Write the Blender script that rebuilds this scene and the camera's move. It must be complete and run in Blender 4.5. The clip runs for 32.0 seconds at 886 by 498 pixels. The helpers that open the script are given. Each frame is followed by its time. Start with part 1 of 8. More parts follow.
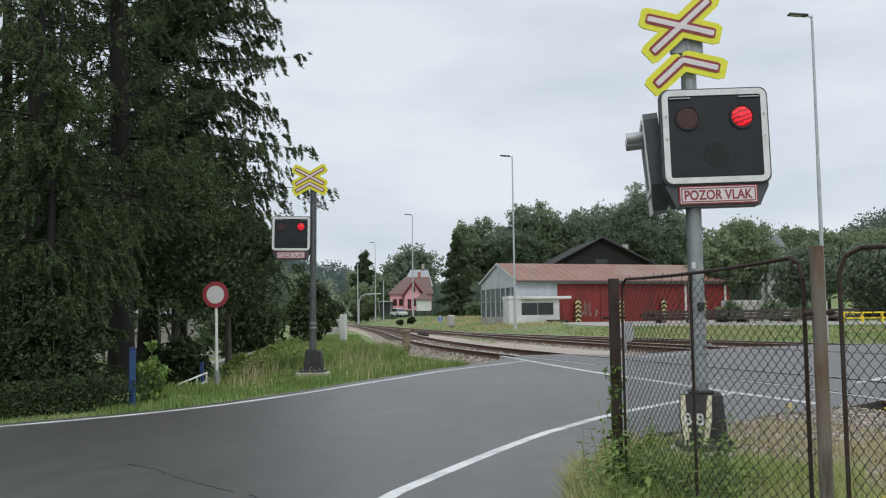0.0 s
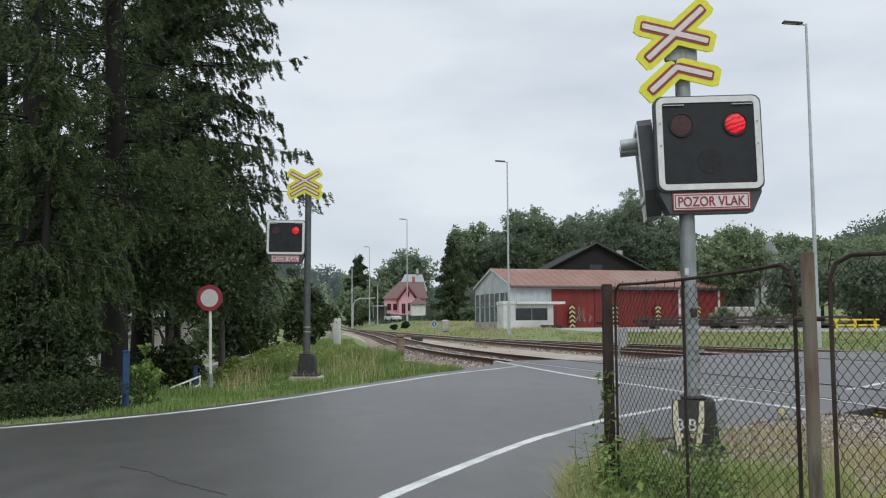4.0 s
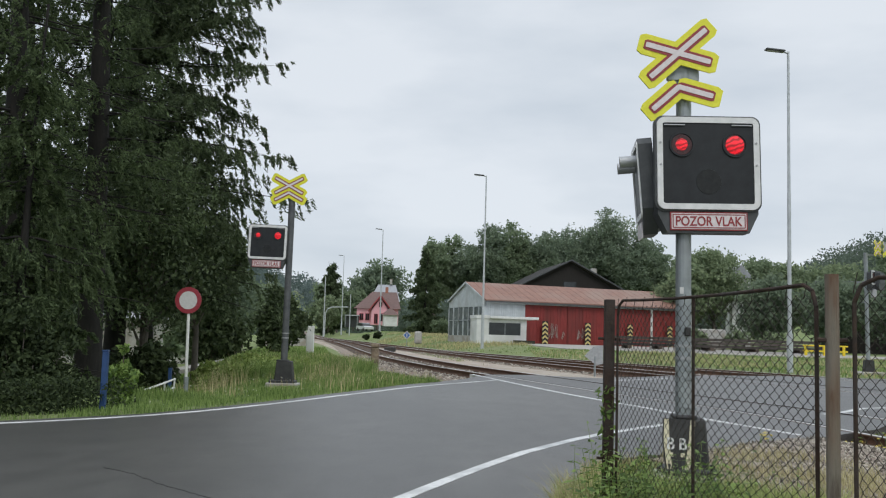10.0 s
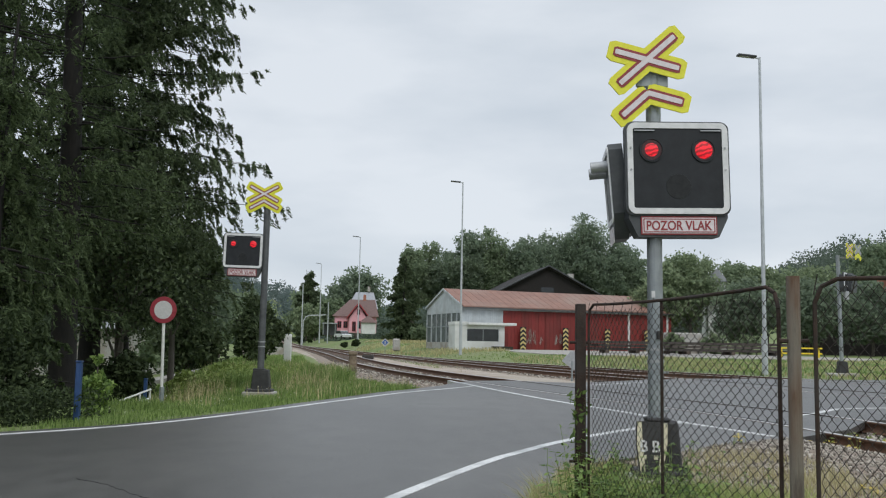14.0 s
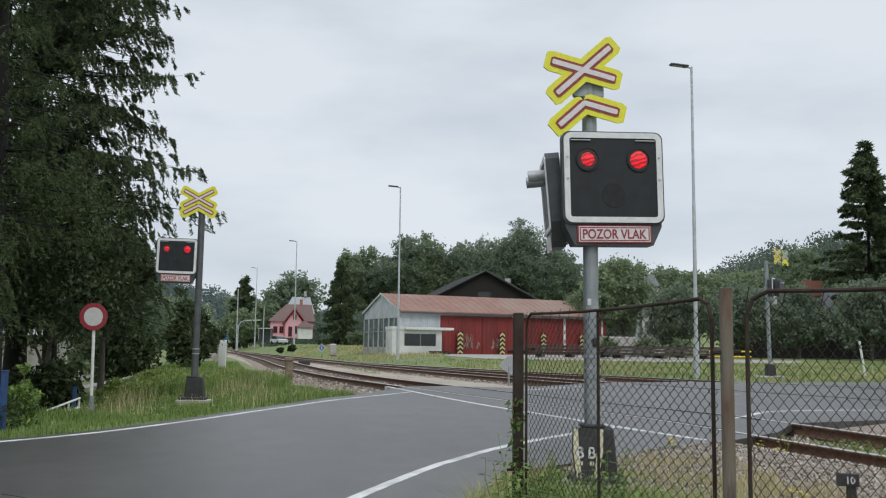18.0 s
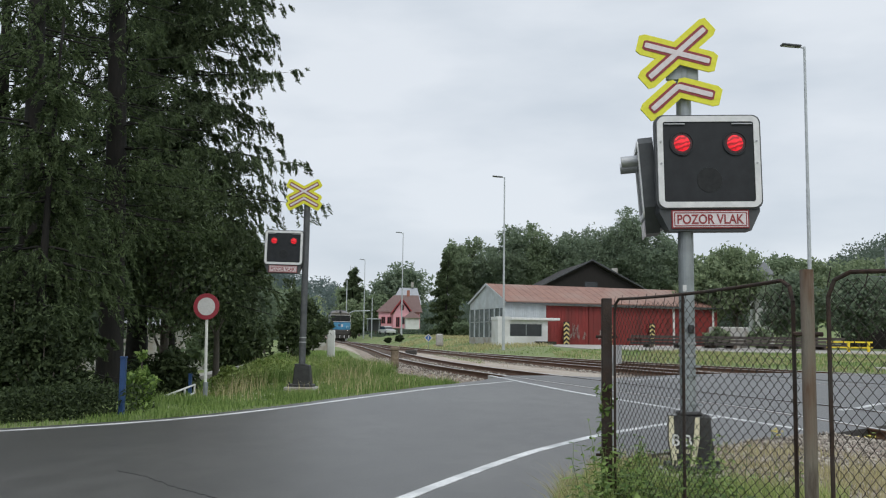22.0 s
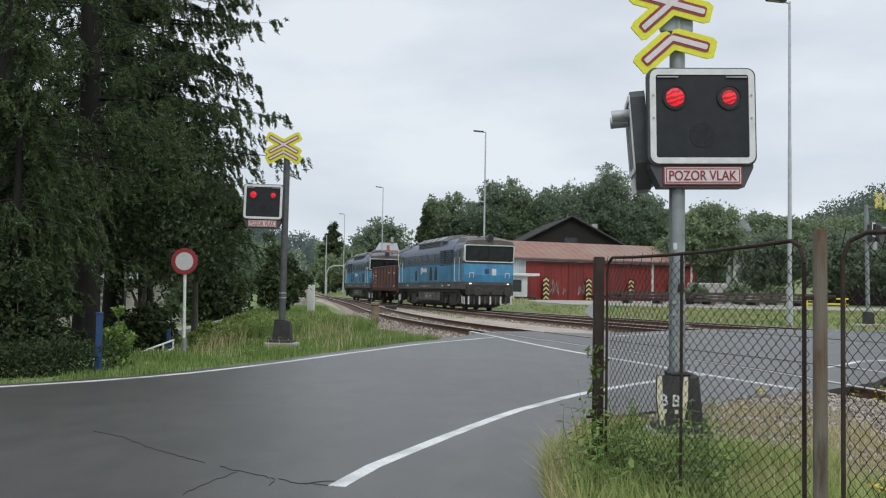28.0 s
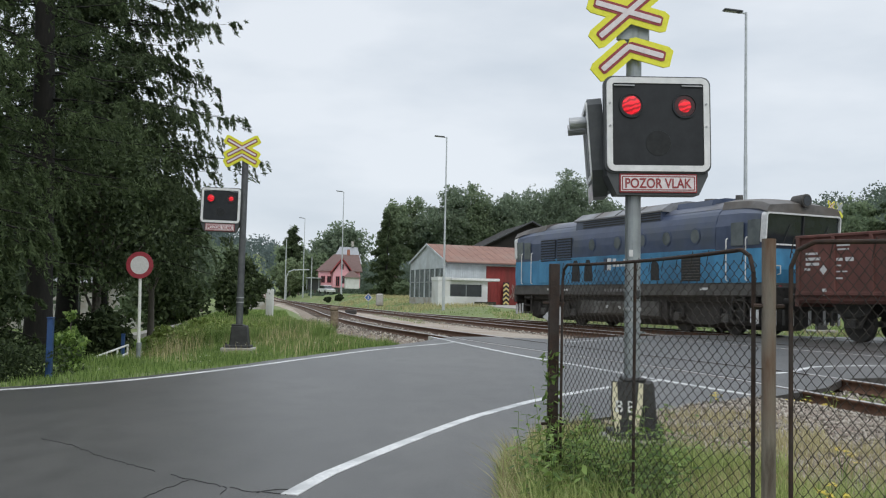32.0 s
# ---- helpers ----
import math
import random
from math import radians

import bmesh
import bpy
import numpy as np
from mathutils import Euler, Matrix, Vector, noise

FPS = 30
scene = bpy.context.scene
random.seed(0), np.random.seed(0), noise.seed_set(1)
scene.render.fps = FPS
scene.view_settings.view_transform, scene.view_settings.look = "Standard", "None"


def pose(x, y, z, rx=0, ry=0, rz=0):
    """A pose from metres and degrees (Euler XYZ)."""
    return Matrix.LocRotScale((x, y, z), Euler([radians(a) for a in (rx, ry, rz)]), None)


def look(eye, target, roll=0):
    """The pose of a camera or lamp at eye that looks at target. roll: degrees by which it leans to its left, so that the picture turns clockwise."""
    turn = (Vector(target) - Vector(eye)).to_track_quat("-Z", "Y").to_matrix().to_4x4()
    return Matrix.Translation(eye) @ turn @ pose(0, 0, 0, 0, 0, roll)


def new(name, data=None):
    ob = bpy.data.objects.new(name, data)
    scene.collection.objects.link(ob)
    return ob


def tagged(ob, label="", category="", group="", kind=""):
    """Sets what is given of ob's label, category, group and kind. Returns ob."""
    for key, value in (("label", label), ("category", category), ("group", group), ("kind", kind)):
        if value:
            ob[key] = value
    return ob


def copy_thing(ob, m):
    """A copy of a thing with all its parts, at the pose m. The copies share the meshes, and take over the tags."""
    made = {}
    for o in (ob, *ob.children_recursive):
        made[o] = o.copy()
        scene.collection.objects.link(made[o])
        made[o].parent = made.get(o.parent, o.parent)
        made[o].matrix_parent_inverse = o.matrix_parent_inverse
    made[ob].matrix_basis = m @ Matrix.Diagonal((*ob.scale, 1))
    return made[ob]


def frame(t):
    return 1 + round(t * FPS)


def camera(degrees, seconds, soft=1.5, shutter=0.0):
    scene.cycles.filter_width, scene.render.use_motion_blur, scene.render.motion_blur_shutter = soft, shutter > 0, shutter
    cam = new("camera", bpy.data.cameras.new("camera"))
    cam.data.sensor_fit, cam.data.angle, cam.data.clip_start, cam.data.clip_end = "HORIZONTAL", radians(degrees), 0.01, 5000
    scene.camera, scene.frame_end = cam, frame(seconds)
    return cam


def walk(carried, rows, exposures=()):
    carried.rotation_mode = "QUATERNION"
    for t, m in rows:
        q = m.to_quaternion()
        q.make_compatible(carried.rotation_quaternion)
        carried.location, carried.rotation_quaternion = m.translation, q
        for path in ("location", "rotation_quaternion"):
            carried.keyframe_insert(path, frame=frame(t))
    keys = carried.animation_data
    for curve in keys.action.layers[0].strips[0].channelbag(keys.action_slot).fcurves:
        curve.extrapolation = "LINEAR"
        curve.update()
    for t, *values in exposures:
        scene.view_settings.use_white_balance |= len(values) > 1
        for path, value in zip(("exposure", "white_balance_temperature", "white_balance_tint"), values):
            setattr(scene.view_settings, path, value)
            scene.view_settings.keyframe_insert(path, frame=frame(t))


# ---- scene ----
cam = camera(51.0, 32.0, soft=1.15)
PATH = [
    (0, (0.137, 0.027, 1.015), (0.019, 2.018, 1.167), -0.7),
    (0.5, (0.13, 0.026, 1.018), (0.014, 2.017, 1.174), -0.2),
    (1, (0.126, 0.018, 1.017), (0.017, 2.008, 1.189), 0.3),
    (1.5, (0.124, 0.011, 1.013), (0.011, 2.001, 1.184), 0.4),
    (2, (0.13, 0.012, 1.011), (0.014, 2.002, 1.173), -0.0),
    (2.5, (0.142, 0.035, 1.008), (0.036, 2.026, 1.162), -0.5),
    (4.5, (0.137, -0.002, 1.014), (0.031, 1.988, 1.179), -0.2),
    (5, (0.131, 0.004, 1.015), (0.025, 1.995, 1.181), 0.1),
    (5.5, (0.104, -0.033, 1.013), (0.0, 1.957, 1.18), 0.3),
    (6, (0.063, -0.059, 1.012), (-0.055, 1.928, 1.205), 0.6),
    (6.5, (0.044, -0.034, 1.007), (-0.092, 1.951, 1.214), 0.8),
    (7, (0.063, 0.051, 1.014), (-0.069, 2.037, 1.21), 0.3),
    (7.5, (0.08, 0.074, 1.005), (-0.06, 2.061, 1.186), 0.4),
    (8, (0.062, 0.091, 1.005), (-0.078, 2.079, 1.168), 0.6),
    (8.5, (-0.009, 0.037, 1.002), (-0.115, 2.027, 1.17), 0.0),
    (9, (-0.011, 0.05, 1.007), (-0.087, 2.041, 1.188), 0.4),
    (9.5, (-0.024, 0.042, 1.001), (-0.077, 2.032, 1.187), 1.1),
    (10, (-0.035, 0.033, 0.995), (-0.085, 2.024, 1.184), 1.7),
    (10.5, (-0.051, 0.005, 0.997), (-0.108, 1.995, 1.195), 1.6),
    (11, (-0.044, 0.034, 0.998), (-0.094, 2.023, 1.202), 1.2),
    (11.5, (-0.034, 0.027, 0.999), (-0.067, 2.017, 1.2), 0.8),
    (12, (-0.017, 0.025, 0.998), (-0.036, 2.016, 1.192), 0.5),
    (12.5, (-0.002, 0.02, 0.999), (-0.015, 2.011, 1.188), 0.1),
    (13, (0.003, 0.015, 0.999), (0.002, 2.006, 1.188), 0.2),
    (13.5, (0.0, -0.001, 0.995), (0.006, 1.99, 1.192), 0.8),
    (15.5, (-0.002, 0.019, 0.985), (-0.016, 2.007, 1.195), 1.1),
    (16, (-0.014, 0.004, 0.989), (0.012, 1.995, 1.182), 2.0),
    (16.5, (-0.018, -0.01, 0.996), (0.033, 1.979, 1.204), 1.9),
    (17, (-0.013, 0.023, 1.005), (0.052, 2.01, 1.227), 1.4),
    (17.5, (-0.017, 0.023, 1.002), (0.069, 2.009, 1.224), 1.2),
    (18, (-0.007, 0.009, 1.018), (0.125, 1.993, 1.234), 0.7),
    (18.5, (0.032, 0.01, 1.025), (0.161, 1.995, 1.228), -1.5),
    (19, (0.15, -0.04, 1.021), (0.208, 1.949, 1.223), -1.1),
    (19.5, (0.196, -0.052, 1.011), (0.124, 1.937, 1.214), 0.2),
    (20, (0.159, -0.017, 1.002), (0.007, 1.968, 1.188), 0.6),
    (20.5, (0.115, -0.043, 1.008), (-0.037, 1.942, 1.205), -0.1),
    (21, (0.105, -0.05, 1.002), (-0.031, 1.933, 1.22), -0.2),
    (21.5, (0.112, -0.049, 1.0), (-0.001, 1.937, 1.21), 0.4),
    (22, (0.1, -0.06, 0.989), (0.004, 1.928, 1.182), 0.8),
    (22.5, (0.096, -0.036, 0.991), (0.012, 1.955, 1.162), 0.3),
    (23, (0.106, -0.011, 0.996), (0.049, 1.982, 1.152), 0.0),
    (23.5, (0.118, -0.019, 1.007), (0.083, 1.975, 1.165), -0.1),
    (24, (0.131, -0.012, 1.015), (0.096, 1.98, 1.187), 0.1),
    (24.5, (0.117, -0.02, 1.016), (0.084, 1.971, 1.197), 0.6),
    (25, (0.094, -0.036, 1.011), (0.058, 1.956, 1.187), 1.1),
    (25.5, (0.087, -0.009, 1.004), (0.028, 1.984, 1.163), 1.4),
    (27.5, (0.08, 0.149, 1.013), (0.015, 2.145, 1.135), 1.0),
    (28, (0.048, 0.135, 1.013), (-0.003, 2.132, 1.11), 1.0),
    (28.5, (0.043, 0.135, 1.007), (0.007, 2.133, 1.096), 1.3),
    (29, (0.038, 0.142, 1.007), (0.01, 2.14, 1.096), 1.4),
    (29.5, (0.046, 0.141, 1.01), (0.024, 2.139, 1.1), 1.2),
    (30, (0.065, 0.136, 1.007), (0.063, 2.134, 1.102), 0.7),
    (30.5, (0.083, 0.145, 1.017), (0.111, 2.141, 1.128), 0.4),
    (31, (0.072, 0.118, 1.012), (0.113, 2.114, 1.132), 0.6),
    (31.5, (0.068, 0.139, 1.01), (0.101, 2.136, 1.123), 1.0),
    (32, (0.076, 0.155, 1.022), (0.109, 2.152, 1.131), 1.2),
]
walk(cam, [(t, look(eye, target, roll)) for t, eye, target, roll in PATH],
     exposures=[(0, 0.03), (6, 0.02), (12, 0.0), (18, -0.02), (24, 0.05), (28, 0.06), (32, 0.08)])

# ---- world, sun, exposure ----
SUN_EL, SUN_AZ = radians(52), radians(200)
world = bpy.data.worlds.new("sky_world")
scene.world = world
world.use_nodes = True


def build_sky(nt):
    nt.nodes.clear()
    out = nt.nodes.new("ShaderNodeOutputWorld")
    bg = nt.nodes.new("ShaderNodeBackground")
    sky = nt.nodes.new("ShaderNodeTexSky")
    sky.sky_type, sky.sun_disc = "NISHITA", False
    sky.sun_elevation, sky.sun_rotation = SUN_EL, SUN_AZ
    gain = nt.nodes.new("ShaderNodeMix")
    gain.data_type, gain.blend_type = "RGBA", "MULTIPLY"
    gain.inputs[0].default_value = 1.0
    gain.inputs[7].default_value = (0.10, 0.10, 0.10, 1)
    co = nt.nodes.new("ShaderNodeTexCoord")
    mp = nt.nodes.new("ShaderNodeMapping")
    mp.inputs["Scale"].default_value = (1.0, 1.0, 3.2)
    n1 = nt.nodes.new("ShaderNodeTexNoise")
    n1.inputs["Scale"].default_value, n1.inputs["Detail"].default_value, n1.inputs["Roughness"].default_value = 3.2, 5.0, 0.5
    ramp = nt.nodes.new("ShaderNodeValToRGB")
    ramp.color_ramp.elements[0].position, ramp.color_ramp.elements[0].color = 0.30, (0.595, 0.66, 0.735, 1)
    ramp.color_ramp.elements[1].position, ramp.color_ramp.elements[1].color = 0.62, (0.775, 0.825, 0.885, 1)
    sep = nt.nodes.new("ShaderNodeSeparateXYZ")
    lift = nt.nodes.new("ShaderNodeMapRange")
    lift.inputs[1].default_value, lift.inputs[2].default_value = 0.35, 1.0
    lift.inputs[3].default_value, lift.inputs[4].default_value = 1.0, 1.75
    mul = nt.nodes.new("ShaderNodeMix")
    mul.data_type, mul.blend_type = "RGBA", "MULTIPLY"
    mul.inputs[0].default_value = 1.0
    mix = nt.nodes.new("ShaderNodeMix")
    mix.data_type = "RGBA"
    mix.inputs[0].default_value = 0.93
    L = nt.links.new
    L(sky.outputs[0], gain.inputs[6])
    L(co.outputs["Generated"], mp.inputs[0])
    L(mp.outputs[0], n1.inputs[0])
    L(n1.outputs[0], ramp.inputs[0])
    L(co.outputs["Generated"], sep.inputs[0])
    L(sep.outputs[2], lift.inputs[0])
    L(ramp.outputs[0], mul.inputs[6])
    L(lift.outputs[0], mul.inputs[7])
    L(gain.outputs[2], mix.inputs[6])
    L(mul.outputs[2], mix.inputs[7])
    L(mix.outputs[2], bg.inputs[0])
    bg.inputs[1].default_value = 1.0
    L(bg.outputs[0], out.inputs[0])


build_sky(world.node_tree)
sun = new("sun", bpy.data.lights.new("sun", "SUN"))
sun.data.energy, sun.data.angle, sun.data.color = 0.9, radians(25), (1.0, 0.96, 0.9)
sun.matrix_world = look((20, -50, 80), (0, 20, 0))


# ---- materials ----
def material(name, low, high, scale=4.0, rough=0.7, bump=0.0, metal=0.0, big=0.0, blotch=None, detail=6.0, spec=0.5, stretch=(1, 1, 1), isle=0.0, glow=None, through_light=0.0, rand=0.0, coat=0.0):
    """Two colours mixed by fine noise, a third by coarse noise, with relief."""
    m = bpy.data.materials.new(name)
    m.use_nodes = True
    nt = m.node_tree
    N, L = nt.nodes, nt.links.new
    b = N["Principled BSDF"]
    co = N.new("ShaderNodeTexCoord")
    mp = N.new("ShaderNodeMapping")
    mp.inputs["Scale"].default_value = stretch
    L(co.outputs["Object"], mp.inputs[0])
    n = N.new("ShaderNodeTexNoise")
    n.inputs["Scale"].default_value, n.inputs["Detail"].default_value = scale, detail
    n.inputs["Roughness"].default_value = 0.62
    L(mp.outputs[0], n.inputs[0])
    r = N.new("ShaderNodeValToRGB")
    r.color_ramp.elements[0].position, r.color_ramp.elements[1].position = 0.32, 0.68
    r.color_ramp.elements[0].color, r.color_ramp.elements[1].color = (*low, 1), (*high, 1)
    col = r.outputs[0]
    if isle or rand:
        src = N.new("ShaderNodeNewGeometry").outputs["Random Per Island"] if isle else N.new("ShaderNodeObjectInfo").outputs["Random"]
        mm = N.new("ShaderNodeMix")
        mm.inputs[0].default_value = isle or rand
        L(n.outputs[0], mm.inputs[2])
        L(src, mm.inputs[3])
        L(mm.outputs[0], r.inputs[0])
    else:
        L(n.outputs[0], r.inputs[0])
    if blotch:
        n2 = N.new("ShaderNodeTexNoise")
        n2.inputs["Scale"].default_value, n2.inputs["Detail"].default_value = big or scale / 9, 4.0
        L(mp.outputs[0], n2.inputs[0])
        r2 = N.new("ShaderNodeValToRGB")
        r2.color_ramp.elements[0].position, r2.color_ramp.elements[1].position = 0.45, 0.66
        r2.color_ramp.elements[0].color, r2.color_ramp.elements[1].color = (0, 0, 0, 1), (1, 1, 1, 1)
        L(n2.outputs[0], r2.inputs[0])
        mx = N.new("ShaderNodeMix")
        mx.data_type = "RGBA"
        L(r2.outputs[0], mx.inputs[0])
        L(col, mx.inputs[6])
        mx.inputs[7].default_value = (*blotch, 1)
        col = mx.outputs[2]
    L(col, b.inputs["Base Color"])
    rr = N.new("ShaderNodeMapRange")
    rr.inputs[3].default_value, rr.inputs[4].default_value = max(0.03, rough - 0.1), min(1, rough + 0.1)
    L(n.outputs[0], rr.inputs[0])
    L(rr.outputs[0], b.inputs["Roughness"])
    b.inputs["Metallic"].default_value = metal
    b.inputs["Specular IOR Level"].default_value = spec
    b.inputs["Coat Weight"].default_value = coat
    if bump:
        bp = N.new("ShaderNodeBump")
        bp.inputs["Strength"].default_value, bp.inputs["Distance"].default_value = min(1, bump), 0.03
        L(n.outputs[0], bp.inputs["Height"])
        L(bp.outputs[0], b.inputs["Normal"])
    if glow:
        b.inputs["Emission Color"].default_value, b.inputs["Emission Strength"].default_value = (*glow[:3], 1), glow[3]
    if through_light:
        tr = N.new("ShaderNodeBsdfTranslucent")
        L(col, tr.inputs[0])
        ms = N.new("ShaderNodeMixShader")
        ms.inputs[0].default_value = through_light
        L(b.outputs[0], ms.inputs[1])
        L(tr.outputs[0], ms.inputs[2])
        L(ms.outputs[0], N["Material Output"].inputs[0])
    return m


M = {}
M["asphalt"] = material("asphalt", (0.066, 0.064, 0.060), (0.118, 0.115, 0.108), 60, 0.40, 0.2, big=0.3, blotch=(0.080, 0.078, 0.073), spec=0.62)


def wear(m, dark, amount):
    """Long worn streaks and mottling over a surface, at two sizes."""
    nt = m.node_tree
    b = nt.nodes["Principled BSDF"]
    col = b.inputs["Base Color"].links[0].from_socket
    co = nt.nodes.new("ShaderNodeTexCoord")
    acc = col
    for scale, stretch, turn in ((0.55, (1.0, 0.22, 1.0), 0.7), (3.2, (1.0, 0.6, 1.0), 0.2)):
        mp = nt.nodes.new("ShaderNodeMapping")
        mp.inputs["Scale"].default_value, mp.inputs["Rotation"].default_value = stretch, (0, 0, turn)
        n = nt.nodes.new("ShaderNodeTexNoise")
        n.inputs["Scale"].default_value, n.inputs["Detail"].default_value = scale, 5.0
        r = nt.nodes.new("ShaderNodeMapRange")
        r.inputs[1].default_value, r.inputs[2].default_value = 0.42, 0.64
        r.inputs[3].default_value, r.inputs[4].default_value = 0.0, amount
        mx = nt.nodes.new("ShaderNodeMix")
        mx.data_type = "RGBA"
        mx.inputs[7].default_value = (*dark, 1)
        nt.links.new(co.outputs["Object"], mp.inputs[0])
        nt.links.new(mp.outputs[0], n.inputs[0])
        nt.links.new(n.outputs[0], r.inputs[0])
        nt.links.new(r.outputs[0], mx.inputs[0])
        nt.links.new(acc, mx.inputs[6])
        acc = mx.outputs[2]
    nt.links.new(acc, b.inputs["Base Color"])


wear(M["asphalt"], (0.042, 0.041, 0.039), 0.5)
M["crack"] = material("bitumen_crack", (0.028, 0.028, 0.029), (0.05, 0.05, 0.05), 30, 0.7)
M["paint_line"] = material("road_paint", (0.55, 0.56, 0.56), (0.8, 0.8, 0.79), 30, 0.6, 0.1, big=3.0, blotch=(0.45, 0.46, 0.46))
M["earth"] = material("grass_earth", (0.09, 0.13, 0.038), (0.19, 0.25, 0.075), 2.5, 0.9, 0.5, big=0.12, blotch=(0.19, 0.21, 0.095))
M["gravel"] = material("ballast_gravel", (0.15, 0.122, 0.10), (0.39, 0.335, 0.275), 22, 0.9, 0.8, big=1.2, blotch=(0.24, 0.175, 0.13))
M["gravel_pale"] = material("pale_brown_gravel", (0.26, 0.22, 0.18), (0.53, 0.47, 0.395), 14, 0.9, 0.6, big=0.5, blotch=(0.32, 0.25, 0.20))
M["cream"] = material("cream_paint", (0.55, 0.5, 0.34), (0.72, 0.67, 0.5), 14, 0.6)
M["stone"] = material("ballast_stone", (0.15, 0.13, 0.108), (0.50, 0.455, 0.39), 9, 0.9, 0.3, isle=0.7)
M["rust"] = material("rail_rust", (0.09, 0.046, 0.028), (0.19, 0.105, 0.065), 14, 0.8, 0.3, metal=0.2)
M["rail_top"] = material("worn_rail_steel", (0.5, 0.49, 0.48), (0.66, 0.65, 0.64), 20, 0.32, 0.05, metal=0.5)
M["sleeper"] = material("sleeper_wood", (0.06, 0.045, 0.035), (0.15, 0.115, 0.09), 8, 0.85, 0.4, stretch=(1, 6, 6), rand=0.3)
M["concrete"] = material("concrete", (0.32, 0.31, 0.29), (0.5, 0.49, 0.46), 12, 0.85, 0.25, big=1.5, blotch=(0.3, 0.27, 0.23))
M["apron"] = material("pale_gravel_apron", (0.25, 0.235, 0.21), (0.44, 0.415, 0.38), 6, 0.9, 0.3)
M["galv"] = material("galvanised_steel", (0.27, 0.30, 0.31), (0.40, 0.43, 0.44), 9, 0.5, 0.08, metal=0.55, big=2, blotch=(0.25, 0.27, 0.28))
M["lamp_pole"] = material("grey_lamp_steel", (0.42, 0.45, 0.47), (0.55, 0.58, 0.6), 6, 0.5, 0.05, metal=0.3)
M["black"] = material("matt_black_plate", (0.014, 0.016, 0.019), (0.026, 0.029, 0.033), 8, 0.55, 0.05, spec=0.35)
M["black_box"] = material("black_weathered_plastic", (0.02, 0.02, 0.021), (0.05, 0.05, 0.05), 8, 0.6, 0.15)
M["housing"] = material("dark_grey_housing", (0.05, 0.055, 0.06), (0.085, 0.09, 0.095), 7, 0.5, 0.08)
M["white_rim"] = material("white_enamel_rim", (0.62, 0.63, 0.63), (0.8, 0.8, 0.8), 10, 0.4, 0.03)
M["sign_white"] = material("reflective_white", (0.5, 0.49, 0.48), (0.64, 0.63, 0.62), 40, 0.45)
M["sign_pink"] = material("faded_reflective_white", (0.66, 0.6, 0.61), (0.78, 0.72, 0.73), 40, 0.4)
M["sign_red"] = material("sign_red", (0.24, 0.022, 0.035), (0.34, 0.04, 0.055), 25, 0.45)
M["sign_dull_red"] = material("faded_sign_red", (0.24, 0.03, 0.035), (0.33, 0.05, 0.055), 25, 0.45)
M["sign_yellow"] = material("fluorescent_yellow", (0.72, 0.70, 0.03), (0.82, 0.8, 0.06), 25, 0.45)
M["sign_grey"] = material("sign_back_aluminium", (0.35, 0.36, 0.37), (0.48, 0.49, 0.5), 15, 0.45, metal=0.5)
M["lens_off"] = material("red_lens_glass", (0.035, 0.004, 0.005), (0.06, 0.008, 0.010), 60, 0.3, 0.2, coat=0.2)
M["lens_dark"] = material("dark_lens_glass", (0.012, 0.013, 0.014), (0.025, 0.027, 0.028), 20, 0.45, spec=0.3)
M["lens_glow"] = material("lit_red_lamp", (0.25, 0.005, 0.008), (0.35, 0.01, 0.012), 70, 0.4, 0.3, glow=(0.9, 0.012, 0.03, 0.7))
M["pole_dark"] = material("dark_weathered_pole", (0.075, 0.08, 0.085), (0.13, 0.135, 0.14), 9, 0.6, 0.08, metal=0.3)
M["tank_grey"] = material("dusty_grey_tank", (0.10, 0.10, 0.095), (0.19, 0.185, 0.175), 4, 0.75, 0.15, big=1.0, blotch=(0.09, 0.085, 0.075))
# Dusty pane colour that also stands in for sky reflected in glass.
M["dusty_sky_glass"] = material("dusty_sky_pale_glass", (0.08, 0.095, 0.1), (0.17, 0.19, 0.195), 1.2, 0.25, spec=0.5)


def rib_glow(m, low, high, scale):
    """Bright slanting ribs across the lit lamp."""
    nt = m.node_tree
    co = nt.nodes.new("ShaderNodeTexCoord")
    mp = nt.nodes.new("ShaderNodeMapping")
    mp.inputs["Rotation"].default_value = (0, 0.35, 0)
    wv = nt.nodes.new("ShaderNodeTexWave")
    wv.bands_direction = "Z"
    wv.inputs["Scale"].default_value, wv.inputs["Distortion"].default_value, wv.inputs["Detail"].default_value = scale, 4.0, 2.0
    wv.inputs["Detail Scale"].default_value = 3.0
    mr = nt.nodes.new("ShaderNodeMapRange")
    mr.inputs[3].default_value, mr.inputs[4].default_value = low, high
    nt.links.new(co.outputs["Object"], mp.inputs[0])
    nt.links.new(mp.outputs[0], wv.inputs[0])
    nt.links.new(wv.outputs["Fac"], mr.inputs[0])
    nt.links.new(mr.outputs[0], nt.nodes["Principled BSDF"].inputs["Emission Strength"])


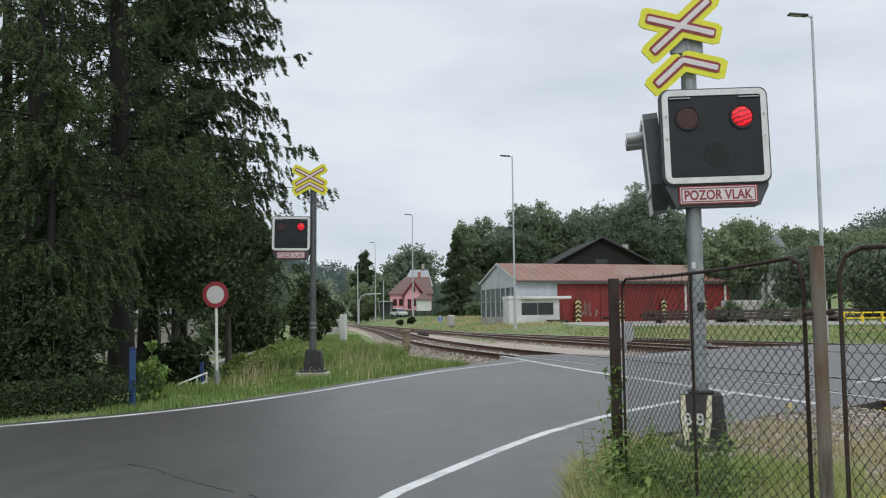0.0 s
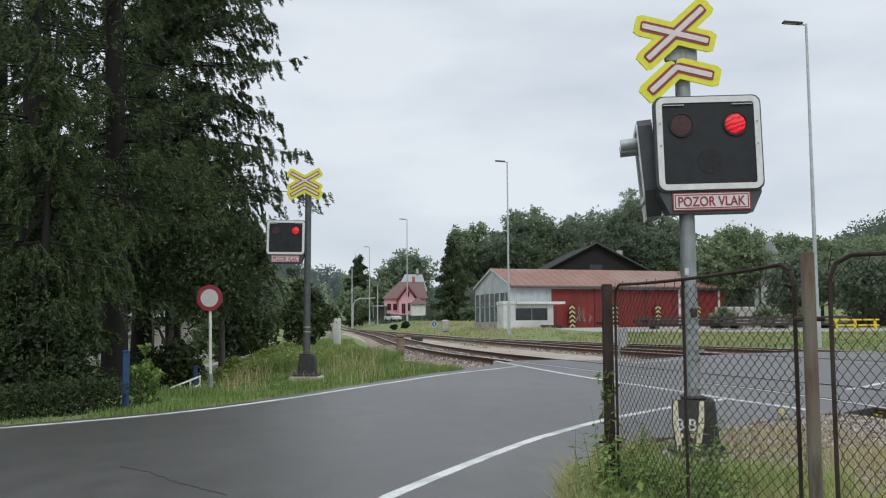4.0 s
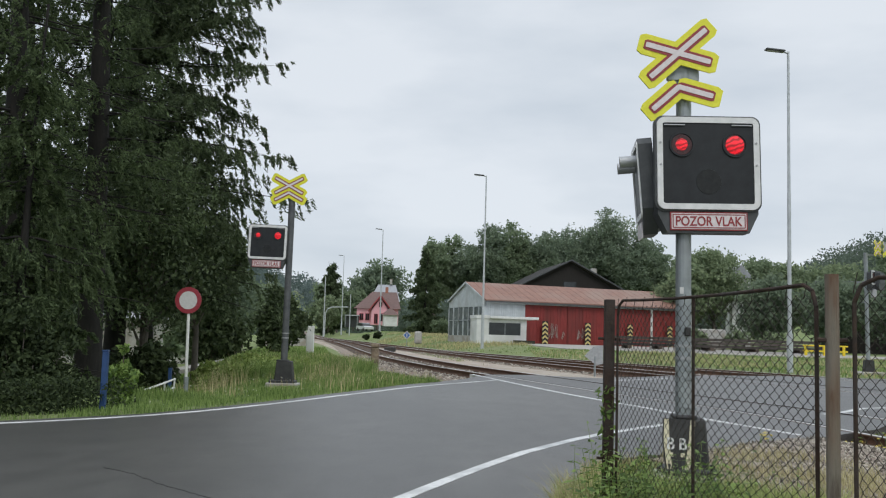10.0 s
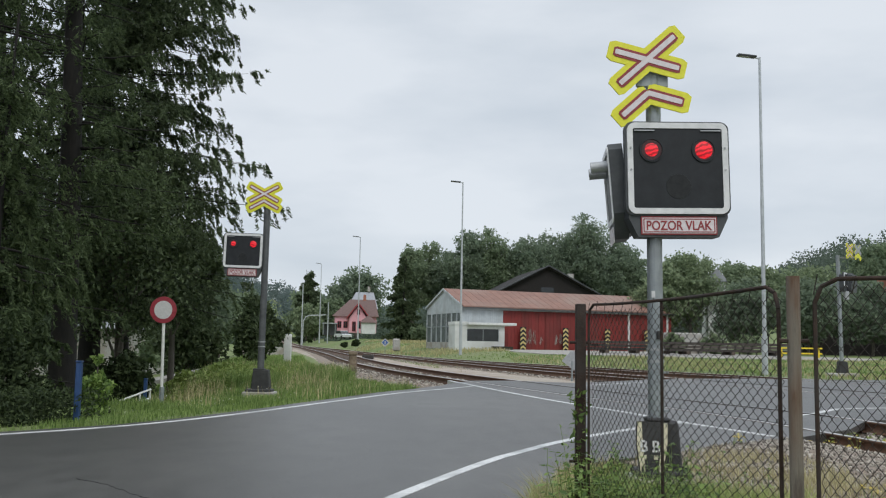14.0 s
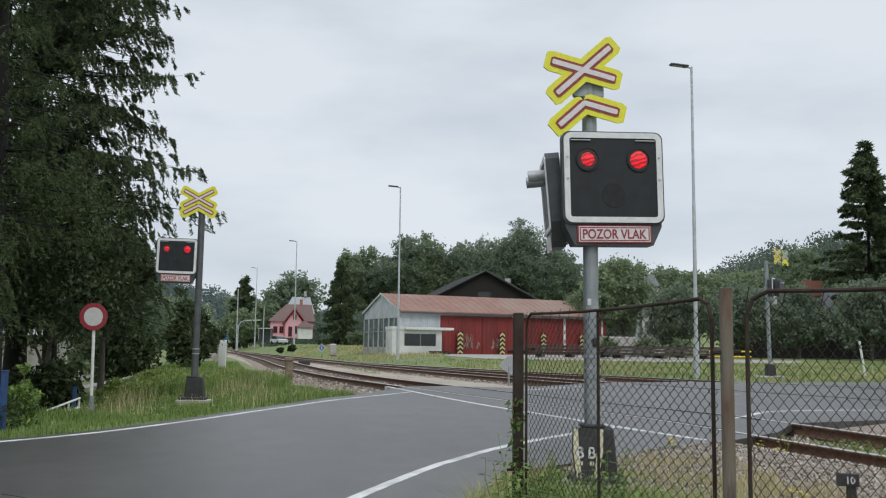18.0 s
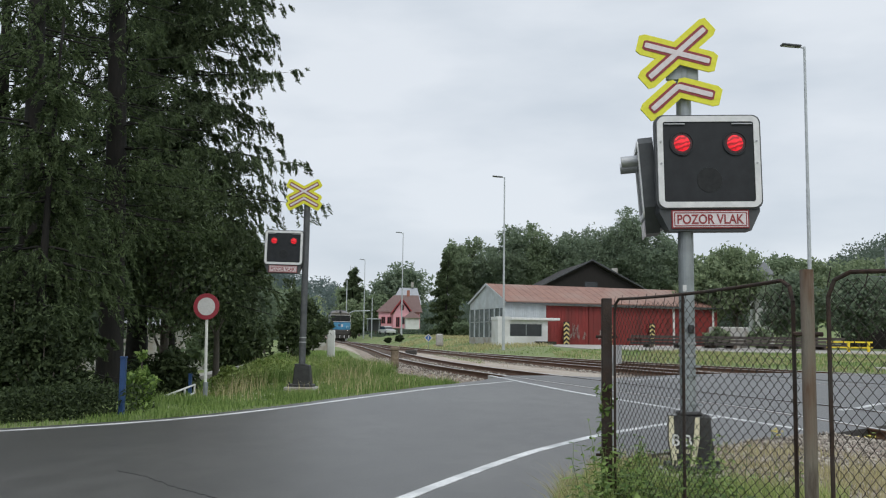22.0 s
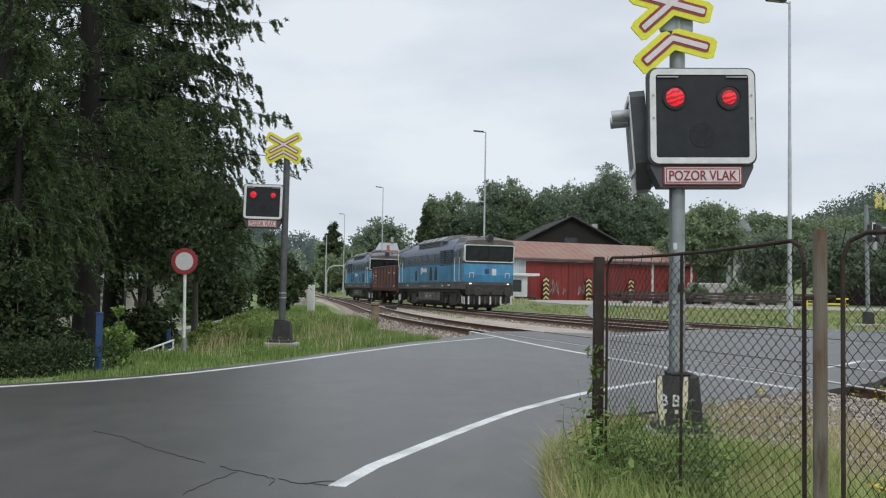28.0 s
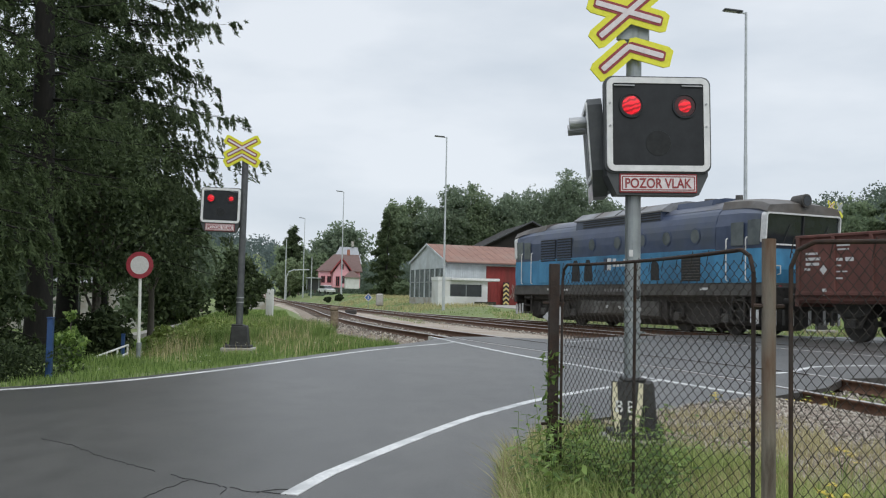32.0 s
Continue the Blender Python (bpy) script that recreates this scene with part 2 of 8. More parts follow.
rib_glow(M["lens_glow"], 0.14, 0.95, 9.0)
M["fence_rust"] = material("rusty_fence_steel", (0.024, 0.016, 0.012), (0.07, 0.04, 0.027), 25, 0.85, 0.3, metal=0.2, big=4, blotch=(0.06, 0.05, 0.045))
M["post_rust"] = material("flaking_grey_brown_post", (0.085, 0.066, 0.05), (0.34, 0.31, 0.255), 14, 0.8, 0.45, big=14, blotch=(0.10, 0.044, 0.02), stretch=(1, 1, 0.2))
M["wire"] = material("rusty_wire", (0.022, 0.018, 0.015), (0.06, 0.047, 0.038), 30, 0.8, metal=0.2)
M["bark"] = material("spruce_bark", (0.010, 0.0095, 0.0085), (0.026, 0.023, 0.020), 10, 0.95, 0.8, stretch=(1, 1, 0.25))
M["bark_grey"] = material("grey_bark", (0.07, 0.06, 0.05), (0.16, 0.14, 0.12), 8, 0.95, 0.7, stretch=(1, 1, 0.25))
M["needles"] = material("dark_needles", (0.048, 0.070, 0.034), (0.125, 0.17, 0.076), 0.6, 0.75, isle=0.55, through_light=0.35, spec=0.2)
M["needles_light"] = material("grey_green_needles", (0.058, 0.082, 0.046), (0.148, 0.192, 0.098), 0.6, 0.75, isle=0.55, through_light=0.35, spec=0.2)
# Lightened and greyed: the haze before far trees is part of this colour.
M["leaf_dark"] = material("hazed_dark_leaves", (0.155, 0.205, 0.148), (0.265, 0.325, 0.218), 0.35, 0.75, isle=0.3, through_light=0.5, spec=0.15)
# Leaf colour darkened to stand in for shade under the conifers.
M["leaf_shade"] = material("shade_dark_leaves", (0.022, 0.034, 0.015), (0.056, 0.078, 0.033), 0.5, 0.7, isle=0.6, through_light=0.15, spec=0.15)
M["leaf_deep"] = material("deep_green_leaves", (0.042, 0.062, 0.029), (0.105, 0.142, 0.063), 0.5, 0.65, isle=0.6, through_light=0.3, spec=0.3)
# Lightened likewise, with haze put into the green.
M["leaf_mid"] = material("hazed_green_leaves", (0.16, 0.215, 0.135), (0.28, 0.345, 0.205), 0.3, 0.75, isle=0.35, through_light=0.5, spec=0.15)
M["leaf_pale"] = material("pale_green_leaves", (0.175, 0.23, 0.135), (0.32, 0.385, 0.225), 0.3, 0.7, isle=0.5, through_light=0.45, spec=0.2)
M["leaf_weed"] = material("weed_leaves", (0.098, 0.17, 0.04), (0.26, 0.37, 0.098), 0.8, 0.6, isle=0.7, through_light=0.4)
M["leaf_bright"] = material("bright_hedge_leaves", (0.15, 0.22, 0.045), (0.32, 0.40, 0.12), 0.8, 0.6, isle=0.65, through_light=0.38)
# Far woods: distance haze is mixed into these base colours.
M["forest"] = material("haze_tinted_forest", (0.098, 0.132, 0.104), (0.148, 0.186, 0.144), 0.02, 0.9, isle=0.22, through_light=0.4)
M["forest_far"] = material("haze_tinted_far_forest", (0.135, 0.178, 0.172), (0.165, 0.208, 0.202), 0.01, 0.95, isle=0.08, through_light=0.5)
M["grass"] = material("grass_blades", (0.105, 0.175, 0.040), (0.285, 0.385, 0.12), 0.9, 0.6, isle=0.6, through_light=0.42)
M["grass_dry"] = material("dry_grass_stems", (0.34, 0.30, 0.15), (0.60, 0.54, 0.30), 0.9, 0.7, isle=0.6, through_light=0.3)
M["grass_fresh"] = material("fresh_grass_blades", (0.22, 0.30, 0.08), (0.55, 0.60, 0.25), 0.9, 0.6, isle=0.6, through_light=0.45)
M["clover"] = material("clover_flowers", (0.45, 0.47, 0.33), (0.62, 0.62, 0.5), 3, 0.7, isle=0.6)
M["yellow_flower"] = material("yellow_ragwort_petals", (0.7, 0.55, 0.06), (0.85, 0.7, 0.12), 6, 0.6)
M["blue_paint"] = material("blue_post_paint", (0.014, 0.045, 0.13), (0.028, 0.075, 0.20), 9, 0.5, 0.08)
M["white_rail"] = material("white_painted_tube", (0.6, 0.6, 0.58), (0.78, 0.78, 0.75), 12, 0.5)
M["loco_blue"] = material("light_blue_loco_paint", (0.055, 0.235, 0.43), (0.09, 0.325, 0.55), 3, 0.4, 0.03, big=0.9, blotch=(0.05, 0.17, 0.30), stretch=(1, 1, 0.5))
M["loco_navy"] = material("navy_loco_paint", (0.036, 0.054, 0.105), (0.062, 0.084, 0.148), 2.5, 0.34, 0.03, big=0.8, blotch=(0.06, 0.076, 0.105))
M["loco_grey"] = material("dirty_grey_underframe", (0.06, 0.058, 0.054), (0.135, 0.13, 0.12), 4, 0.75, 0.15, big=1.0, blotch=(0.06, 0.055, 0.05))
M["loco_roof"] = material("sooty_grey_roof", (0.15, 0.158, 0.172), (0.29, 0.298, 0.315), 2, 0.5, 0.08, big=0.7, blotch=(0.13, 0.115, 0.10))
# Paler than the body navy: sky sheen on the rounded roof, as colour.
M["loco_shoulder"] = material("sooty_sheen_navy_roof", (0.07, 0.084, 0.125), (0.125, 0.142, 0.195), 2, 0.38, 0.06, big=0.7, blotch=(0.10, 0.10, 0.115))
M["cab_roof"] = material("brown_grey_cab_roof", (0.085, 0.08, 0.076), (0.165, 0.155, 0.148), 2.5, 0.55, 0.08, big=0.8, blotch=(0.10, 0.082, 0.066))
M["bogie"] = material("oily_bogie_steel", (0.024, 0.022, 0.020), (0.065, 0.06, 0.054), 7, 0.75, 0.2)
M["glass_dark"] = material("dark_window_glass", (0.012, 0.015, 0.017), (0.03, 0.035, 0.04), 1.5, 0.08, spec=0.6)
M["vent"] = material("black_vent", (0.01, 0.011, 0.012), (0.025, 0.026, 0.028), 10, 0.6)
M["wagon"] = material("oxide_red_wagon_paint", (0.105, 0.04, 0.033), (0.18, 0.072, 0.058), 3, 0.75, 0.12, big=0.8, blotch=(0.10, 0.052, 0.042), stretch=(1, 1, 0.4))
M["white_mark"] = material("white_stencil", (0.55, 0.55, 0.55), (0.72, 0.72, 0.72), 9, 0.6)
M["headlight"] = material("lit_headlamp", (0.8, 0.8, 0.75), (0.9, 0.9, 0.85), 5, 0.3, glow=(1.0, 0.96, 0.88, 3.0))
M["red_door"] = material("red_painted_doors", (0.19, 0.022, 0.020), (0.27, 0.036, 0.032), 4, 0.6, 0.1, big=0.5, blotch=(0.16, 0.028, 0.024), stretch=(3, 1, 0.5))
M["tin_roof"] = material("brown_red_tin_roof", (0.20, 0.105, 0.08), (0.30, 0.165, 0.125), 1.5, 0.7, 0.05, big=0.3, blotch=(0.27, 0.18, 0.145))
M["corrugated"] = material("pale_corrugated_sheet", (0.40, 0.44, 0.46), (0.55, 0.59, 0.61), 2, 0.55, 0.05, big=0.6, blotch=(0.38, 0.40, 0.41))
M["white_wall"] = material("white_render", (0.62, 0.63, 0.62), (0.76, 0.77, 0.76), 5, 0.85, 0.08, big=0.6, blotch=(0.55, 0.55, 0.53))
M["pink_wall"] = material("pink_render", (0.72, 0.36, 0.41), (0.82, 0.44, 0.49), 3, 0.85, 0.06)
M["brown_roof"] = material("brown_roof_tiles", (0.125, 0.08, 0.073), (0.20, 0.13, 0.118), 5, 0.8, 0.25)
M["grey_roof"] = material("pale_grey_roof", (0.27, 0.28, 0.30), (0.36, 0.375, 0.40), 3, 0.7)
M["dark_timber"] = material("black_brown_timber", (0.008, 0.007, 0.007), (0.022, 0.018, 0.016), 3, 0.85, 0.2, stretch=(6, 6, 0.6))
M["chev_yellow"] = material("chevron_yellow", (0.55, 0.42, 0.16), (0.68, 0.54, 0.24), 9, 0.6)
M["steel_stack"] = material("stacked_rusty_steel", (0.035, 0.03, 0.028), (0.09, 0.075, 0.065), 6, 0.8, 0.2, rand=0.5)
M["yellow_paint"] = material("yellow_machine_paint", (0.68, 0.50, 0.02), (0.82, 0.64, 0.04), 5, 0.5)
M["soil"] = material("dark_soil", (0.018, 0.018, 0.014), (0.05, 0.05, 0.035), 6, 0.95, 0.7)
M["car_white"] = material("white_car_paint", (0.6, 0.61, 0.62), (0.72, 0.73, 0.74), 2, 0.25, coat=0.5)
M["rubber"] = material("black_rubber", (0.012, 0.012, 0.012), (0.03, 0.03, 0.03), 10, 0.8)
M["brick"] = material("orange_brick", (0.30, 0.12, 0.08), (0.42, 0.19, 0.13), 9, 0.85, 0.2)
M["diamond_blue"] = material("sign_blue", (0.03, 0.10, 0.34), (0.05, 0.15, 0.42), 10, 0.4)
M["wood_post"] = material("weathered_stone_post", (0.16, 0.12, 0.085), (0.34, 0.27, 0.2), 10, 0.9, 0.4, big=4, blotch=(0.12, 0.09, 0.07))


# ---- mesh helpers ----
def thing(name, label, category, m=None, group="", kind=""):
    ob = tagged(new(name), label, category, group, kind)
    if m is not None:
        ob.matrix_world = m
    return ob


def mesh_of(name, bm, mat, smooth=False):
    me = bpy.data.meshes.new(name)
    bmesh.ops.recalc_face_normals(bm, faces=bm.faces)
    bm.to_mesh(me)
    bm.free()
    me.materials.append(mat)
    if smooth:
        me.polygons.foreach_set("use_smooth", [True] * len(me.polygons))
    return me


def part(name, bm, mat, parent=None, label="", smooth=False, m=None):
    ob = new(name, mesh_of(name, bm, mat, smooth))
    ob.parent = parent
    if m is not None:
        ob.matrix_local = m
    if label:
        tagged(ob, label)
    return ob


def soup(name, verts, faces, mat, parent=None, smooth=False):
    """An object from numpy arrays: n x 3 places, m x k corner indices."""
    me = bpy.data.meshes.new(name)
    k = faces.shape[1]
    me.vertices.add(len(verts))
    me.vertices.foreach_set("co", np.ascontiguousarray(verts, dtype=np.float32).ravel())
    me.loops.add(faces.size)
    me.loops.foreach_set("vertex_index", np.ascontiguousarray(faces, dtype=np.int32).ravel())
    me.polygons.add(len(faces))
    me.polygons.foreach_set("loop_start", np.arange(0, faces.size, k, dtype=np.int32))
    me.polygons.foreach_set("loop_total", np.full(len(faces), k, dtype=np.int32))
    if smooth:
        me.polygons.foreach_set("use_smooth", [True] * len(faces))
    me.update(calc_edges=True)
    me.validate()
    me.materials.append(mat)
    ob = new(name, me)
    ob.parent = parent
    return ob


def box(bm, c, s, m=None, bevel=0.0, seg=1):
    g = bmesh.ops.create_cube(bm, size=1.0, matrix=(m or Matrix()) @ Matrix.Translation(c) @ Matrix.Diagonal((*s, 1)))
    if bevel:
        es = list({e for v in g["verts"] for e in v.link_edges})
        bmesh.ops.bevel(bm, geom=es, offset=bevel, segments=seg, affect="EDGES")
    return bm


def cyl(bm, p0, p1, r0, r1=None, n=12):
    p0, p1 = Vector(p0), Vector(p1)
    d = p1 - p0
    m = Matrix.Translation((p0 + p1) / 2) @ d.to_track_quat("Z", "Y").to_matrix().to_4x4()
    bmesh.ops.create_cone(bm, cap_ends=True, segments=n, radius1=r0, radius2=r0 if r1 is None else r1, depth=d.length, matrix=m)
    return bm


def tube(bm, pts, r, n=6):
    for a, b in zip(pts, pts[1:]):
        cyl(bm, a, b, r, r, n)
    return bm


def prism(bm, pts, y0, y1, m=None):
    """A polygon in the x, z plane, drawn out from y0 to y1."""
    m = m or Matrix()
    a = [bm.verts.new(m @ Vector((x, y0, z))) for x, z in pts]
    b = [bm.verts.new(m @ Vector((x, y1, z))) for x, z in pts]
    bm.faces.new(a)
    bm.faces.new(b[::-1])
    for i in range(len(pts)):
        j = (i + 1) % len(pts)
        bm.faces.new((a[j], a[i], b[i], b[j]))
    return bm


def round_rect(w, h, r, n=5, cx=0.0, cz=0.0):
    pts = []
    for sx, sz, a0 in ((1, 1, 0), (-1, 1, 90), (-1, -1, 180), (1, -1, 270)):
        for i in range(n + 1):
            a = radians(a0 + 90 * i / n)
            pts.append((cx + sx * (w / 2 - r) + r * math.cos(a), cz + sz * (h / 2 - r) + r * math.sin(a)))
    return pts


def ring(bm, outer, inner, y0, y1, m=None):
    """A frame between two outlines of equal count, in the x, z plane."""
    m = m or Matrix()
    V = [[bm.verts.new(m @ Vector((x, y, z))) for x, z in o] for y in (y0, y1) for o in (outer, inner)]
    n = len(outer)
    for i in range(n):
        j = (i + 1) % n
        for a, b in ((0, 1), (1, 3), (3, 2), (2, 0)):
            bm.faces.new((V[a][i], V[a][j], V[b][j], V[b][i]))
    return bm


def lettering(name, words, width, height, mat, parent, m, label=""):
    """Raised letters; their face lies in x, z and looks to -y."""
    cu = bpy.data.curves.new(name, "FONT")
    cu.body, cu.extrude, cu.offset, cu.align_x, cu.align_y = words, 0.0015, 0.016, "CENTER", "CENTER"
    tmp = bpy.data.objects.new(name, cu)
    scene.collection.objects.link(tmp)
    bpy.context.view_layer.update()
    me = bpy.data.meshes.new_from_object(tmp.evaluated_get(bpy.context.evaluated_depsgraph_get()))
    bpy.data.objects.remove(tmp)
    co = np.empty(len(me.vertices) * 3)
    me.vertices.foreach_get("co", co)
    co = co.reshape(-1, 3)
    lo, hi = co.min(0), co.max(0)
    out = np.empty_like(co)
    out[:, 0] = (co[:, 0] - (lo[0] + hi[0]) / 2) * width / (hi[0] - lo[0])
    out[:, 2] = (co[:, 1] - (lo[1] + hi[1]) / 2) * height / (hi[1] - lo[1])
    out[:, 1] = -co[:, 2]
    me.vertices.foreach_set("co", out.ravel())
    me.materials.clear()
    me.materials.append(mat)
    me.name = name
    ob = new(name, me)
    ob.parent, ob.matrix_local = parent, m
    if label:
        tagged(ob, label)
    return ob


B = bmesh.new


def smooth_step(a, b, x):
    k = min(1.0, max(0.0, (x - a) / (b - a)))
    return k * k * (3 - 2 * k)


def spline(pts, step=1.0):
    """An even polyline through plan points (Catmull-Rom)."""
    P = [Vector(p).to_2d() for p in pts]
    P = [2 * P[0] - P[1]] + P + [2 * P[-1] - P[-2]]
    fine = []
    for i in range(1, len(P) - 2):
        a, b, c, d = P[i - 1:i + 3]
        n = max(2, int((c - b).length / 0.5))
        for k in range(n):
            t = k / n
            fine.append(0.5 * (2 * b + (c - a) * t + (2 * a - 5 * b + 4 * c - d) * t * t + (3 * b - a - 3 * c + d) * t ** 3))
    fine.append(P[-2])
    arc = np.concatenate([[0], np.cumsum([(q - p).length for p, q in zip(fine, fine[1:])])])
    s = np.arange(0, arc[-1], step)
    return np.stack([np.interp(s, arc, [p.x for p in fine]), np.interp(s, arc, [p.y for p in fine])], 1)


# ---- plan: tracks, road, heights ----
TRAIN_LINE = spline([(-104, 590), (-76, 430), (-48.5, 278.6), (-28.7, 173.3), (-20.0, 128.5), (-10.22, 91.5), (-4.15, 69.5), (0.15, 55.6), (5.49, 41.6), (11.14, 28.1), (17.28, 15.4), (23.5, 3.5), (31, -9), (52, -42), (80, -85)])
MID_LINE = spline([(-4.5, 71), (-3.4, 66.5), (-1.2, 57), (1.6, 44.5), (4.65, 32.5), (8.2, 21.5), (12.3, 11), (17, 1), (28, -18)])
NEAR_LINE = spline([(-18.6, 121), (-14.5, 103), (-10.6, 84), (-7.2, 66), (-4.9, 52), (-2.9, 40.5), (-0.85, 31), (0.9, 24.6), (3.1, 17), (5.1, 11.3), (6.9, 6), (9.4, -1), (14, -13)])
LINES = [TRAIN_LINE, MID_LINE, NEAR_LINE]
RAIL_TOP = 0.12
ROAD = [(-40, -16), (-25, -5.6), (-12, 3.7), (-6.5, 7.9), (-4.55, 9.65), (-4.1, 10.05), (-3.62, 10.5), (-3.24, 11.05), (-2.85, 11.75), (-2.36, 12.8), (-1.82, 14.5), (-1.15, 17.0), (-0.5, 18.7), (0.0, 20.3), (0.3, 21.8), (0.75, 23.3),
        (1.7, 23.8), (3.3, 23.0), (5.4, 25.8), (7.6, 28.0), (9.7, 29.0), (13, 29.3), (17, 30.8), (24, 34.5), (60, 56), (60, 24), (24, 17), (14, 14.6), (7.8, 13.2), (5.6, 12.4), (4.9, 11.3), (3.9, 10.35), (2.95, 9.7), (2.4, 9.1), (1.35, 8.2), (0.85, 7.0), (0.58, 5.6), (0.5, 4.0), (0.62, 2.0), (0.9, -3), (0.9, -20), (-30, -40)]
EDGE_X = [-25, -12, -6.5, -4.5, -3.6, -2.8, -1.9, -1.1, -0.2, 0.6]
EDGE_Y = [-5.6, 3.7, 7.9, 9.6, 10.5, 11.8, 15.3, 17.8, 19.9, 22]


def rail_rise(y):
    """How far the railway lies above or below its height at the crossing."""
    if y < 14:
        return 0.11 * smooth_step(8, 14, y) - 0.11
    return 0.0 if y < 50 else 0.00012 * (y - 50) ** 2 if y < 75 else 0.075 + 0.006 * (y - 75)


def in_road(x, y):
    inside = False
    for (x0, y0), (x1, y1) in zip(ROAD, ROAD[1:] + ROAD[:1]):
        if (y0 > y) != (y1 > y) and x < (x1 - x0) * (y - y0) / (y1 - y0) + x0:
            inside = not inside
    return inside


def to_line(line, x, y):
    d2 = (line[:, 0] - x) ** 2 + (line[:, 1] - y) ** 2
    i = int(d2.argmin())
    j = min(i + 1, len(line) - 1)
    dx, dy = line[j] - line[j - 1]
    side = dx * (y - line[i, 1]) - dy * (x - line[i, 0])
    return math.sqrt(d2[i]), side > 0  # side: to the left of the way of travel, away from the road


def lift(x, y):
    return 0.11 * smooth_step(8, 14, y)


def height(x, y):
    """The lie of the land, without the road and the track beds."""
    z = lift(x, y)
    dn, far_n = to_line(NEAR_LINE, x, y)
    if not far_n or y > 121:
        off = 0.6 * (y - float(np.interp(x, EDGE_X, EDGE_Y)))
        if x < 0.6 and off > 0:
            z -= 0.12 * smooth_step(0.1, 1.6, off)
            z -= 1.3 * smooth_step(2.9, 6.5, min(off, dn - 3.2))
    dt, far_t = to_line(TRAIN_LINE, x, y)
    if far_t:
        rise = 0.4 * smooth_step(36, 62, y) + 0.15 * smooth_step(60, 76, y) + 0.6 * smooth_step(78, 108, y) + 1.4 * smooth_step(108, 150, y)
        z += rise * smooth_step(1.6, 7, dt)
        z += 34 * smooth_step(0.22, 0.48, x / max(y, 60)) * smooth_step(190, 430, math.hypot(x, y)) if x > 0 else 0
    r = math.hypot(x, y)
    z += 70 * smooth_step(560, 1050, r) * smooth_step(-0.05, -0.4, x / max(y, 60)) if y > 0 else 0
    z += 26 * smooth_step(500, 1100, r)
    return z


def ground_height(x, y):
    z = height(x, y)
    for ln in LINES:
        d, _ = to_line(ln, x, y)
        if d < 4:
            k = 1 - smooth_step(1.7, 3.2, d)
            z = z + (RAIL_TOP - 0.26 + rail_rise(y) - z) * k if y > 60 else min(z, z + (RAIL_TOP - 0.26 + rail_rise(y) - z) * k)
    if 22 < y < 106 and not in_road(x, y):
        lo_x = float(np.interp(y, NEAR_LINE[::-1, 1], NEAR_LINE[::-1, 0])) - 2.2
        hi_x = float(np.interp(y, TRAIN_LINE[::-1, 1], TRAIN_LINE[::-1, 0])) + 1.8
        if lo_x < x < hi_x:
            z = min(z, RAIL_TOP - 0.3 + rail_rise(y))
    return z - 0.05 if in_road(x, y) else z


def make_ground():
    def axis(parts):
        return np.unique(np.concatenate([np.arange(*p) for p in parts]).round(3))
    xs = axis([(-1500, -300, 100), (-300, -60, 20), (-60, -14, 3), (-14, 20, 0.7), (20, 60, 3), (60, 300, 20), (300, 1501, 100)])
    ys = axis([(-400, -40, 60), (-40, 0, 5), (0, 45, 0.7), (45, 130, 2.5), (130, 300, 10), (300, 600, 40), (600, 1501, 100)])
    V = np.array([(x, y, ground_height(x, y)) for y in ys for x in xs])
    w, h = len(xs), len(ys)
    i = (np.arange(h - 1)[:, None] * w + np.arange(w - 1)[None]).ravel()
    g = soup("ground", V, np.stack([i, i + 1, i + w + 1, i + w], 1), M["earth"], smooth=True)
    tagged(g, "rough grassy earth falling away from the road", "ground", kind="structure")


def sheet(name, outline, mat, dz, label, category, cell=0.8, parent=None, kind="structure"):
    """A flat-lying surface with that outline, laid on the road's rise, with a thin edge."""
    bm = B()
    top = [bm.verts.new((x, y, lift(x, y) + dz)) for x, y in outline]
    f = bm.faces.new(top)
    if f.normal.z < 0:
        f.normal_flip()
    bmesh.ops.triangulate(bm, faces=[f])
    lo = min(y for _, y in outline)
    for y in np.arange(7, 15, cell):
        if y > lo:
            bmesh.ops.bisect_plane(bm, geom=bm.verts[:] + bm.edges[:] + bm.faces[:], plane_co=(0, y, 0), plane_no=(0, 1, 0))
    for v in bm.verts:
        v.co.z = lift(v.co.x, v.co.y) + dz
    ext = bmesh.ops.extrude_face_region(bm, geom=bm.faces[:])
    for v in ext["geom"]:
        if isinstance(v, bmesh.types.BMVert):
            v.co.z -= min(0.09, abs(dz) + 0.09) if dz < 0.012 else 0.006
    ob = part(name, bm, mat, parent)
    if label:
        tagged(ob, label, category, kind=kind)
    return ob


def ribbon(pts, width):
    """The outline of a band along plan points."""
    P = [Vector(p) for p in pts]
    left, right = [], []
    for i, p in enumerate(P):
        d = (P[min(i + 1, len(P) - 1)] - P[max(i - 1, 0)]).normalized()
        n = Vector((-d.y, d.x)) * width / 2
        left.append(p + n)
        right.append(p - n)
    return [tuple(p) for p in left + right[::-1]]


make_ground()
road = sheet("road", ROAD, M["asphalt"], 0.0, "worn grey asphalt road widening to a level crossing", "road")

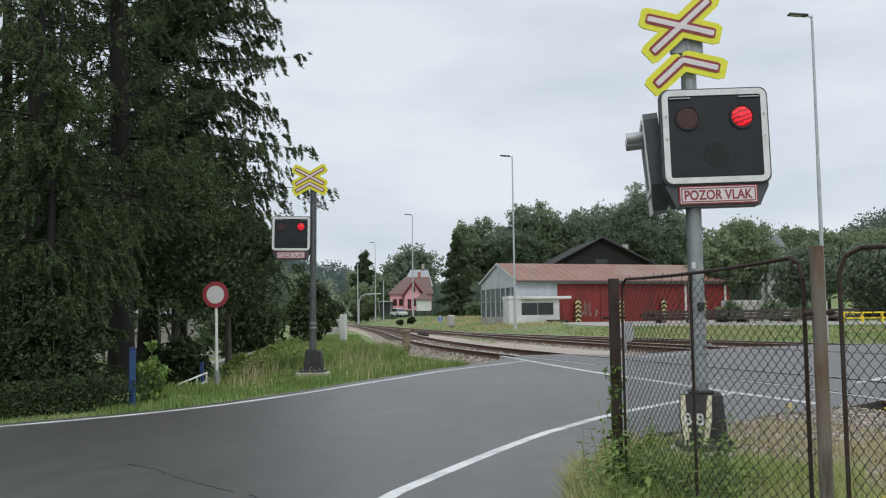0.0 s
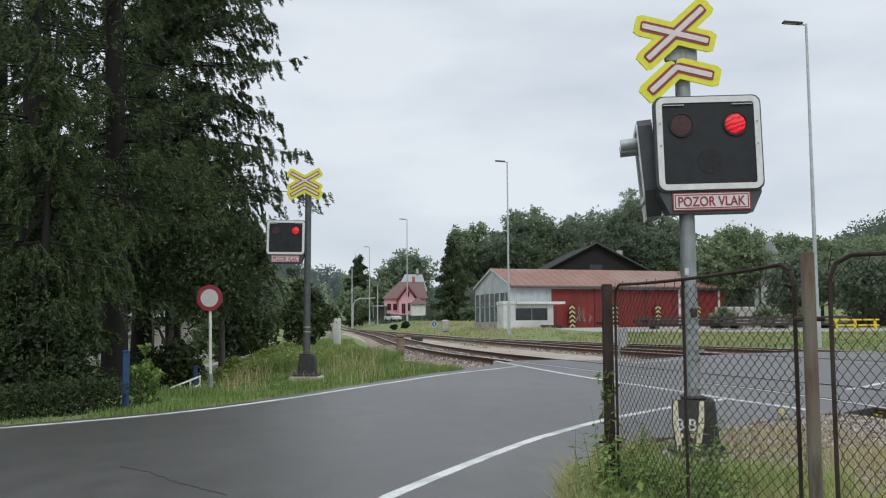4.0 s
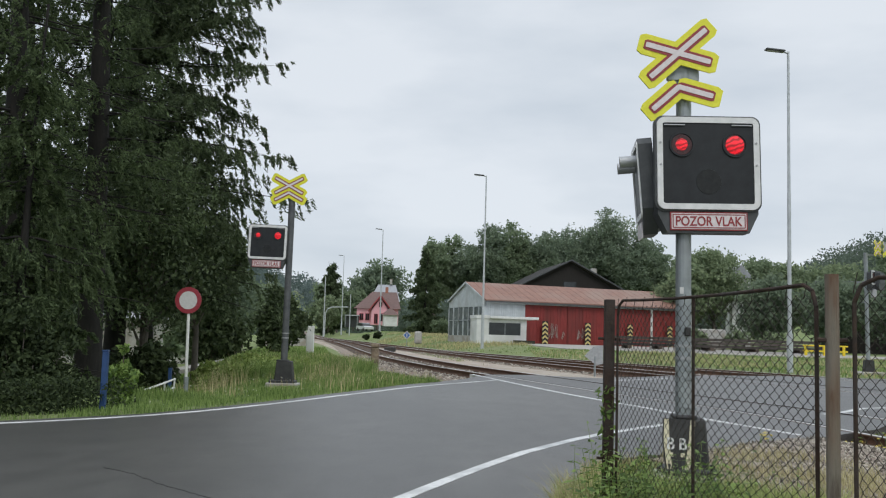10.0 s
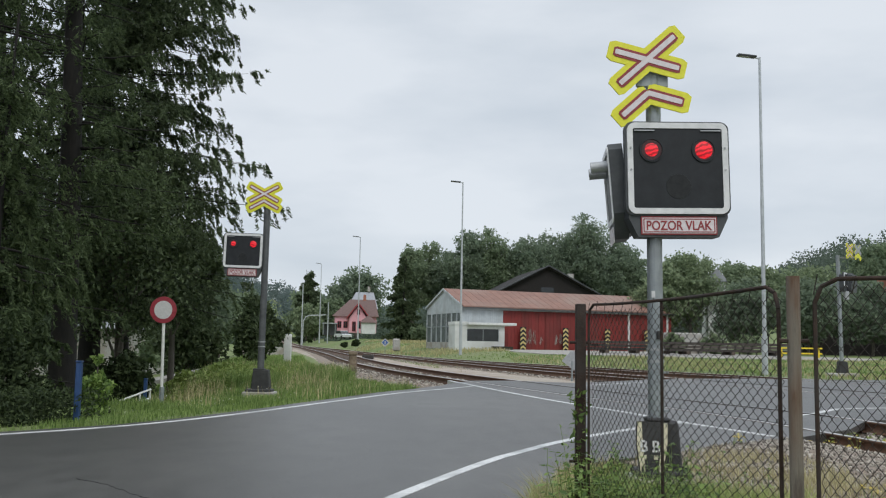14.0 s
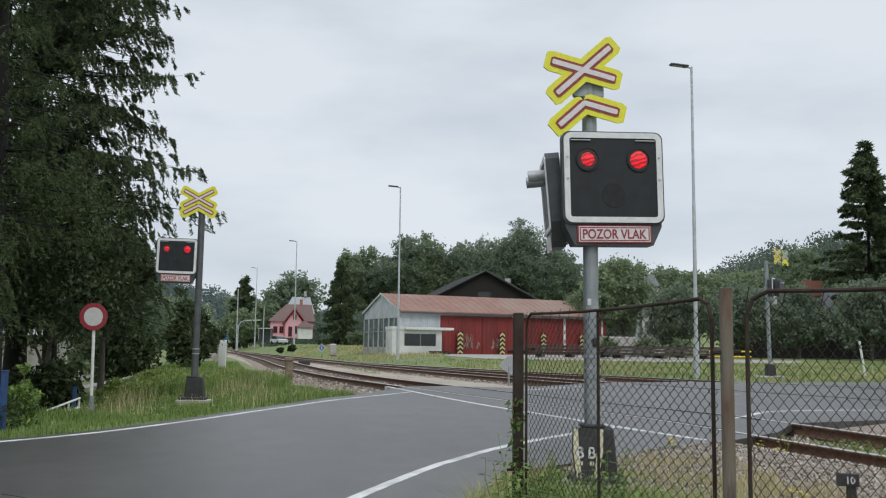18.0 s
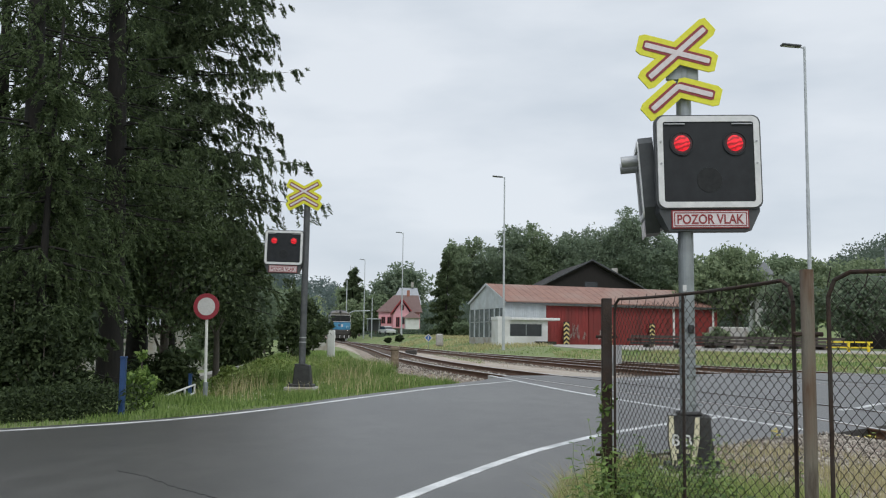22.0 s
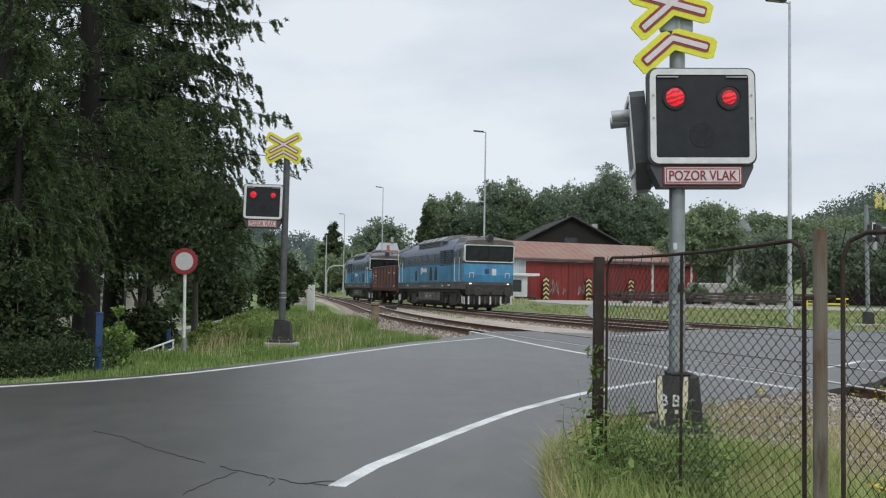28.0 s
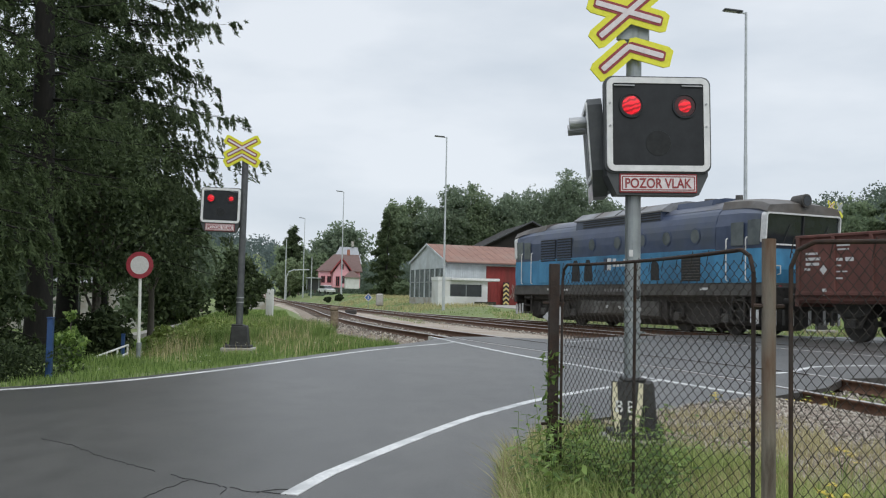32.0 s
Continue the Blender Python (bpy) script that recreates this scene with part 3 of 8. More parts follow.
# road markings
MARKS = {
    "edge_line": [[(-25, -5.9), (-12, 3.45), (-6.5, 7.65), (-4.44, 9.44), (-4.0, 9.83), (-3.52, 10.33), (-3.1, 10.88), (-2.67, 11.6), (-2.15, 12.64), (-1.57, 14.26), (-0.84, 16.62), (0.19, 19.02), (0.66, 20.08)],
                  [(-0.61, 5.02), (-0.49, 5.56), (-0.33, 6.05), (0.01, 7.04), (0.48, 8.3), (0.79, 8.9), (1.30, 9.80), (2.25, 10.97), (3.0, 11.75)],
                  [(3.33, 21.6), (5.2, 24.2)], [(4.9, 12.95), (5.4, 13.45), (7.04, 14.9), (14, 15.6), (24, 18)]],
    "stop_line": [[(0.18, 23.0), (1.24, 17.8), (2.0, 14.6), (2.64, 12.7), (2.96, 11.85), (3.67, 10.45)]],
}
for kind_name, runs in MARKS.items():
    for run in runs:
        fine = spline(run, 0.6)
        fine = [tuple(p) for p in fine] + [run[-1]]
        sheet(kind_name, ribbon(fine, 0.075 if run[0][0] < -20 else 0.095), M["paint_line"], 0.0042 if kind_name == "edge_line" else 0.006, "worn white painted line on the asphalt", "road marking")
CRACKS = [([(-2.59, 6.72), (-2.3, 6.48), (-1.98, 6.1), (-1.66, 5.78), (-1.46, 5.58)], 0.008), ([(-1.36, 5.49), (-1.14, 5.31), (-0.92, 5.14)], 0.011), ([(-0.94, 5.17), (-0.8, 5.08), (-0.66, 5.04), (-0.5, 4.95)], 0.013),
          ([(-1.21, 5.34), (-1.28, 5.1), (-1.31, 4.91), (-1.34, 4.74)], 0.007), ([(-0.98, 5.2), (-0.95, 4.98)], 0.008), ([(-0.78, 5.07), (-0.7, 5.16), (-0.6, 5.14)], 0.008)]
for run, w in CRACKS:
    fine = [tuple(p) for p in spline(run, 0.05)]
    fine = [(x + random.uniform(-0.012, 0.012), y + random.uniform(-0.02, 0.02)) for x, y in fine]
    k = 0
    while k < len(fine) - 3:
        n = random.randint(3, 7)
        sheet("crack", ribbon(fine[k:k + n + 1], w * random.uniform(0.3, 0.6)), M["crack"], 0.0035, "dark jagged crack in the worn asphalt", "crack")
        k += n

# ---- tracks ----
def offset_line(line, d):
    t = np.gradient(line, axis=0)
    t /= np.linalg.norm(t, axis=1)[:, None]
    return line + np.stack([-t[:, 1], t[:, 0]], 1) * d


RISE = np.vectorize(rail_rise)


def sweep(name, line, profile, mat, parent, z=RAIL_TOP):
    """A profile of (across, up) drawn along a plan line."""
    t = np.gradient(line, axis=0)
    t /= np.linalg.norm(t, axis=1)[:, None]
    nrm = np.stack([-t[:, 1], t[:, 0]], 1)
    k, n = len(profile), len(line)
    V = np.zeros((n, k, 3))
    for j, (a, u) in enumerate(profile):
        V[:, j, :2] = line + nrm * a
        V[:, j, 2] = z + u + RISE(line[:, 1])
    i = np.arange(n - 1)[:, None] * k + np.arange(k)[None]
    i2 = np.arange(n - 1)[:, None] * k + (np.arange(k)[None] + 1) % k
    F = np.stack([i, i2, i2 + k, i + k], 2).reshape(-1, 4)
    ob = soup(name, V.reshape(-1, 3), F, mat, parent)
    return ob


RAIL_SIDE = [(-0.075, -0.155), (0.075, -0.155), (0.075, -0.14), (0.018, -0.12), (0.014, -0.045), (0.036, -0.03), (0.036, -0.006), (-0.036, -0.006), (-0.036, -0.03), (-0.014, -0.045), (-0.018, -0.12), (-0.075, -0.14)]
RAIL_CROWN = [(-0.036, -0.006), (0.036, -0.006), (0.030, 0.0), (-0.030, 0.0)]
BED = [(-2.3, -0.42), (-1.6, -0.165), (1.6, -0.165), (2.3, -0.42)]


def make_sleeper_mesh():
    bm = B()
    box(bm, (0, 0, 0), (0.24, 2.5, 0.14), bevel=0.012)
    return mesh_of("sleeper", bm, M["sleeper"])


SLEEPER = make_sleeper_mesh()


def make_track(line, label, stretch, y_lo, y_hi):
    trk = thing("railway_track", label, "railway track", kind="structure")
    keep = line[(line[:, 1] > -60) & (line[:, 1] < 420)]
    sweep("ballast_bed", keep, BED, M["gravel"], trk)
    for side in (-0.7535, 0.7535):
        ln = offset_line(keep, side)
        r = sweep("rail", ln, RAIL_SIDE, M["rust"], trk)
        sweep("running_surface", ln, RAIL_CROWN, M["rail_top"], r)
    s = 0.0
    arc = np.concatenate([[0], np.cumsum(np.linalg.norm(np.diff(line, axis=0), axis=1))])
    while s < arc[-1]:
        x, y = np.interp(s, arc, line[:, 0]), np.interp(s, arc, line[:, 1])
        x2, y2 = np.interp(s + 0.3, arc, line[:, 0]), np.interp(s + 0.3, arc, line[:, 1])
        if y_lo < y < y_hi and not in_road(x, y):
            ob = new("sleeper", SLEEPER)
            ob.parent = trk
            ob.matrix_local = Matrix.Translation((x, y, RAIL_TOP + rail_rise(y) - 0.215 + random.uniform(-0.012, 0.012))) @ Matrix.Rotation(math.atan2(y2 - y, x2 - x) + random.uniform(-0.02, 0.02), 4, "Z")
        s += stretch
    return trk


make_track(TRAIN_LINE, "rusty main railway track on stone ballast, curving over the crossing", 0.64, 16, 112)
make_track(MID_LINE, "rusty side track branching beside the main line", 0.64, 0, 71)
make_track(NEAR_LINE, "rusty single track on wooden sleepers running into the asphalt", 0.64, -4, 100)


def scatter_stones(name, count, place, size, label):
    """Ballast stones: squashed, turned octahedra, joined."""
    base = np.array([(1, 0, 0), (-1, 0, 0), (0, 1, 0), (0, -1, 0), (0, 0, 1), (0, 0, -1)], float)
    tri = np.array([(0, 2, 4), (2, 1, 4), (1, 3, 4), (3, 0, 4), (2, 0, 5), (1, 2, 5), (3, 1, 5), (0, 3, 5)])
    V, Fc = [], []
    for i in range(count):
        x, y, z = place()
        s = size * random.uniform(0.5, 1.3)
        m = np.array(Euler([random.uniform(0, 6.3) for _ in range(3)]).to_matrix())
        V.append((base * np.array([s, s * random.uniform(0.6, 1), s * random.uniform(0.5, 0.8)]) * np.random.uniform(0.75, 1.2, (6, 1))) @ m.T + (x, y, z))
        Fc.append(tri + 6 * i)
    return tagged(soup(name, np.concatenate(V), np.concatenate(Fc), M["stone"]), label, "gravel", kind="stuff")


def on_line(line, lo, hi, half, z):
    idx = [i for i in range(len(line)) if lo < line[i, 1] < hi]

    def place():
        while True:
            i = random.choice(idx)
            x, y = line[i, 0] + random.uniform(-half, half), line[i, 1] + random.uniform(-0.7, 0.7)
            if not in_road(x, y):
                d, _ = to_line(line, x, y)
                return x, y, z + rail_rise(y) - max(0, d - 1.6) * 0.35
    return place


scatter_stones("ballast_stones", 5000, on_line(NEAR_LINE, 18, 48, 2.4, RAIL_TOP - 0.16), 0.045, "loose grey-brown ballast stones between the rails")
scatter_stones("ballast_stones", 3500, on_line(NEAR_LINE, 5, 13, 2.4, RAIL_TOP - 0.16), 0.035, "loose ballast stones by the track beside the fence")
scatter_stones("ballast_stones", 4000, on_line(TRAIN_LINE, 30, 60, 2.6, RAIL_TOP - 0.16), 0.05, "loose ballast stones under the main track")
scatter_stones("ballast_stones", 3000, on_line(MID_LINE, 30, 60, 2.6, RAIL_TOP - 0.16), 0.05, "loose ballast stones under the side track")
sheet("gravel_strip", [(2.3, 8.95), (2.95, 9.62), (3.62, 10.08), (3.85, 9.85), (4.85, 6.8), (6.9, 1), (3.2, 1), (2.4, 4.2), (2.12, 6.4), (1.75, 7.6), (1.6, 8.2)], M["gravel"], 0.006, "grey gravel verge between the grass and the track", "gravel verge")


def gravel_place():
    while True:
        x, y = random.uniform(1.7, 6), random.uniform(4, 10.8)
        if y > 7.7 - (x - 1.9) * 6 and not in_road(x, y) and to_line(NEAR_LINE, x, y)[0] > 1.0:
            return x, y, lift(x, y) + 0.012 - max(0, 1.6 - to_line(NEAR_LINE, x, y)[0]) * 0.2


scatter_stones("gravel_stones", 10500, gravel_place, 0.019, "loose grey gravel stones on the verge")


def ballast_field():
    ys = np.arange(23.5, 104, 1.5)
    near_x = np.interp(ys, NEAR_LINE[::-1, 1], NEAR_LINE[::-1, 0]) - 2.6
    far_x = np.interp(ys, TRAIN_LINE[::-1, 1], TRAIN_LINE[::-1, 0]) + 2.2
    cols = 9
    V = [(a + (b - a) * k / (cols - 1), y, RAIL_TOP + rail_rise(y) - 0.175 - (0.2 if k in (0, cols - 1) else 0) + 0.02 * noise.noise(Vector((k * 3.1, y * 0.7, 0)))) for y, a, b in zip(ys, near_x, far_x) for k in range(cols)]
    i = (np.arange(len(ys) - 1)[:, None] * cols + np.arange(cols - 1)[None]).ravel()
    tagged(soup("ballast_field", np.array(V), np.stack([i, i + 1, i + cols + 1, i + cols], 1), M["gravel_pale"], smooth=True), "pale brown gravel spread between the tracks", "gravel bed", kind="structure")


ballast_field()


def ballast_shoulders():
    """Gravel slopes from the verge and from the road down to the near track's bed."""
    P = NEAR_LINE[(NEAR_LINE[:, 1] > 1) & (NEAR_LINE[:, 1] < 13.4)]
    T = np.gradient(P, axis=0)
    N = np.stack([-T[:, 1], T[:, 0]], 1) / np.linalg.norm(T, axis=1)[:, None]
    if N[0, 0] < 0:
        N = -N
    for prof in ([(-2.4, -0.03), (-1.95, 0.014), (-1.55, -0.02), (-1.25, -0.07), (-0.98, -0.15), (-0.9, -0.2)], [(0.9, -0.2), (0.98, -0.15), (1.3, -0.09), (1.8, -0.03), (2.6, 0.012), (4.2, 0.012), (4.8, -0.06)]):
        V = []
        for p, n in zip(P, N):
            for off, z in prof:
                x, y = p[0] + n[0] * off, p[1] + n[1] * off
                V.append((x, y, lift(x, y) + z + 0.012 * noise.noise(Vector((x * 4, y * 4, 0))) - (0.1 if in_road(x, y) else 0)))
        c = len(prof)
        i = (np.arange(len(P) - 1)[:, None] * c + np.arange(c - 1)[None]).ravel()
        tagged(soup("ballast_shoulder", np.array(V), np.stack([i, i + 1, i + c + 1, i + c], 1), M["gravel"], smooth=True), "brown gravel sloping down to the rails", "gravel bed", kind="structure")


ballast_shoulders()
sheet("dirt_edge", [(0.52, 4.9), (0.34, 4.6), (0.30, 4.35), (0.16, 4.1), (0.22, 3.9), (0.05, 3.7), (0.12, 3.4), (0.0, 3.1), (0.1, 2.6), (0.55, 2.6), (0.49, 4.0)], M["gravel"], 0.003, "gritty dirt at the edge of the asphalt", "dirt")


# flangeways: dark slots beside each rail in the asphalt
for ln in LINES:
    for off in (-0.7535 + 0.056, 0.7535 - 0.056):
        o = offset_line(ln, off)
        run = [tuple(p) for p in o if in_road(*p) and -2 < p[1] < 40]
        if len(run) > 3:
            sheet("rail_slot", ribbon(run, 0.032), M["crack"], 0.0135, "dark slot beside a rail in the asphalt", "rail slot")


# ---- crossing signals ----
def hexagon_arm(bm, length, width, ang, cx, cz, y0, y1, m=None):
    c, s = math.cos(ang), math.sin(ang)
    h, t = length / 2, width / 2
    pts = [(-h, -t * 0.75), (-h + t * 0.5, -t), (h - t * 0.5, -t), (h, -t * 0.75), (h, t * 0.75), (h - t * 0.5, t), (-h + t * 0.5, t), (-h, t * 0.75)]
    prism(bm, [(cx + x * c - z * s, cz + x * s + z * c) for x, z in pts], y0, y1, m)


def cross_sign(parent, m, size, half_angle=0.5, faded=True, slip=0.0, gap=0.27, bent=0.0, uneven=0.0, band=0.082):
    """A double saltire: yellow ground, red rims, pale bars; front to -y."""
    legs = [(half_angle, 0.0, 0.0, 1.0 + uneven), (bent - half_angle, 0.0, 0.0, 1.0 - uneven)]
    low = -gap * size / 0.62
    layers = (("yellow_ground", M["sign_yellow"], 1.0, 0.168, 0.0), ("red_band", M["sign_dull_red"] if faded else M["sign_red"], 0.86, band, -0.004), ("pale_bar", M["sign_pink"], 0.82, band * 0.49, -0.0075))
    board = None
    for name, mat, ln, wd, y in layers:
        bm = B()
        for k, (a, cx, cz, f) in enumerate(legs):
            hexagon_arm(bm, f * 1.1 * size * ln, wd * size / 0.62, a, cx, cz, y - 0.002 - 0.0004 * k, y + (0.012 if y == 0 else 0.0) + 0.0004 * k)
        for sgn in (1, -1):
            half = 0.57 * size * ln - (1 - ln) * 0.03
            tip = half_angle if sgn > 0 else half_angle - bent
            hexagon_arm(bm, half, wd * size / 0.62, sgn * tip, slip - sgn * half * 0.5 * math.cos(tip) * 0.96, low - half * 0.5 * math.sin(tip) * 0.9, y - 0.002 - 0.0004 * (sgn > 0), y + (0.012 if y == 0 else 0.0) + 0.0004 * (sgn > 0))
        if board is None:
            board = part("warning_cross", bm, mat, parent, "yellow warning cross with red-edged pale bars", m=m)
            bm = B()
            for k, (a, cx, cz, f) in enumerate(legs):
                hexagon_arm(bm, f * 1.09 * size, 0.16 * size / 0.62, a, cx, cz, 0.0125 + 0.0004 * k, 0.016 + 0.0004 * k)
            part("grey_back", bm, M["sign_grey"], board, "grey metal back of the cross")
        else:
            part(name, bm, mat, board)
    return board


GLOWS = []


def signal_head(parent, m, w, h, lens, words=True, lit=True, tilt_words=0.0):
    """Black board with a white rim, two red lamps, a dark one and a lettered plate; front to -y."""
    bm = B()
    prism(bm, round_rect(w + 0.03, h + 0.024, 0.065, cz=0.0), 0.0065, 0.06)
    prism(bm, [(-w * 0.40, -h / 2 - 0.175), (w * 0.40, -h / 2 - 0.175), (w * 0.49, -h / 2 - 0.03), (w * 0.49, -h * 0.2), (-w * 0.49, -h * 0.2), (-w * 0.49, -h / 2 - 0.03)], 0.02, 0.17)
    prism(bm, round_rect(w * 0.8, h * 0.8, 0.05), 0.06, 0.19)
    head = part("signal_head", bm, M["housing"], parent, "dark grey signal housing", m=m)
    bm = B()
    ring(bm, round_rect(w, h, 0.062), round_rect(w - 0.088, h - 0.088, 0.018), -0.012, 0.006)
    part("white_rim", bm, M["white_rim"], head, "white enamelled rim")
    bm = B()
    prism(bm, round_rect(w - 0.08, h - 0.08, 0.02), -0.004, 0.004)
    part("black_board", bm, M["black"], head)
    for x in (-1, 1):
        for z in (0.22, -0.02):
            bm = B()
            cyl(bm, (x * (w / 2 - 0.025), -0.012, z * h), (x * (w / 2 - 0.025), -0.02, z * h), 0.008, n=8)
            part("bolt", bm, M["sign_grey"], head)
    for x in (-1, 1):
        bm = B()
        box(bm, (x * w * 0.33, -0.012, h / 2 - 0.062), (w * 0.2, 0.012, 0.008))
        part("top_strip", bm, M["sign_grey"], head)
    sep, up = w * 0.26, h * 0.20
    for k, x in enumerate((-sep, sep)):
        bm = B()
        cyl(bm, (x, 0, up), (x, -0.010, up), lens * 0.5, lens * 0.48, n=32)
        lamp = part("red_lamp", bm, M["lens_off"], head, "round ribbed red lamp")
        bm = B()
        ring(bm, [(x + (lens / 2 + 0.012) * math.cos(a), up + (lens / 2 + 0.012) * math.sin(a)) for a in np.linspace(0, 6.2832, 33)[:-1]],
             [(x + (lens / 2) * math.cos(a), up + (lens / 2) * math.sin(a)) for a in np.linspace(0, 6.2832, 33)[:-1]], -0.016, 0.0)
        part("lamp_ring", bm, M["black"], lamp)
        if lit:
            bm = B()
            prof = [(lens * 0.475, 0.0), (lens * 0.40, -0.008), (lens * 0.28, -0.014), (lens * 0.14, -0.017)]
            rows = [[bm.verts.new((r * math.cos(a), y, r * math.sin(a))) for a in np.linspace(0, 6.2832, 29)[:-1]] for r, y in prof]
            for p, q in zip(rows, rows[1:]):
                for i in range(28):
                    bm.faces.new((p[i], p[(i + 1) % 28], q[(i + 1) % 28], q[i]))
            bm.faces.new(rows[-1])
            g = part("lamp_light", bm, M["lens_glow"], lamp, "glowing red light in the lamp", smooth=True)
            GLOWS.append((g, x, up, k))
    bm = B()
    cyl(bm, (0, 0, -h * 0.2), (0, -0.0065, -h * 0.2), lens * 0.6, lens * 0.58, n=28)
    part("dark_lamp", bm, M["lens_dark"], head, "unlit dark lamp")
    if words:
        pw, ph = w * 0.755, 0.142
        mm = Matrix.Translation((0, 0.012, -h / 2 - 0.088)) @ Matrix.Rotation(tilt_words, 4, "Y")
        bm = B()
        box(bm, (0, 0, 0), (pw, 0.008, ph), bevel=0.002)
        plate = part("word_plate", bm, M["sign_dull_red"], head, "white plate lettered in red", m=mm)
        bm = B()
        box(bm, (0, -0.005, 0), (pw - 0.022, 0.004, ph - 0.022))
        part("plate_field", bm, M["sign_pink"], plate)
        bm = B()
        ring(bm, round_rect(pw - 0.036, ph - 0.036, 0.004, 1), round_rect(pw - 0.05, ph - 0.05, 0.003, 1), -0.0095, -0.006)
        part("plate_border", bm, M["sign_dull_red"], plate)
        lettering("inscription", "POZOR VLAK", pw - 0.085, ph - 0.068, M["sign_dull_red"], plate, pose(0, -0.009, 0))
    return head


def pole_with_foot(sig, top, r, box_w=0.36, box_h=0.42, lean=0.0, paint="galv", base=0.0):
    bm = B()
    cyl(bm, (base, 0, 0.02), (base + lean, 0, top), r, r * 0.96, 18)
    pole = part("pole", bm, M[paint], sig, "grey galvanised steel pole" if paint == "galv" else "dark weathered steel pole", smooth=False)
    for z in (0.88, 0.97):
        bm = B()
        cyl(bm, (base + lean * z / top, 0, z), (base + lean * z / top, 0, z + 0.022), r + 0.006, n=18)
        part("clamp", bm, M["sign_grey"], pole)
    bm = B()
    box(bm, (0.02, 0.02, 0.03 + box_h / 2), (box_w * 0.84, 0.24, box_h), bevel=0.02)
    for v in bm.verts:
        if v.co.z > 0.2:
            v.co.x *= 0.78
    box(bm, (-0.02, 0.0, box_h + 0.035), (box_w * 0.5, 0.2, 0.03), bevel=0.01)
    foot = part("foot_box", bm, M["black_box"], sig, "black cable box at the foot")
    bm = B()
    box(bm, (0, 0, 0.05), (box_w * 1.12, 0.36, 0.06), bevel=0.012)
    for x in (-1, 1):
        cyl(bm, (x * box_w * 0.48, -0.14, 0.06), (x * box_w * 0.48, -0.14, 0.12), 0.018, n=6)
    part("foot_plate", bm, M["black_box"], foot)
    bm = B()
    box(bm, (0, 0, -0.03), (box_w * 1.35 if box_w < 0.45 else box_w * 1.05, 0.5, 0.12), bevel=0.015)
    part("plinth", bm, M["concrete"], sig, "pale concrete plinth")
    return pole, foot


near_signal = thing("crossing_signal", "level crossing signal with flashing red lamps behind a wire fence", "crossing signal", pose(1.655, 7.15, 0.0, 0, 0, 0), "crossing signals")
pole, foot = pole_with_foot(near_signal, 3.22, 0.060, box_w=0.33, lean=-0.012, base=-0.022)
HEAD_M = pose(0.129, -0.115, 2.368, 0, -1.2, 3.0)
signal_head(near_signal, HEAD_M, 0.784, 0.708, 0.165)
for z in (2.62, 2.1):
    bm = B()
    box(bm, (0.05, -0.02, z), (0.2, 0.06, 0.05), bevel=0.008)
    part("bracket", bm, M["housing"], near_signal)
bm = B()
box(bm, (0.10, -0.05, 2.71), (0.12, 0.05, 0.03), bevel=0.008)
part("cable_gland", bm, M["black_box"], near_signal)
cross_sign(near_signal, pose(-0.101, -0.10, 3.224, 0, -14.6, 4.0), 0.612, 0.489, slip=-0.06, gap=0.265, uneven=0.06)
bm = B()
box(bm, (-0.05, -0.035, 3.09), (0.25, 0.03, 0.14), bevel=0.01)
part("cross_bracket", bm, M["galv"], near_signal)
# the second head, turned to the side road
side_m = pose(-0.285, 0.36, 2.25, 5, 3, -97)
bm = B()
prism(bm, [(-0.22, -0.40), (0.26, -0.40), (0.36, -0.2), (0.36, 0.30), (0.31, 0.35), (-0.31, 0.35), (-0.36, 0.30), (-0.36, -0.2)], -0.03, 0.08)
prism(bm, [(-0.25, -0.36), (0.25, -0.36), (0.3, 0.2), (-0.3, 0.2)], 0.07, 0.13)
side = part("side_signal_head", bm, M["housing"], near_signal, "second dark signal head seen edge-on", m=side_m)
for x in (-0.2, 0.2):
    bm = B()
    ring(bm, [(x + 0.046 * math.cos(a), 0.19 + 0.046 * math.sin(a)) for a in np.linspace(0, 6.2832, 25)[:-1]], [(x + 0.040 * math.cos(a), 0.19 + 0.040 * math.sin(a)) for a in np.linspace(0, 6.2832, 25)[:-1]], -0.17, 0.0)
    part("visor", bm, M["sign_grey"], side)
bm = B()
ring(bm, round_rect(0.70, 0.6, 0.05, 4, 0, 0.03), round_rect(0.62, 0.52, 0.02, 4, 0, 0.03), -0.042, -0.0305)
part("side_rim", bm, M["white_rim"], side)
bm = B()
box(bm, (0, -0.036, -0.36), (0.5, 0.008, 0.12))
part("side_plate", bm, M["sign_pink"], side)
# lettered front board on the foot box, with cream edges
bm = B()
prism(bm, [(-0.085, 0.0), (0.085, 0.0), (0.115, 0.2), (0.115, 0.37), (-0.115, 0.37), (-0.115, 0.2)], -0.006, 0.03)
board = part("front_board", bm, M["black_box"], foot, "black board with cream edges", m=pose(-0.093, -0.145, 0.075, -4, 2, 0) )
for sx in (-1, 1):
    bm = B()
    q = [(sx * 0.045, 0.005), (sx * 0.083, 0.005), (sx * 0.113, 0.2), (sx * 0.113, 0.365), (sx * 0.08, 0.365), (sx * 0.07, 0.2)]
    prism(bm, q[::sx], -0.010, -0.0065)
    part("cream_edge", bm, M["cream"], board)
for x in (-0.06, 0.03):
    lettering("letter", "B", 0.056, 0.085, M["white_mark"], board, pose(x, -0.012, 0.19))
for x in (-0.055, 0.03):
    bm = B()
    box(bm, (x, -0.009, 0.11), (0.03, 0.006, 0.03))
    part("small_mark", bm, M["cream"], board)
bm = B()
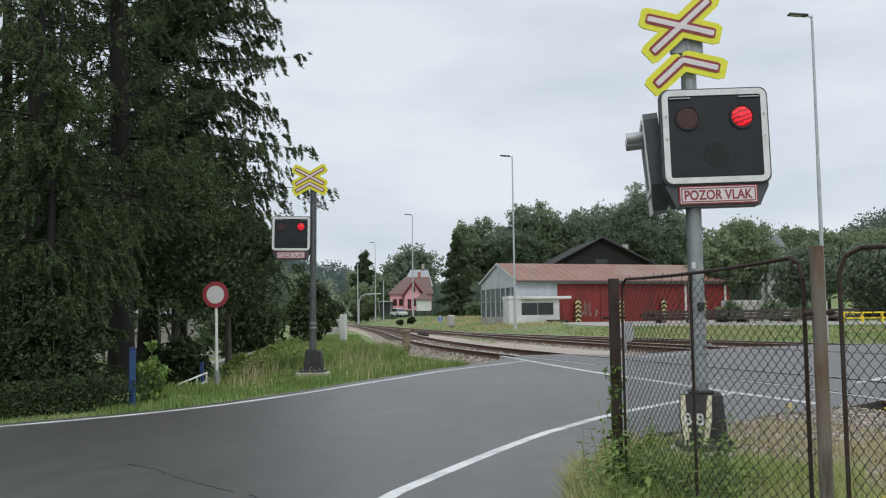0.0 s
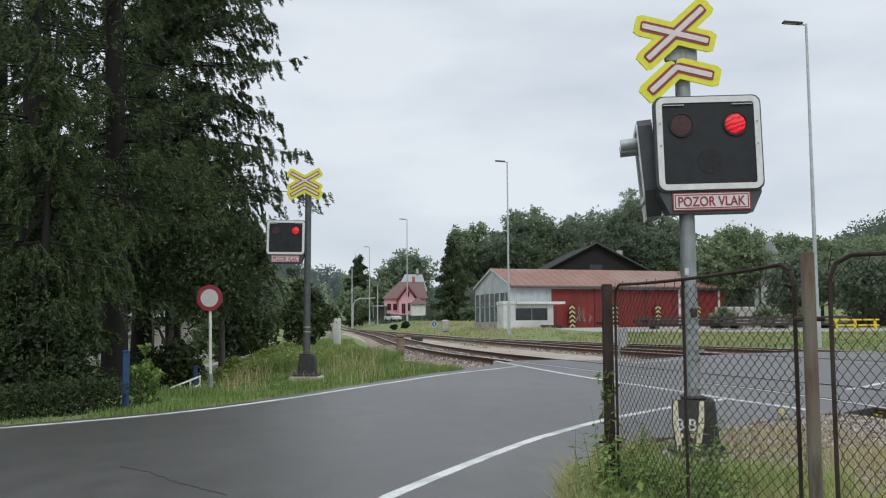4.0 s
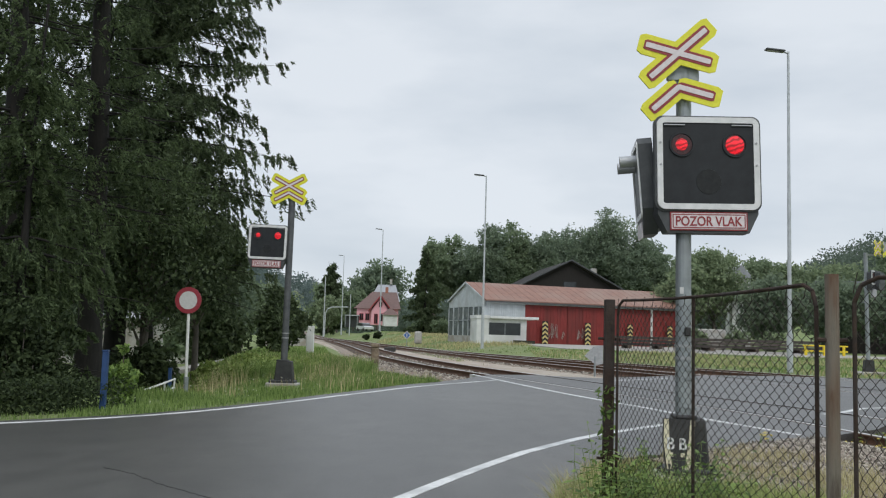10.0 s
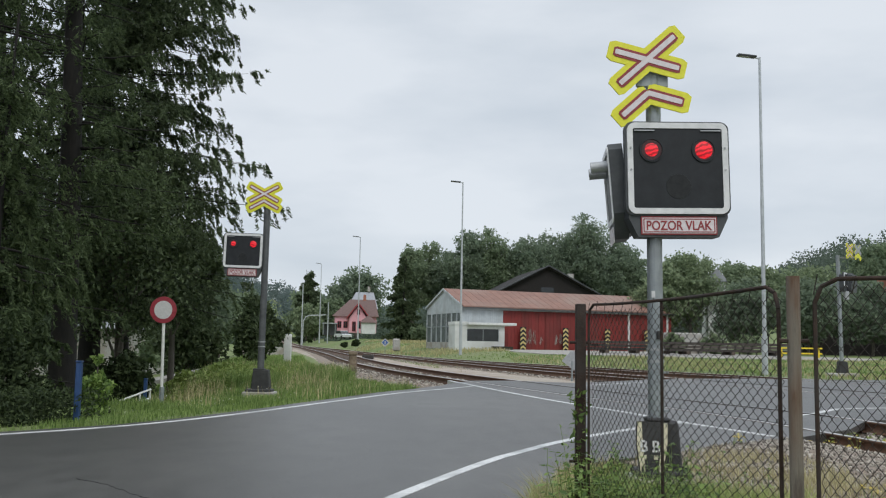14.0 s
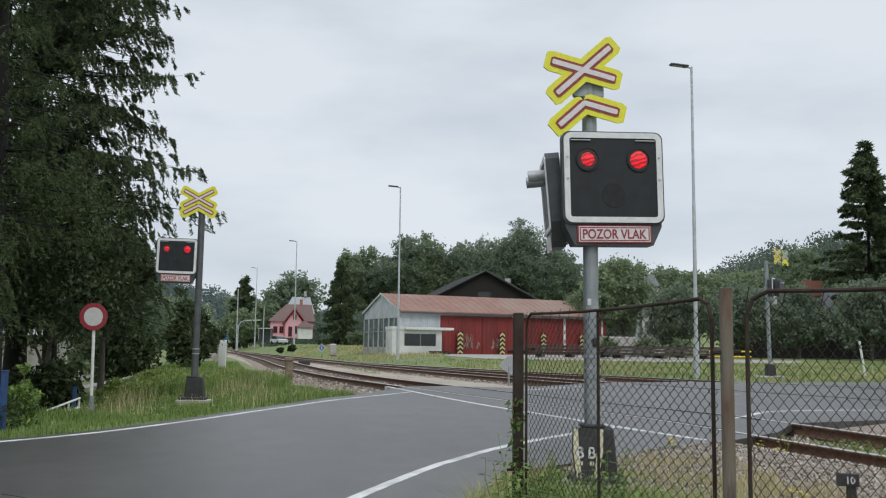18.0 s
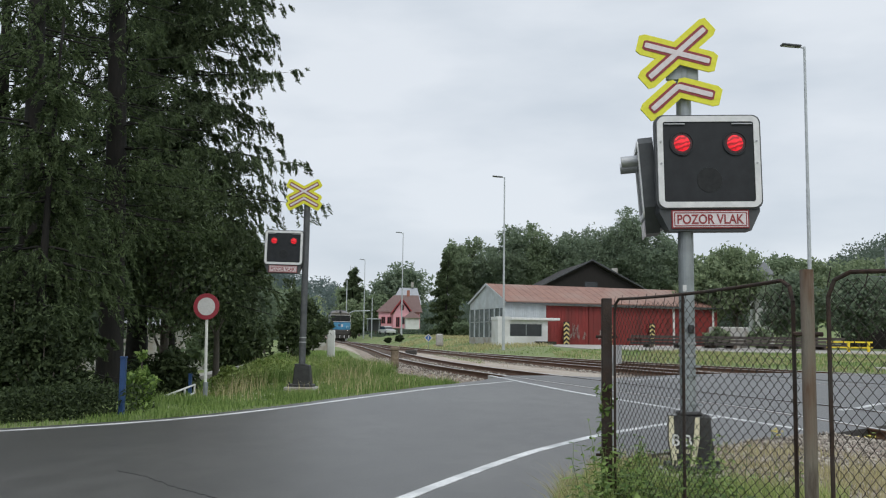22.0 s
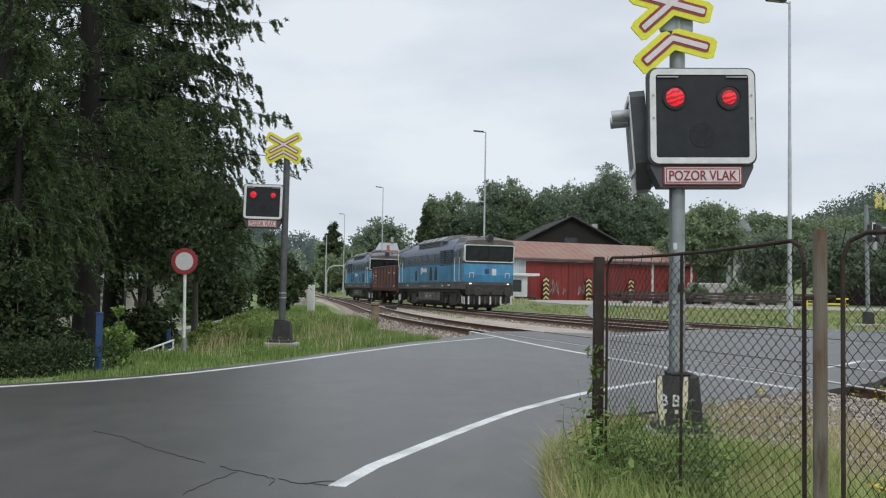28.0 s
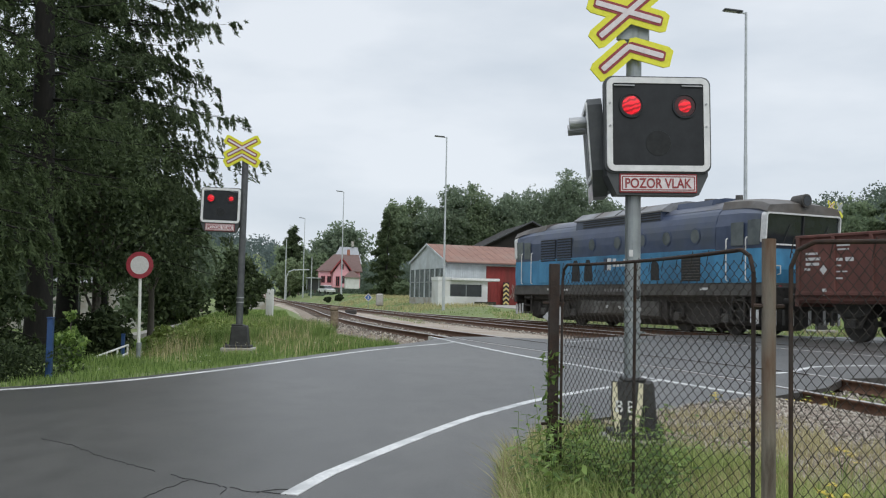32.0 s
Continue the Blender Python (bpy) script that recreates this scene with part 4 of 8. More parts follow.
box(bm, (-0.01, -0.07, 1.09), (0.045, 0.03, 0.065), bevel=0.006)
part("small_latch", bm, M["black_box"], pole)
bm = B()
box(bm, (-0.052, -0.055, 1.40), (0.028, 0.006, 0.05))
part("white_tag", bm, M["white_mark"], pole)
for z, tilt in ((0.808, 1.5), (0.738, -2.0), (0.52, 0.0)):
    bm = B()
    cyl(bm, (0, 0, -0.007), (0, 0, 0.007), 0.067, n=20)
    box(bm, (0.071, -0.01, 0), (0.022, 0.016, 0.014), bevel=0.003)
    part("pipe_clamp", bm, M["galv"], pole, "steel band clamp", m=pose(-0.012 * z, 0, z, 0, tilt, 0))

far_signal = thing("crossing_signal", "level crossing signal with flashing red lamps on a grassy bank", "crossing signal", pose(-3.50, 18.05, 0.0), "crossing signals")
pole_with_foot(far_signal, 3.72, 0.066, 0.44, 0.42, lean=0.02, paint="pole_dark")
signal_head(far_signal, pose(-0.40, -0.12, 2.735, 0, 1.0, 1.5), 0.74, 0.665, 0.15)
bm = B()
box(bm, (-0.15, -0.03, 2.75), (0.4, 0.05, 0.05), bevel=0.008)
part("bracket", bm, M["housing"], far_signal)
cross_sign(far_signal, pose(-0.035, -0.09, 3.86, 0, 0, 0), 0.68, 0.50, True, gap=0.13, band=0.07)

third = thing("crossing_signal", "level crossing signal seen edge-on on a concrete plinth across the tracks", "crossing signal", pose(14.1, 33.0, 0.10), "crossing signals")
pole_with_foot(third, 4.3, 0.07, 0.46, 0.5, lean=-0.05)
signal_head(third, pose(0.24, -0.05, 3.42, 0, 0, 48), 0.62, 0.5, 0.15, words=False, lit=False)
signal_head(third, pose(0.42, 0.2, 3.42, 0, 0, 228), 0.62, 0.5, 0.15, words=False, lit=False)
cross_sign(third, pose(0.34, -0.10, 4.54, 0, 0, 40), 0.52, 0.56, gap=0.22)
cross_sign(third, pose(0.72, 0.12, 4.52, 0, 0, 222), 0.52, 0.56, gap=0.22)
for z in (4.22, 3.5):
    bm = B()
    box(bm, (0.3, 0, z), (0.62, 0.05, 0.05), bevel=0.008)
    part("bracket", bm, M["galv"], third)
bm = B()
box(bm, (0.2, -0.05, 2.86), (0.16, 0.14, 0.3), bevel=0.02)
part("bell_box", bm, M["sign_grey"], third, "pale grey bell box")
bm = B()
box(bm, (0, 0, -0.02), (0.95, 0.7, 0.3), bevel=0.03)
part("plinth_block", bm, M["concrete"], third, "pale concrete block")

# ---- no-entry-for-vehicles sign ----
ban = thing("round_road_sign", "round white prohibition sign with a red rim on a pale post", "road sign", pose(-5.07, 17.0, -0.14))
bm = B()
cyl(bm, (0.0, 0, -0.1), (-0.03, 0, 1.82), 0.028, n=12)
part("post", bm, M["white_rail"], ban, "pale painted post")
bm = B()
cyl(bm, (0, 0, -0.02), (0, 0, 0.28), 0.045, n=12)
part("post_sleeve", bm, M["galv"], ban)
bm = B()
cyl(bm, (-0.03, -0.028, 1.67), (-0.03, -0.04, 1.67), 0.243, n=48)
disc = part("disc", bm, M["sign_red"], ban)
bm = B()
cyl(bm, (-0.03, -0.04, 1.67), (-0.03, -0.044, 1.67), 0.165, n=48)
part("white_field", bm, M["sign_white"], disc)

# ---- bollards, posts and stair rail ----
bp = thing("blue_post", "stout blue painted steel post at the road edge", "bollard", pose(-4.30, 11.1, -0.02))
bm = B()
box(bm, (0, 0, 0.35), (0.066, 0.066, 0.75), bevel=0.008)
part("shaft", bm, M["blue_paint"], bp)
bm = B()
box(bm, (0, 0, 0.735), (0.074, 0.074, 0.02), bevel=0.004)
part("cap", bm, M["blue_paint"], bp)
bp2 = copy_thing(bp, pose(-6.0, 19.0, -0.54))
tagged(bp2, "blue painted steel post at the top of the steps")

rail = thing("stair_handrail", "white tubular handrail going down beside grassy steps", "handrail", pose(0, 0, 0))
R0, R1 = Vector((-5.80, 18.7, 0.0)), Vector((-6.04, 17.6, -0.17))
for off in (0.0, -0.17):
    bm = B()
    tube(bm, [R0 + Vector((0, 0, off)), R1 + Vector((0, 0, off))], 0.02, 8)
    part("rail_tube", bm, M["white_rail"], rail)
for k in (0.02, 0.35, 0.68, 0.98):
    p = R0.lerp(R1, k)
    bm = B()
    cyl(bm, p, p - Vector((0, 0, 0.9)), 0.02, n=8)
    part("stanchion", bm, M["white_rail"], rail)

wp = thing("white_marker_post", "square white concrete post beside the tracks", "marker post", pose(-7.45, 45.0, 0.25))
bm = B()
box(bm, (0, 0, 0.45), (0.34, 0.25, 1.3), bevel=0.02)
part("shaft", bm, M["white_wall"], wp)
sp = thing("stone_marker_post", "weathered brown stone post beside the track", "marker post", pose(-3.15, 33.0, -0.03))
bm = B()
box(bm, (0, 0, 0.28), (0.27, 0.25, 0.62), bevel=0.03)
part("shaft", bm, M["wood_post"], sp)
bm = B()
box(bm, (0, 0, 0.66), (0.31, 0.29, 0.14), bevel=0.03)
part("head", bm, M["wood_post"], sp)
gp = thing("grey_marker", "small grey tilted marker plate beside the rails", "marker", pose(3.55, 25.6, 0.05))
bm = B()
cyl(bm, (0, 0, 0), (0, 0, 0.55), 0.03, n=8)
part("stake", bm, M["galv"], gp)
bm = B()
prism(bm, [(-0.28, 0.0), (-0.05, 0.26), (0.22, 0.3), (0.22, -0.2), (0.05, -0.24)], -0.02, 0.02, pose(0, 0, 0.55))
part("plate", bm, M["sign_grey"], gp)
km = thing("kilometre_marker", "low dark post with a white number ten beside the track", "marker post", pose(3.0, 5.85, 0.02, 0, 0, -25))
bm = B()
box(bm, (0, 0, 0.11), (0.06, 0.05, 0.26), bevel=0.006)
part("stake", bm, M["black_box"], km)
bm = B()
box(bm, (-0.02, -0.03, 0.21), (0.135, 0.02, 0.08), bevel=0.004)
kb = part("board", bm, M["black_box"], km)
lettering("number", "10", 0.048, 0.046, M["white_mark"], kb, pose(0.0, -0.0425, 0.21))


# ---- fence ----
def chain_link(length, z0, z1, pitch, warp, tall):
    """Zigzag wires, each woven with its neighbour; from x = 0 to length."""
    n = int(length / pitch)
    for i in range(n + 1):
        x = i * pitch
        z, k, prev = z0, 0, None
        while z <= z1 + 0.01:
            px = min(max(x + (pitch / 2 if (k + i) % 2 else -pitch / 2) * 1.02, 0), length)
            q = Vector((px + warp * math.sin(z * 5 + i * 0.21) * 0.3, warp * math.sin(px * 3.1 + z * 2.3) + (0.0025 if (k + i) % 2 else -0.0025), z))
            if prev is not None:
                yield prev, q
            prev, z, k = q, z + pitch * tall, k + 1


def wire_mesh(name, parent, length, z0, z1, pitch, r, warp=0.02, tall=0.7):
    V, Fc, n = [], [], 0
    for a, b in chain_link(length, z0, z1, pitch, warp, tall):
        d = (b - a).normalized()
        u = d.cross(Vector((0, 1, 0))).normalized() * r
        w = Vector((0, r, 0))
        for p in (a, b):
            V += [p + u, p - u * 0.5 + w, p - u * 0.5 - w]
        Fc += [(n, n + 1, n + 4, n + 3), (n + 1, n + 2, n + 5, n + 4), (n + 2, n, n + 3, n + 5)]
        n += 6
    ob = soup(name, np.array([tuple(v) for v in V]), np.array(Fc), M["wire"], parent)
    return tagged(ob, "rusty diamond wire mesh", kind="stuff")


def fence_panel(p, q, top_p, top_q, label, middle=(0.50,), start_corner=True, end_corner=True, pitch=0.033, name="wire_fence", tall=0.7):
    P, Q = Vector((*p, 0)), Vector((*q, 0))
    ang, ln = math.atan2(Q.y - P.y, Q.x - P.x), (Q - P).length
    f = thing(name, label, "wire fence", Matrix.Translation(P) @ Matrix.Rotation(ang, 4, "Z"), "wire fences")
    rc = 0.08
    pts = []
    if start_corner:
        pts += [(0.0, 0, 0.0), (0.0, 0, top_p - rc), (rc * 0.3, 0, top_p - rc * 0.3), (rc, 0, top_p)]
    else:
        pts += [(0.0, 0, 0.0), (0.0, 0, top_p - 0.02)]
    bow = [(ln * k, 0, top_p + (top_q - top_p) * k - 0.012 * math.sin(math.pi * k)) for k in (0.2, 0.4, 0.6, 0.8)]
    pts += bow
    if end_corner:
        pts += [(ln - rc, 0, top_q), (ln - rc * 0.3, 0, top_q - rc * 0.3), (ln, 0, top_q - rc), (ln, 0, 0.0)]
    else:
        pts += [(ln, 0, top_q), (ln, 0, 0)]
    bm = B()
    tube(bm, pts, 0.0075, 8)
    part("frame_tube", bm, M["fence_rust"], f, "bent rusty steel tube frame")
    for k in middle:
        bm = B()
        cyl(bm, (ln * k, 0.0, 0.0), (ln * k, 0.0, top_p + (top_q - top_p) * k - 0.01), 0.0075, n=8)
        part("upright_bar", bm, M["fence_rust"], f)
    bm = B()
    cyl(bm, (0, 0, 0.06), (ln, 0, 0.06), 0.009, n=6)
    part("bottom_bar", bm, M["fence_rust"], f)
    wire_mesh("wire_mesh", f, ln, 0.05, min(top_p, top_q) - 0.03, pitch, 0.0013, tall=tall)
    # ragged ties where the wire is hooked over the tube
    bm = B()
    k = 0.0
    while k < 1:
        x = ln * k
        z = top_p + (top_q - top_p) * k - 0.012 * math.sin(math.pi * k)
        cyl(bm, (x, -0.006, z - 0.05), (x + 0.012, 0.0, z + 0.010 + random.uniform(0, 0.010)), 0.0018, n=4)
        k += 0.13 / ln
    tagged(part("wire_binding", bm, M["wire"], f), kind="stuff")
    return f


def fence_post(x, y, top, r, mat, label, square=False):
    f = thing("fence_post", label, "fence post", pose(x, y, 0), "fence posts")
    bm = B()
    if square:
        box(bm, (0, 0, top / 2 - 0.05), (r * 2, r * 2, top + 0.1), bevel=0.004)
    else:
        cyl(bm, (0, 0, -0.1), (0, 0, top), r, n=16)
    part("post_shaft", bm, mat, f)
    for z in (top - 0.22, 0.35):
        bm = B()
        cyl(bm, (-r * 2.2, 0, z), (r * 2.2, 0, z), 0.008, n=6)
        part("hinge_pin", bm, M["fence_rust"], f)
    return f


fence_post(0.785, 5.32, 1.235, 0.028, M["fence_rust"], "rusty dark steel fence post in tall grass", True)
fence_post(1.192, 3.17, 1.243, 0.0225, M["post_rust"], "thick flaking grey-brown steel gate post")
fence_panel((0.82, 5.24), (1.17, 3.25), 1.225, 1.215, "rusty wire-mesh fence panel with a bent tube frame")
fence_panel((1.243, 3.115), (2.35, 1.85), 1.228, 1.235, "rusty wire-mesh gate hung on the thick post", (0.9,), pitch=0.0185, name="wire_gate", tall=1.25)


# ---- street lamps ----
def street_lamp(x, y, z, top, head_dir, label, collar=1.4):
    lp = thing("street_lamp", label, "street lamp", pose(x, y, z), "street lamps")
    bm = B()
    cyl(bm, (0, 0, -0.3), (0, 0, collar), 0.11, 0.11, 14)
    part("pole_base", bm, M["lamp_pole"], lp)
    bm = B()
    cyl(bm, (0, 0, collar), (0, 0, top * 0.55), 0.075, 0.065, 14)
    cyl(bm, (0, 0, top * 0.55), (0, 0, top), 0.058, 0.045, 14)
    part("pole_shaft", bm, M["lamp_pole"], lp)
    bm = B()
    a = radians(head_dir)
    d = Vector((math.cos(a), math.sin(a), 0.08))
    cyl(bm, (0, 0, top - 0.05), Vector((0, 0, top - 0.02)) + d * 0.25, 0.035, n=10)
    part("arm", bm, M["lamp_pole"], lp)
    bm = B()
    m = Matrix.Translation(Vector((0, 0, top)) + d * 0.5) @ Matrix.Rotation(a, 4, "Z") @ Matrix.Rotation(radians(-5), 4, "Y")
    box(bm, (0, 0, 0), (0.72, 0.28, 0.075), m, bevel=0.025)
    hd = part("lamp_head", bm, M["housing"], lp, "flat grey lamp head")
    bm = B()
    box(bm, (0.08, 0, -0.042), (0.42, 0.2, 0.012), m, bevel=0.004)
    part("lamp_glass", bm, M["sign_grey"], hd)
    return lp


street_lamp(11.80, 34.2, 0.1, 11.9, 182, "tall grey street lamp on a steel pole beyond the crossing")
street_lamp(1.25, 65.0, 0.45, 12.0, 180, "tall grey street lamp in front of the red shed", 2.2)
street_lamp(-9.55, 105.0, 0.9, 12.1, 180, "tall grey street lamp on the grass by the station")
street_lamp(-18.9, 143.0, 1.2, 11.9, 180, "tall grey street lamp far along the station road")


def plain_pole(x, y, z, top, r, label):
    p = thing("utility_pole", label, "utility pole", pose(x, y, z), "utility poles")
    bm = B()
    cyl(bm, (0, 0, -0.3), (0, 0, top), r, r * 0.7, 10)
    part("pole_shaft", bm, M["lamp_pole"], p)
    return p


plain_pole(-22.7, 150, 0.3, 10.0, 0.10, "slim grey pole far along the railway")
plain_pole(-17.4, 141, 1.2, 5.9, 0.09, "short grey pole near the station shelter")
arch = thing("bent_pole", "grey bent tube pole beside the station road", "bent pole", pose(-21.0, 140, 0.8))
bm = B()
tube(bm, [(0, 0, -0.2), (0, 0, 3.2), (0.3, 0, 3.9), (0.9, 0, 4.2), (3.4, 0, 4.3)], 0.07, 8)
part("tube", bm, M["lamp_pole"], arch)


# ---- buildings ----
def wall_frame(corner, along):
    """A space whose x runs along a wall, y into the house, z up from the corner."""
    a = math.atan2(along[1], along[0])
    return Matrix.Translation(corner) @ Matrix.Rotation(a, 4, "Z")


def panel_box(name, parent, mat, x0, x1, y0, y1, z0, z1, label="", bevel=0.0):
    bm = B()
    box(bm, ((x0 + x1) / 2, (y0 + y1) / 2, (z0 + z1) / 2), (x1 - x0, y1 - y0, z1 - z0), bevel=bevel)
    return part(name, bm, mat, parent, label)


def make_shed():
    L, W, eave, ridge = 20.2, 7.7, 3.62, 5.05
    s = thing("storage_shed", "long low shed with red sliding doors and a rusty tin roof", "shed", wall_frame((1.6, 75.0, 0.58), (0.924, 0.383)))
    # roof: two slopes with standing seams
    for nm, y0, y1 in (("roof_slope_front", -0.45, W / 2), ("roof_slope_back", W + 0.1, W / 2)):
        bm = B()
        drop = (ridge - eave) / (W / 2) * abs(y0 if y0 < 0 else y0 - W)
        a = [bm.verts.new(v) for v in ((-0.15, y0, eave - drop), (L + 0.5, y0, eave - drop), (L + 0.5, y1, ridge), (-0.15, y1, ridge))]
        bm.faces.new(a)
        ex = bmesh.ops.extrude_face_region(bm, geom=bm.faces[:])
        for v in ex["geom"]:
            if isinstance(v, bmesh.types.BMVert):
                v.co.z += 0.09
        sl = part(nm, bm, M["tin_roof"], s, "brownish red sheet roof")
        for k in range(31):
            x = -0.1 + k * (L + 0.5) / 30
            bm = B()
            d = Vector((0, y1 - y0, ridge - eave + drop))
            cyl(bm, Vector((x, y0, eave - drop + 0.09)), Vector((x, y1, ridge + 0.09)), 0.018, n=5)
            part("seam", bm, M["tin_roof"], sl)
    panel_box("gutter", s, M["housing"], -0.15, L + 0.5, -0.52, -0.44, eave - 0.27, eave - 0.17, "grey metal gutter")
    # front wall: pale sheet upper left, red doors
    panel_box("wall_back", s, M["corrugated"], 0, L, W - 0.15, W, 0, eave)
    panel_box("wall_right", s, M["corrugated"], L - 0.15, L, 0.15, W - 0.15, 0, eave)
    panel_box("wall_front", s, M["white_wall"], 0.0, 3.6, 0.0, 0.15, 0, 1.9)
    for k in range(18):
        panel_box("sheet_rib", s, M["corrugated"], 0.1 + k * 0.195, 0.235 + k * 0.195, -0.03, 0.12, 1.9, eave)
    panel_box("sheet_backing", s, M["corrugated"], 0.0, 3.6, 0.0, 0.1, 1.9, eave)
    panel_box("lintel", s, M["corrugated"], 3.6, L, -0.03, 0.12, eave - 0.35, eave)
    edges = [3.6, 7.5, 11.6, 15.73, L]
    for i, (a, b) in enumerate(zip(edges, edges[1:])):
        d = panel_box("sliding_door", s, M["red_door"], a + 0.015, b - 0.015, -0.02 - 0.03 * (i % 2), 0.08, 0.0, eave - 0.352, "red painted sliding door")
        for k in range(12):
            x = a + 0.2 + k * (b - a - 0.4) / 11
            panel_box("door_plank", d, M["red_door"], x - 0.1, x + 0.1, -0.04 - 0.03 * (i % 2), -0.02 - 0.03 * (i % 2) - 0.001, 0.02, eave - 0.37)
    for x in (15.73, 19.75):
        panel_box("white_jamb", s, M["white_wall"], x - 0.1, x + 0.1, -0.1, 0.0, 0.0, eave - 0.3, "white door jamb")
    # gable end: glazed below, sheeted above
    bm = B()
    prism(bm, [(0, eave - 0.62), (W, eave - 0.62), (W, eave), (W / 2, ridge), (0, eave)], -0.06, 0.06, Matrix.Rotation(radians(90), 4, "Z"))
    part("gable_sheet", bm, M["corrugated"], s, "pale corrugated gable")
    for sgn in (-1, 1):
        bm = B()
        q = [(W / 2, ridge + 0.1), (W / 2 + sgn * (W / 2 + 0.12), eave + 0.02), (W / 2 + sgn * (W / 2 + 0.12), eave - 0.16), (W / 2, ridge - 0.08)]
        prism(bm, q[::sgn], 0.155, 0.2, Matrix.Rotation(radians(90), 4, "Z"))
        part("verge_board", bm, M["corrugated"], s, "pale verge board")
    panel_box("gable_plinth", s, M["concrete"], -0.1, 0.06, 0, W, 0, 0.62)
    for k in range(8):
        y = k * W / 7
        panel_box("mullion", s, M["corrugated"], -0.09, 0.06, y - (0.09 if k % 2 == 0 else 0.03), y + (0.09 if k % 2 == 0 else 0.03), 0.62 if k % 2 else 0.0, eave - 0.62)
    for z in (1.9,):
        panel_box("transom", s, M["galv"], -0.08, 0.05, 0, W, z - 0.04, z + 0.04)
    for k in range(7):
        for z0, z1 in ((0.62, 1.86), (1.94, eave - 0.64)):
            panel_box("pane", s, M["dusty_sky_glass"], -0.03, 0.0, k * W / 7 + 0.06, (k + 1) * W / 7 - 0.06, z0, z1)
    # graffiti: scrawled strokes
    for gx in (5.2, 5.45, 5.7, 6.0, 6.35, 7.0, 8.5, 8.9, 9.3):
        bm = B()
        top, n = random.uniform(1.0, 1.9), 9
        p = [Vector((gx + 0.14 * math.sin(k * 1.9 + gx * 7) + 0.02 * k, -0.095, 0.5 + (top - 0.5) * (0.5 + 0.5 * math.cos(k * 2.3 + gx * 3)))) for k in range(n)]
        tube(bm, p, 0.010, 4)
        part("scrawl", bm, M["concrete"], s, "pale painted scrawl")
    return s


make_shed()


def make_kiosk():
    k = thing("white_kiosk", "small white flat-roofed hut with one dark window", "hut", wall_frame((0.95, 72.6, 0.5), (0.98, 0.2)))
    W, D, H = 4.4, 2.4, 2.05
    for x0, x1, z0, z1 in ((0, 0.95, 0, H), (0.95, 3.55, 0, 0.8), (0.95, 3.55, 1.75, H), (3.55, W - 0.4, 0, H)):
        panel_box("front_wall", k, M["white_wall"], x0, x1, 0, 0.2, z0, z1)
    panel_box("wall_left", k, M["white_wall"], 0, 0.2, 0.2, D - 0.2, 0, H)
    panel_box("wall_right", k, M["white_wall"], W - 0.6, W - 0.4, 0.2, D - 0.2, 0, H)
    panel_box("back_wall", k, M["white_wall"], 0, W - 0.4, D - 0.2, D, 0, H)
    panel_box("roof_slab", k, M["white_wall"], 1.0, W + 0.5, -0.35, D + 0.1, H, H + 0.2, "thick white roof slab", 0.02)
    panel_box("roof_raised", k, M["white_wall"], -0.05, 1.0, -0.05, D + 0.05, H, H + 0.26)
    w = panel_box("window", k, M["glass_dark"], 0.95, 3.55, 0.06, 0.09, 0.8, 1.75)
    for x in (0.95, 2.25, 3.5):
        panel_box("window_bar", w, M["galv"], x, x + 0.05, 0.03, 0.06, 0.8, 1.75)
    panel_box("step_block", k, M["soil"], 2.9, 4.5, -0.75, -0.15, -0.1, 0.42)


make_kiosk()


def chevron_board(x, y, z, rz):
    c = thing("chevron_board", "tall board with yellow and black chevrons", "hazard board", pose(x, y, z, 0, 0, rz), "chevron boards")
    panel_box("backing", c, M["black"], -0.26, 0.26, -0.02, 0.02, 0.0, 2.0)
    for k in range(5):
        bm = B()
        z0 = 0.12 + k * 0.37
        prism(bm, [(-0.25, z0), (0, z0 + 0.2), (0.25, z0), (0.25, z0 + 0.17), (0, z0 + 0.37), (-0.25, z0 + 0.17)], -0.034, -0.0205)
        part("chevron", bm, M["chev_yellow"], c)


for q in (5.3, 9.3, 13.4, 17.4):
    chevron_board(1.6 + 0.924 * q + 0.1, 75.0 + 0.383 * q - 0.45, 0.55, 22.5)

hall = thing("dark_hall", "black timber hall with a broad pitched roof behind the shed", "hall", pose(11.2, 100, 0.9, 0, 0, 8))
bm = B()
prism(bm, [(-5.2, 0), (5.2, 0), (5.2, 5.9), (0, 8.6), (-5.2, 5.9)], 0, 14)
part("timber_body", bm, M["dark_timber"], hall)
for sgn in (-1, 1):
    bm = B()
    prism(bm, [(0, 8.72), (sgn * 5.9, 5.66), (sgn * 5.9, 5.46), (0, 8.52)][::sgn], -0.5, 14.5)
    part("roof_slope", bm, M["dark_timber"], hall)
    bm = B()
    prism(bm, [(0, 8.8), (sgn * 5.95, 5.72), (sgn * 5.95, 5.58), (0, 8.66)][::sgn], -0.62, -0.505)
    part("barge_board", bm, M["housing"], hall, "grey weathered barge board")
panel_box("gable_window", hall, M["glass_dark"], -0.7, 0.7, -0.05, -0.01, 5.2, 6.4)
panel_box("chimney", hall, M["concrete"], 3.2, 3.8, 3, 3.6, 6.0, 8.2)


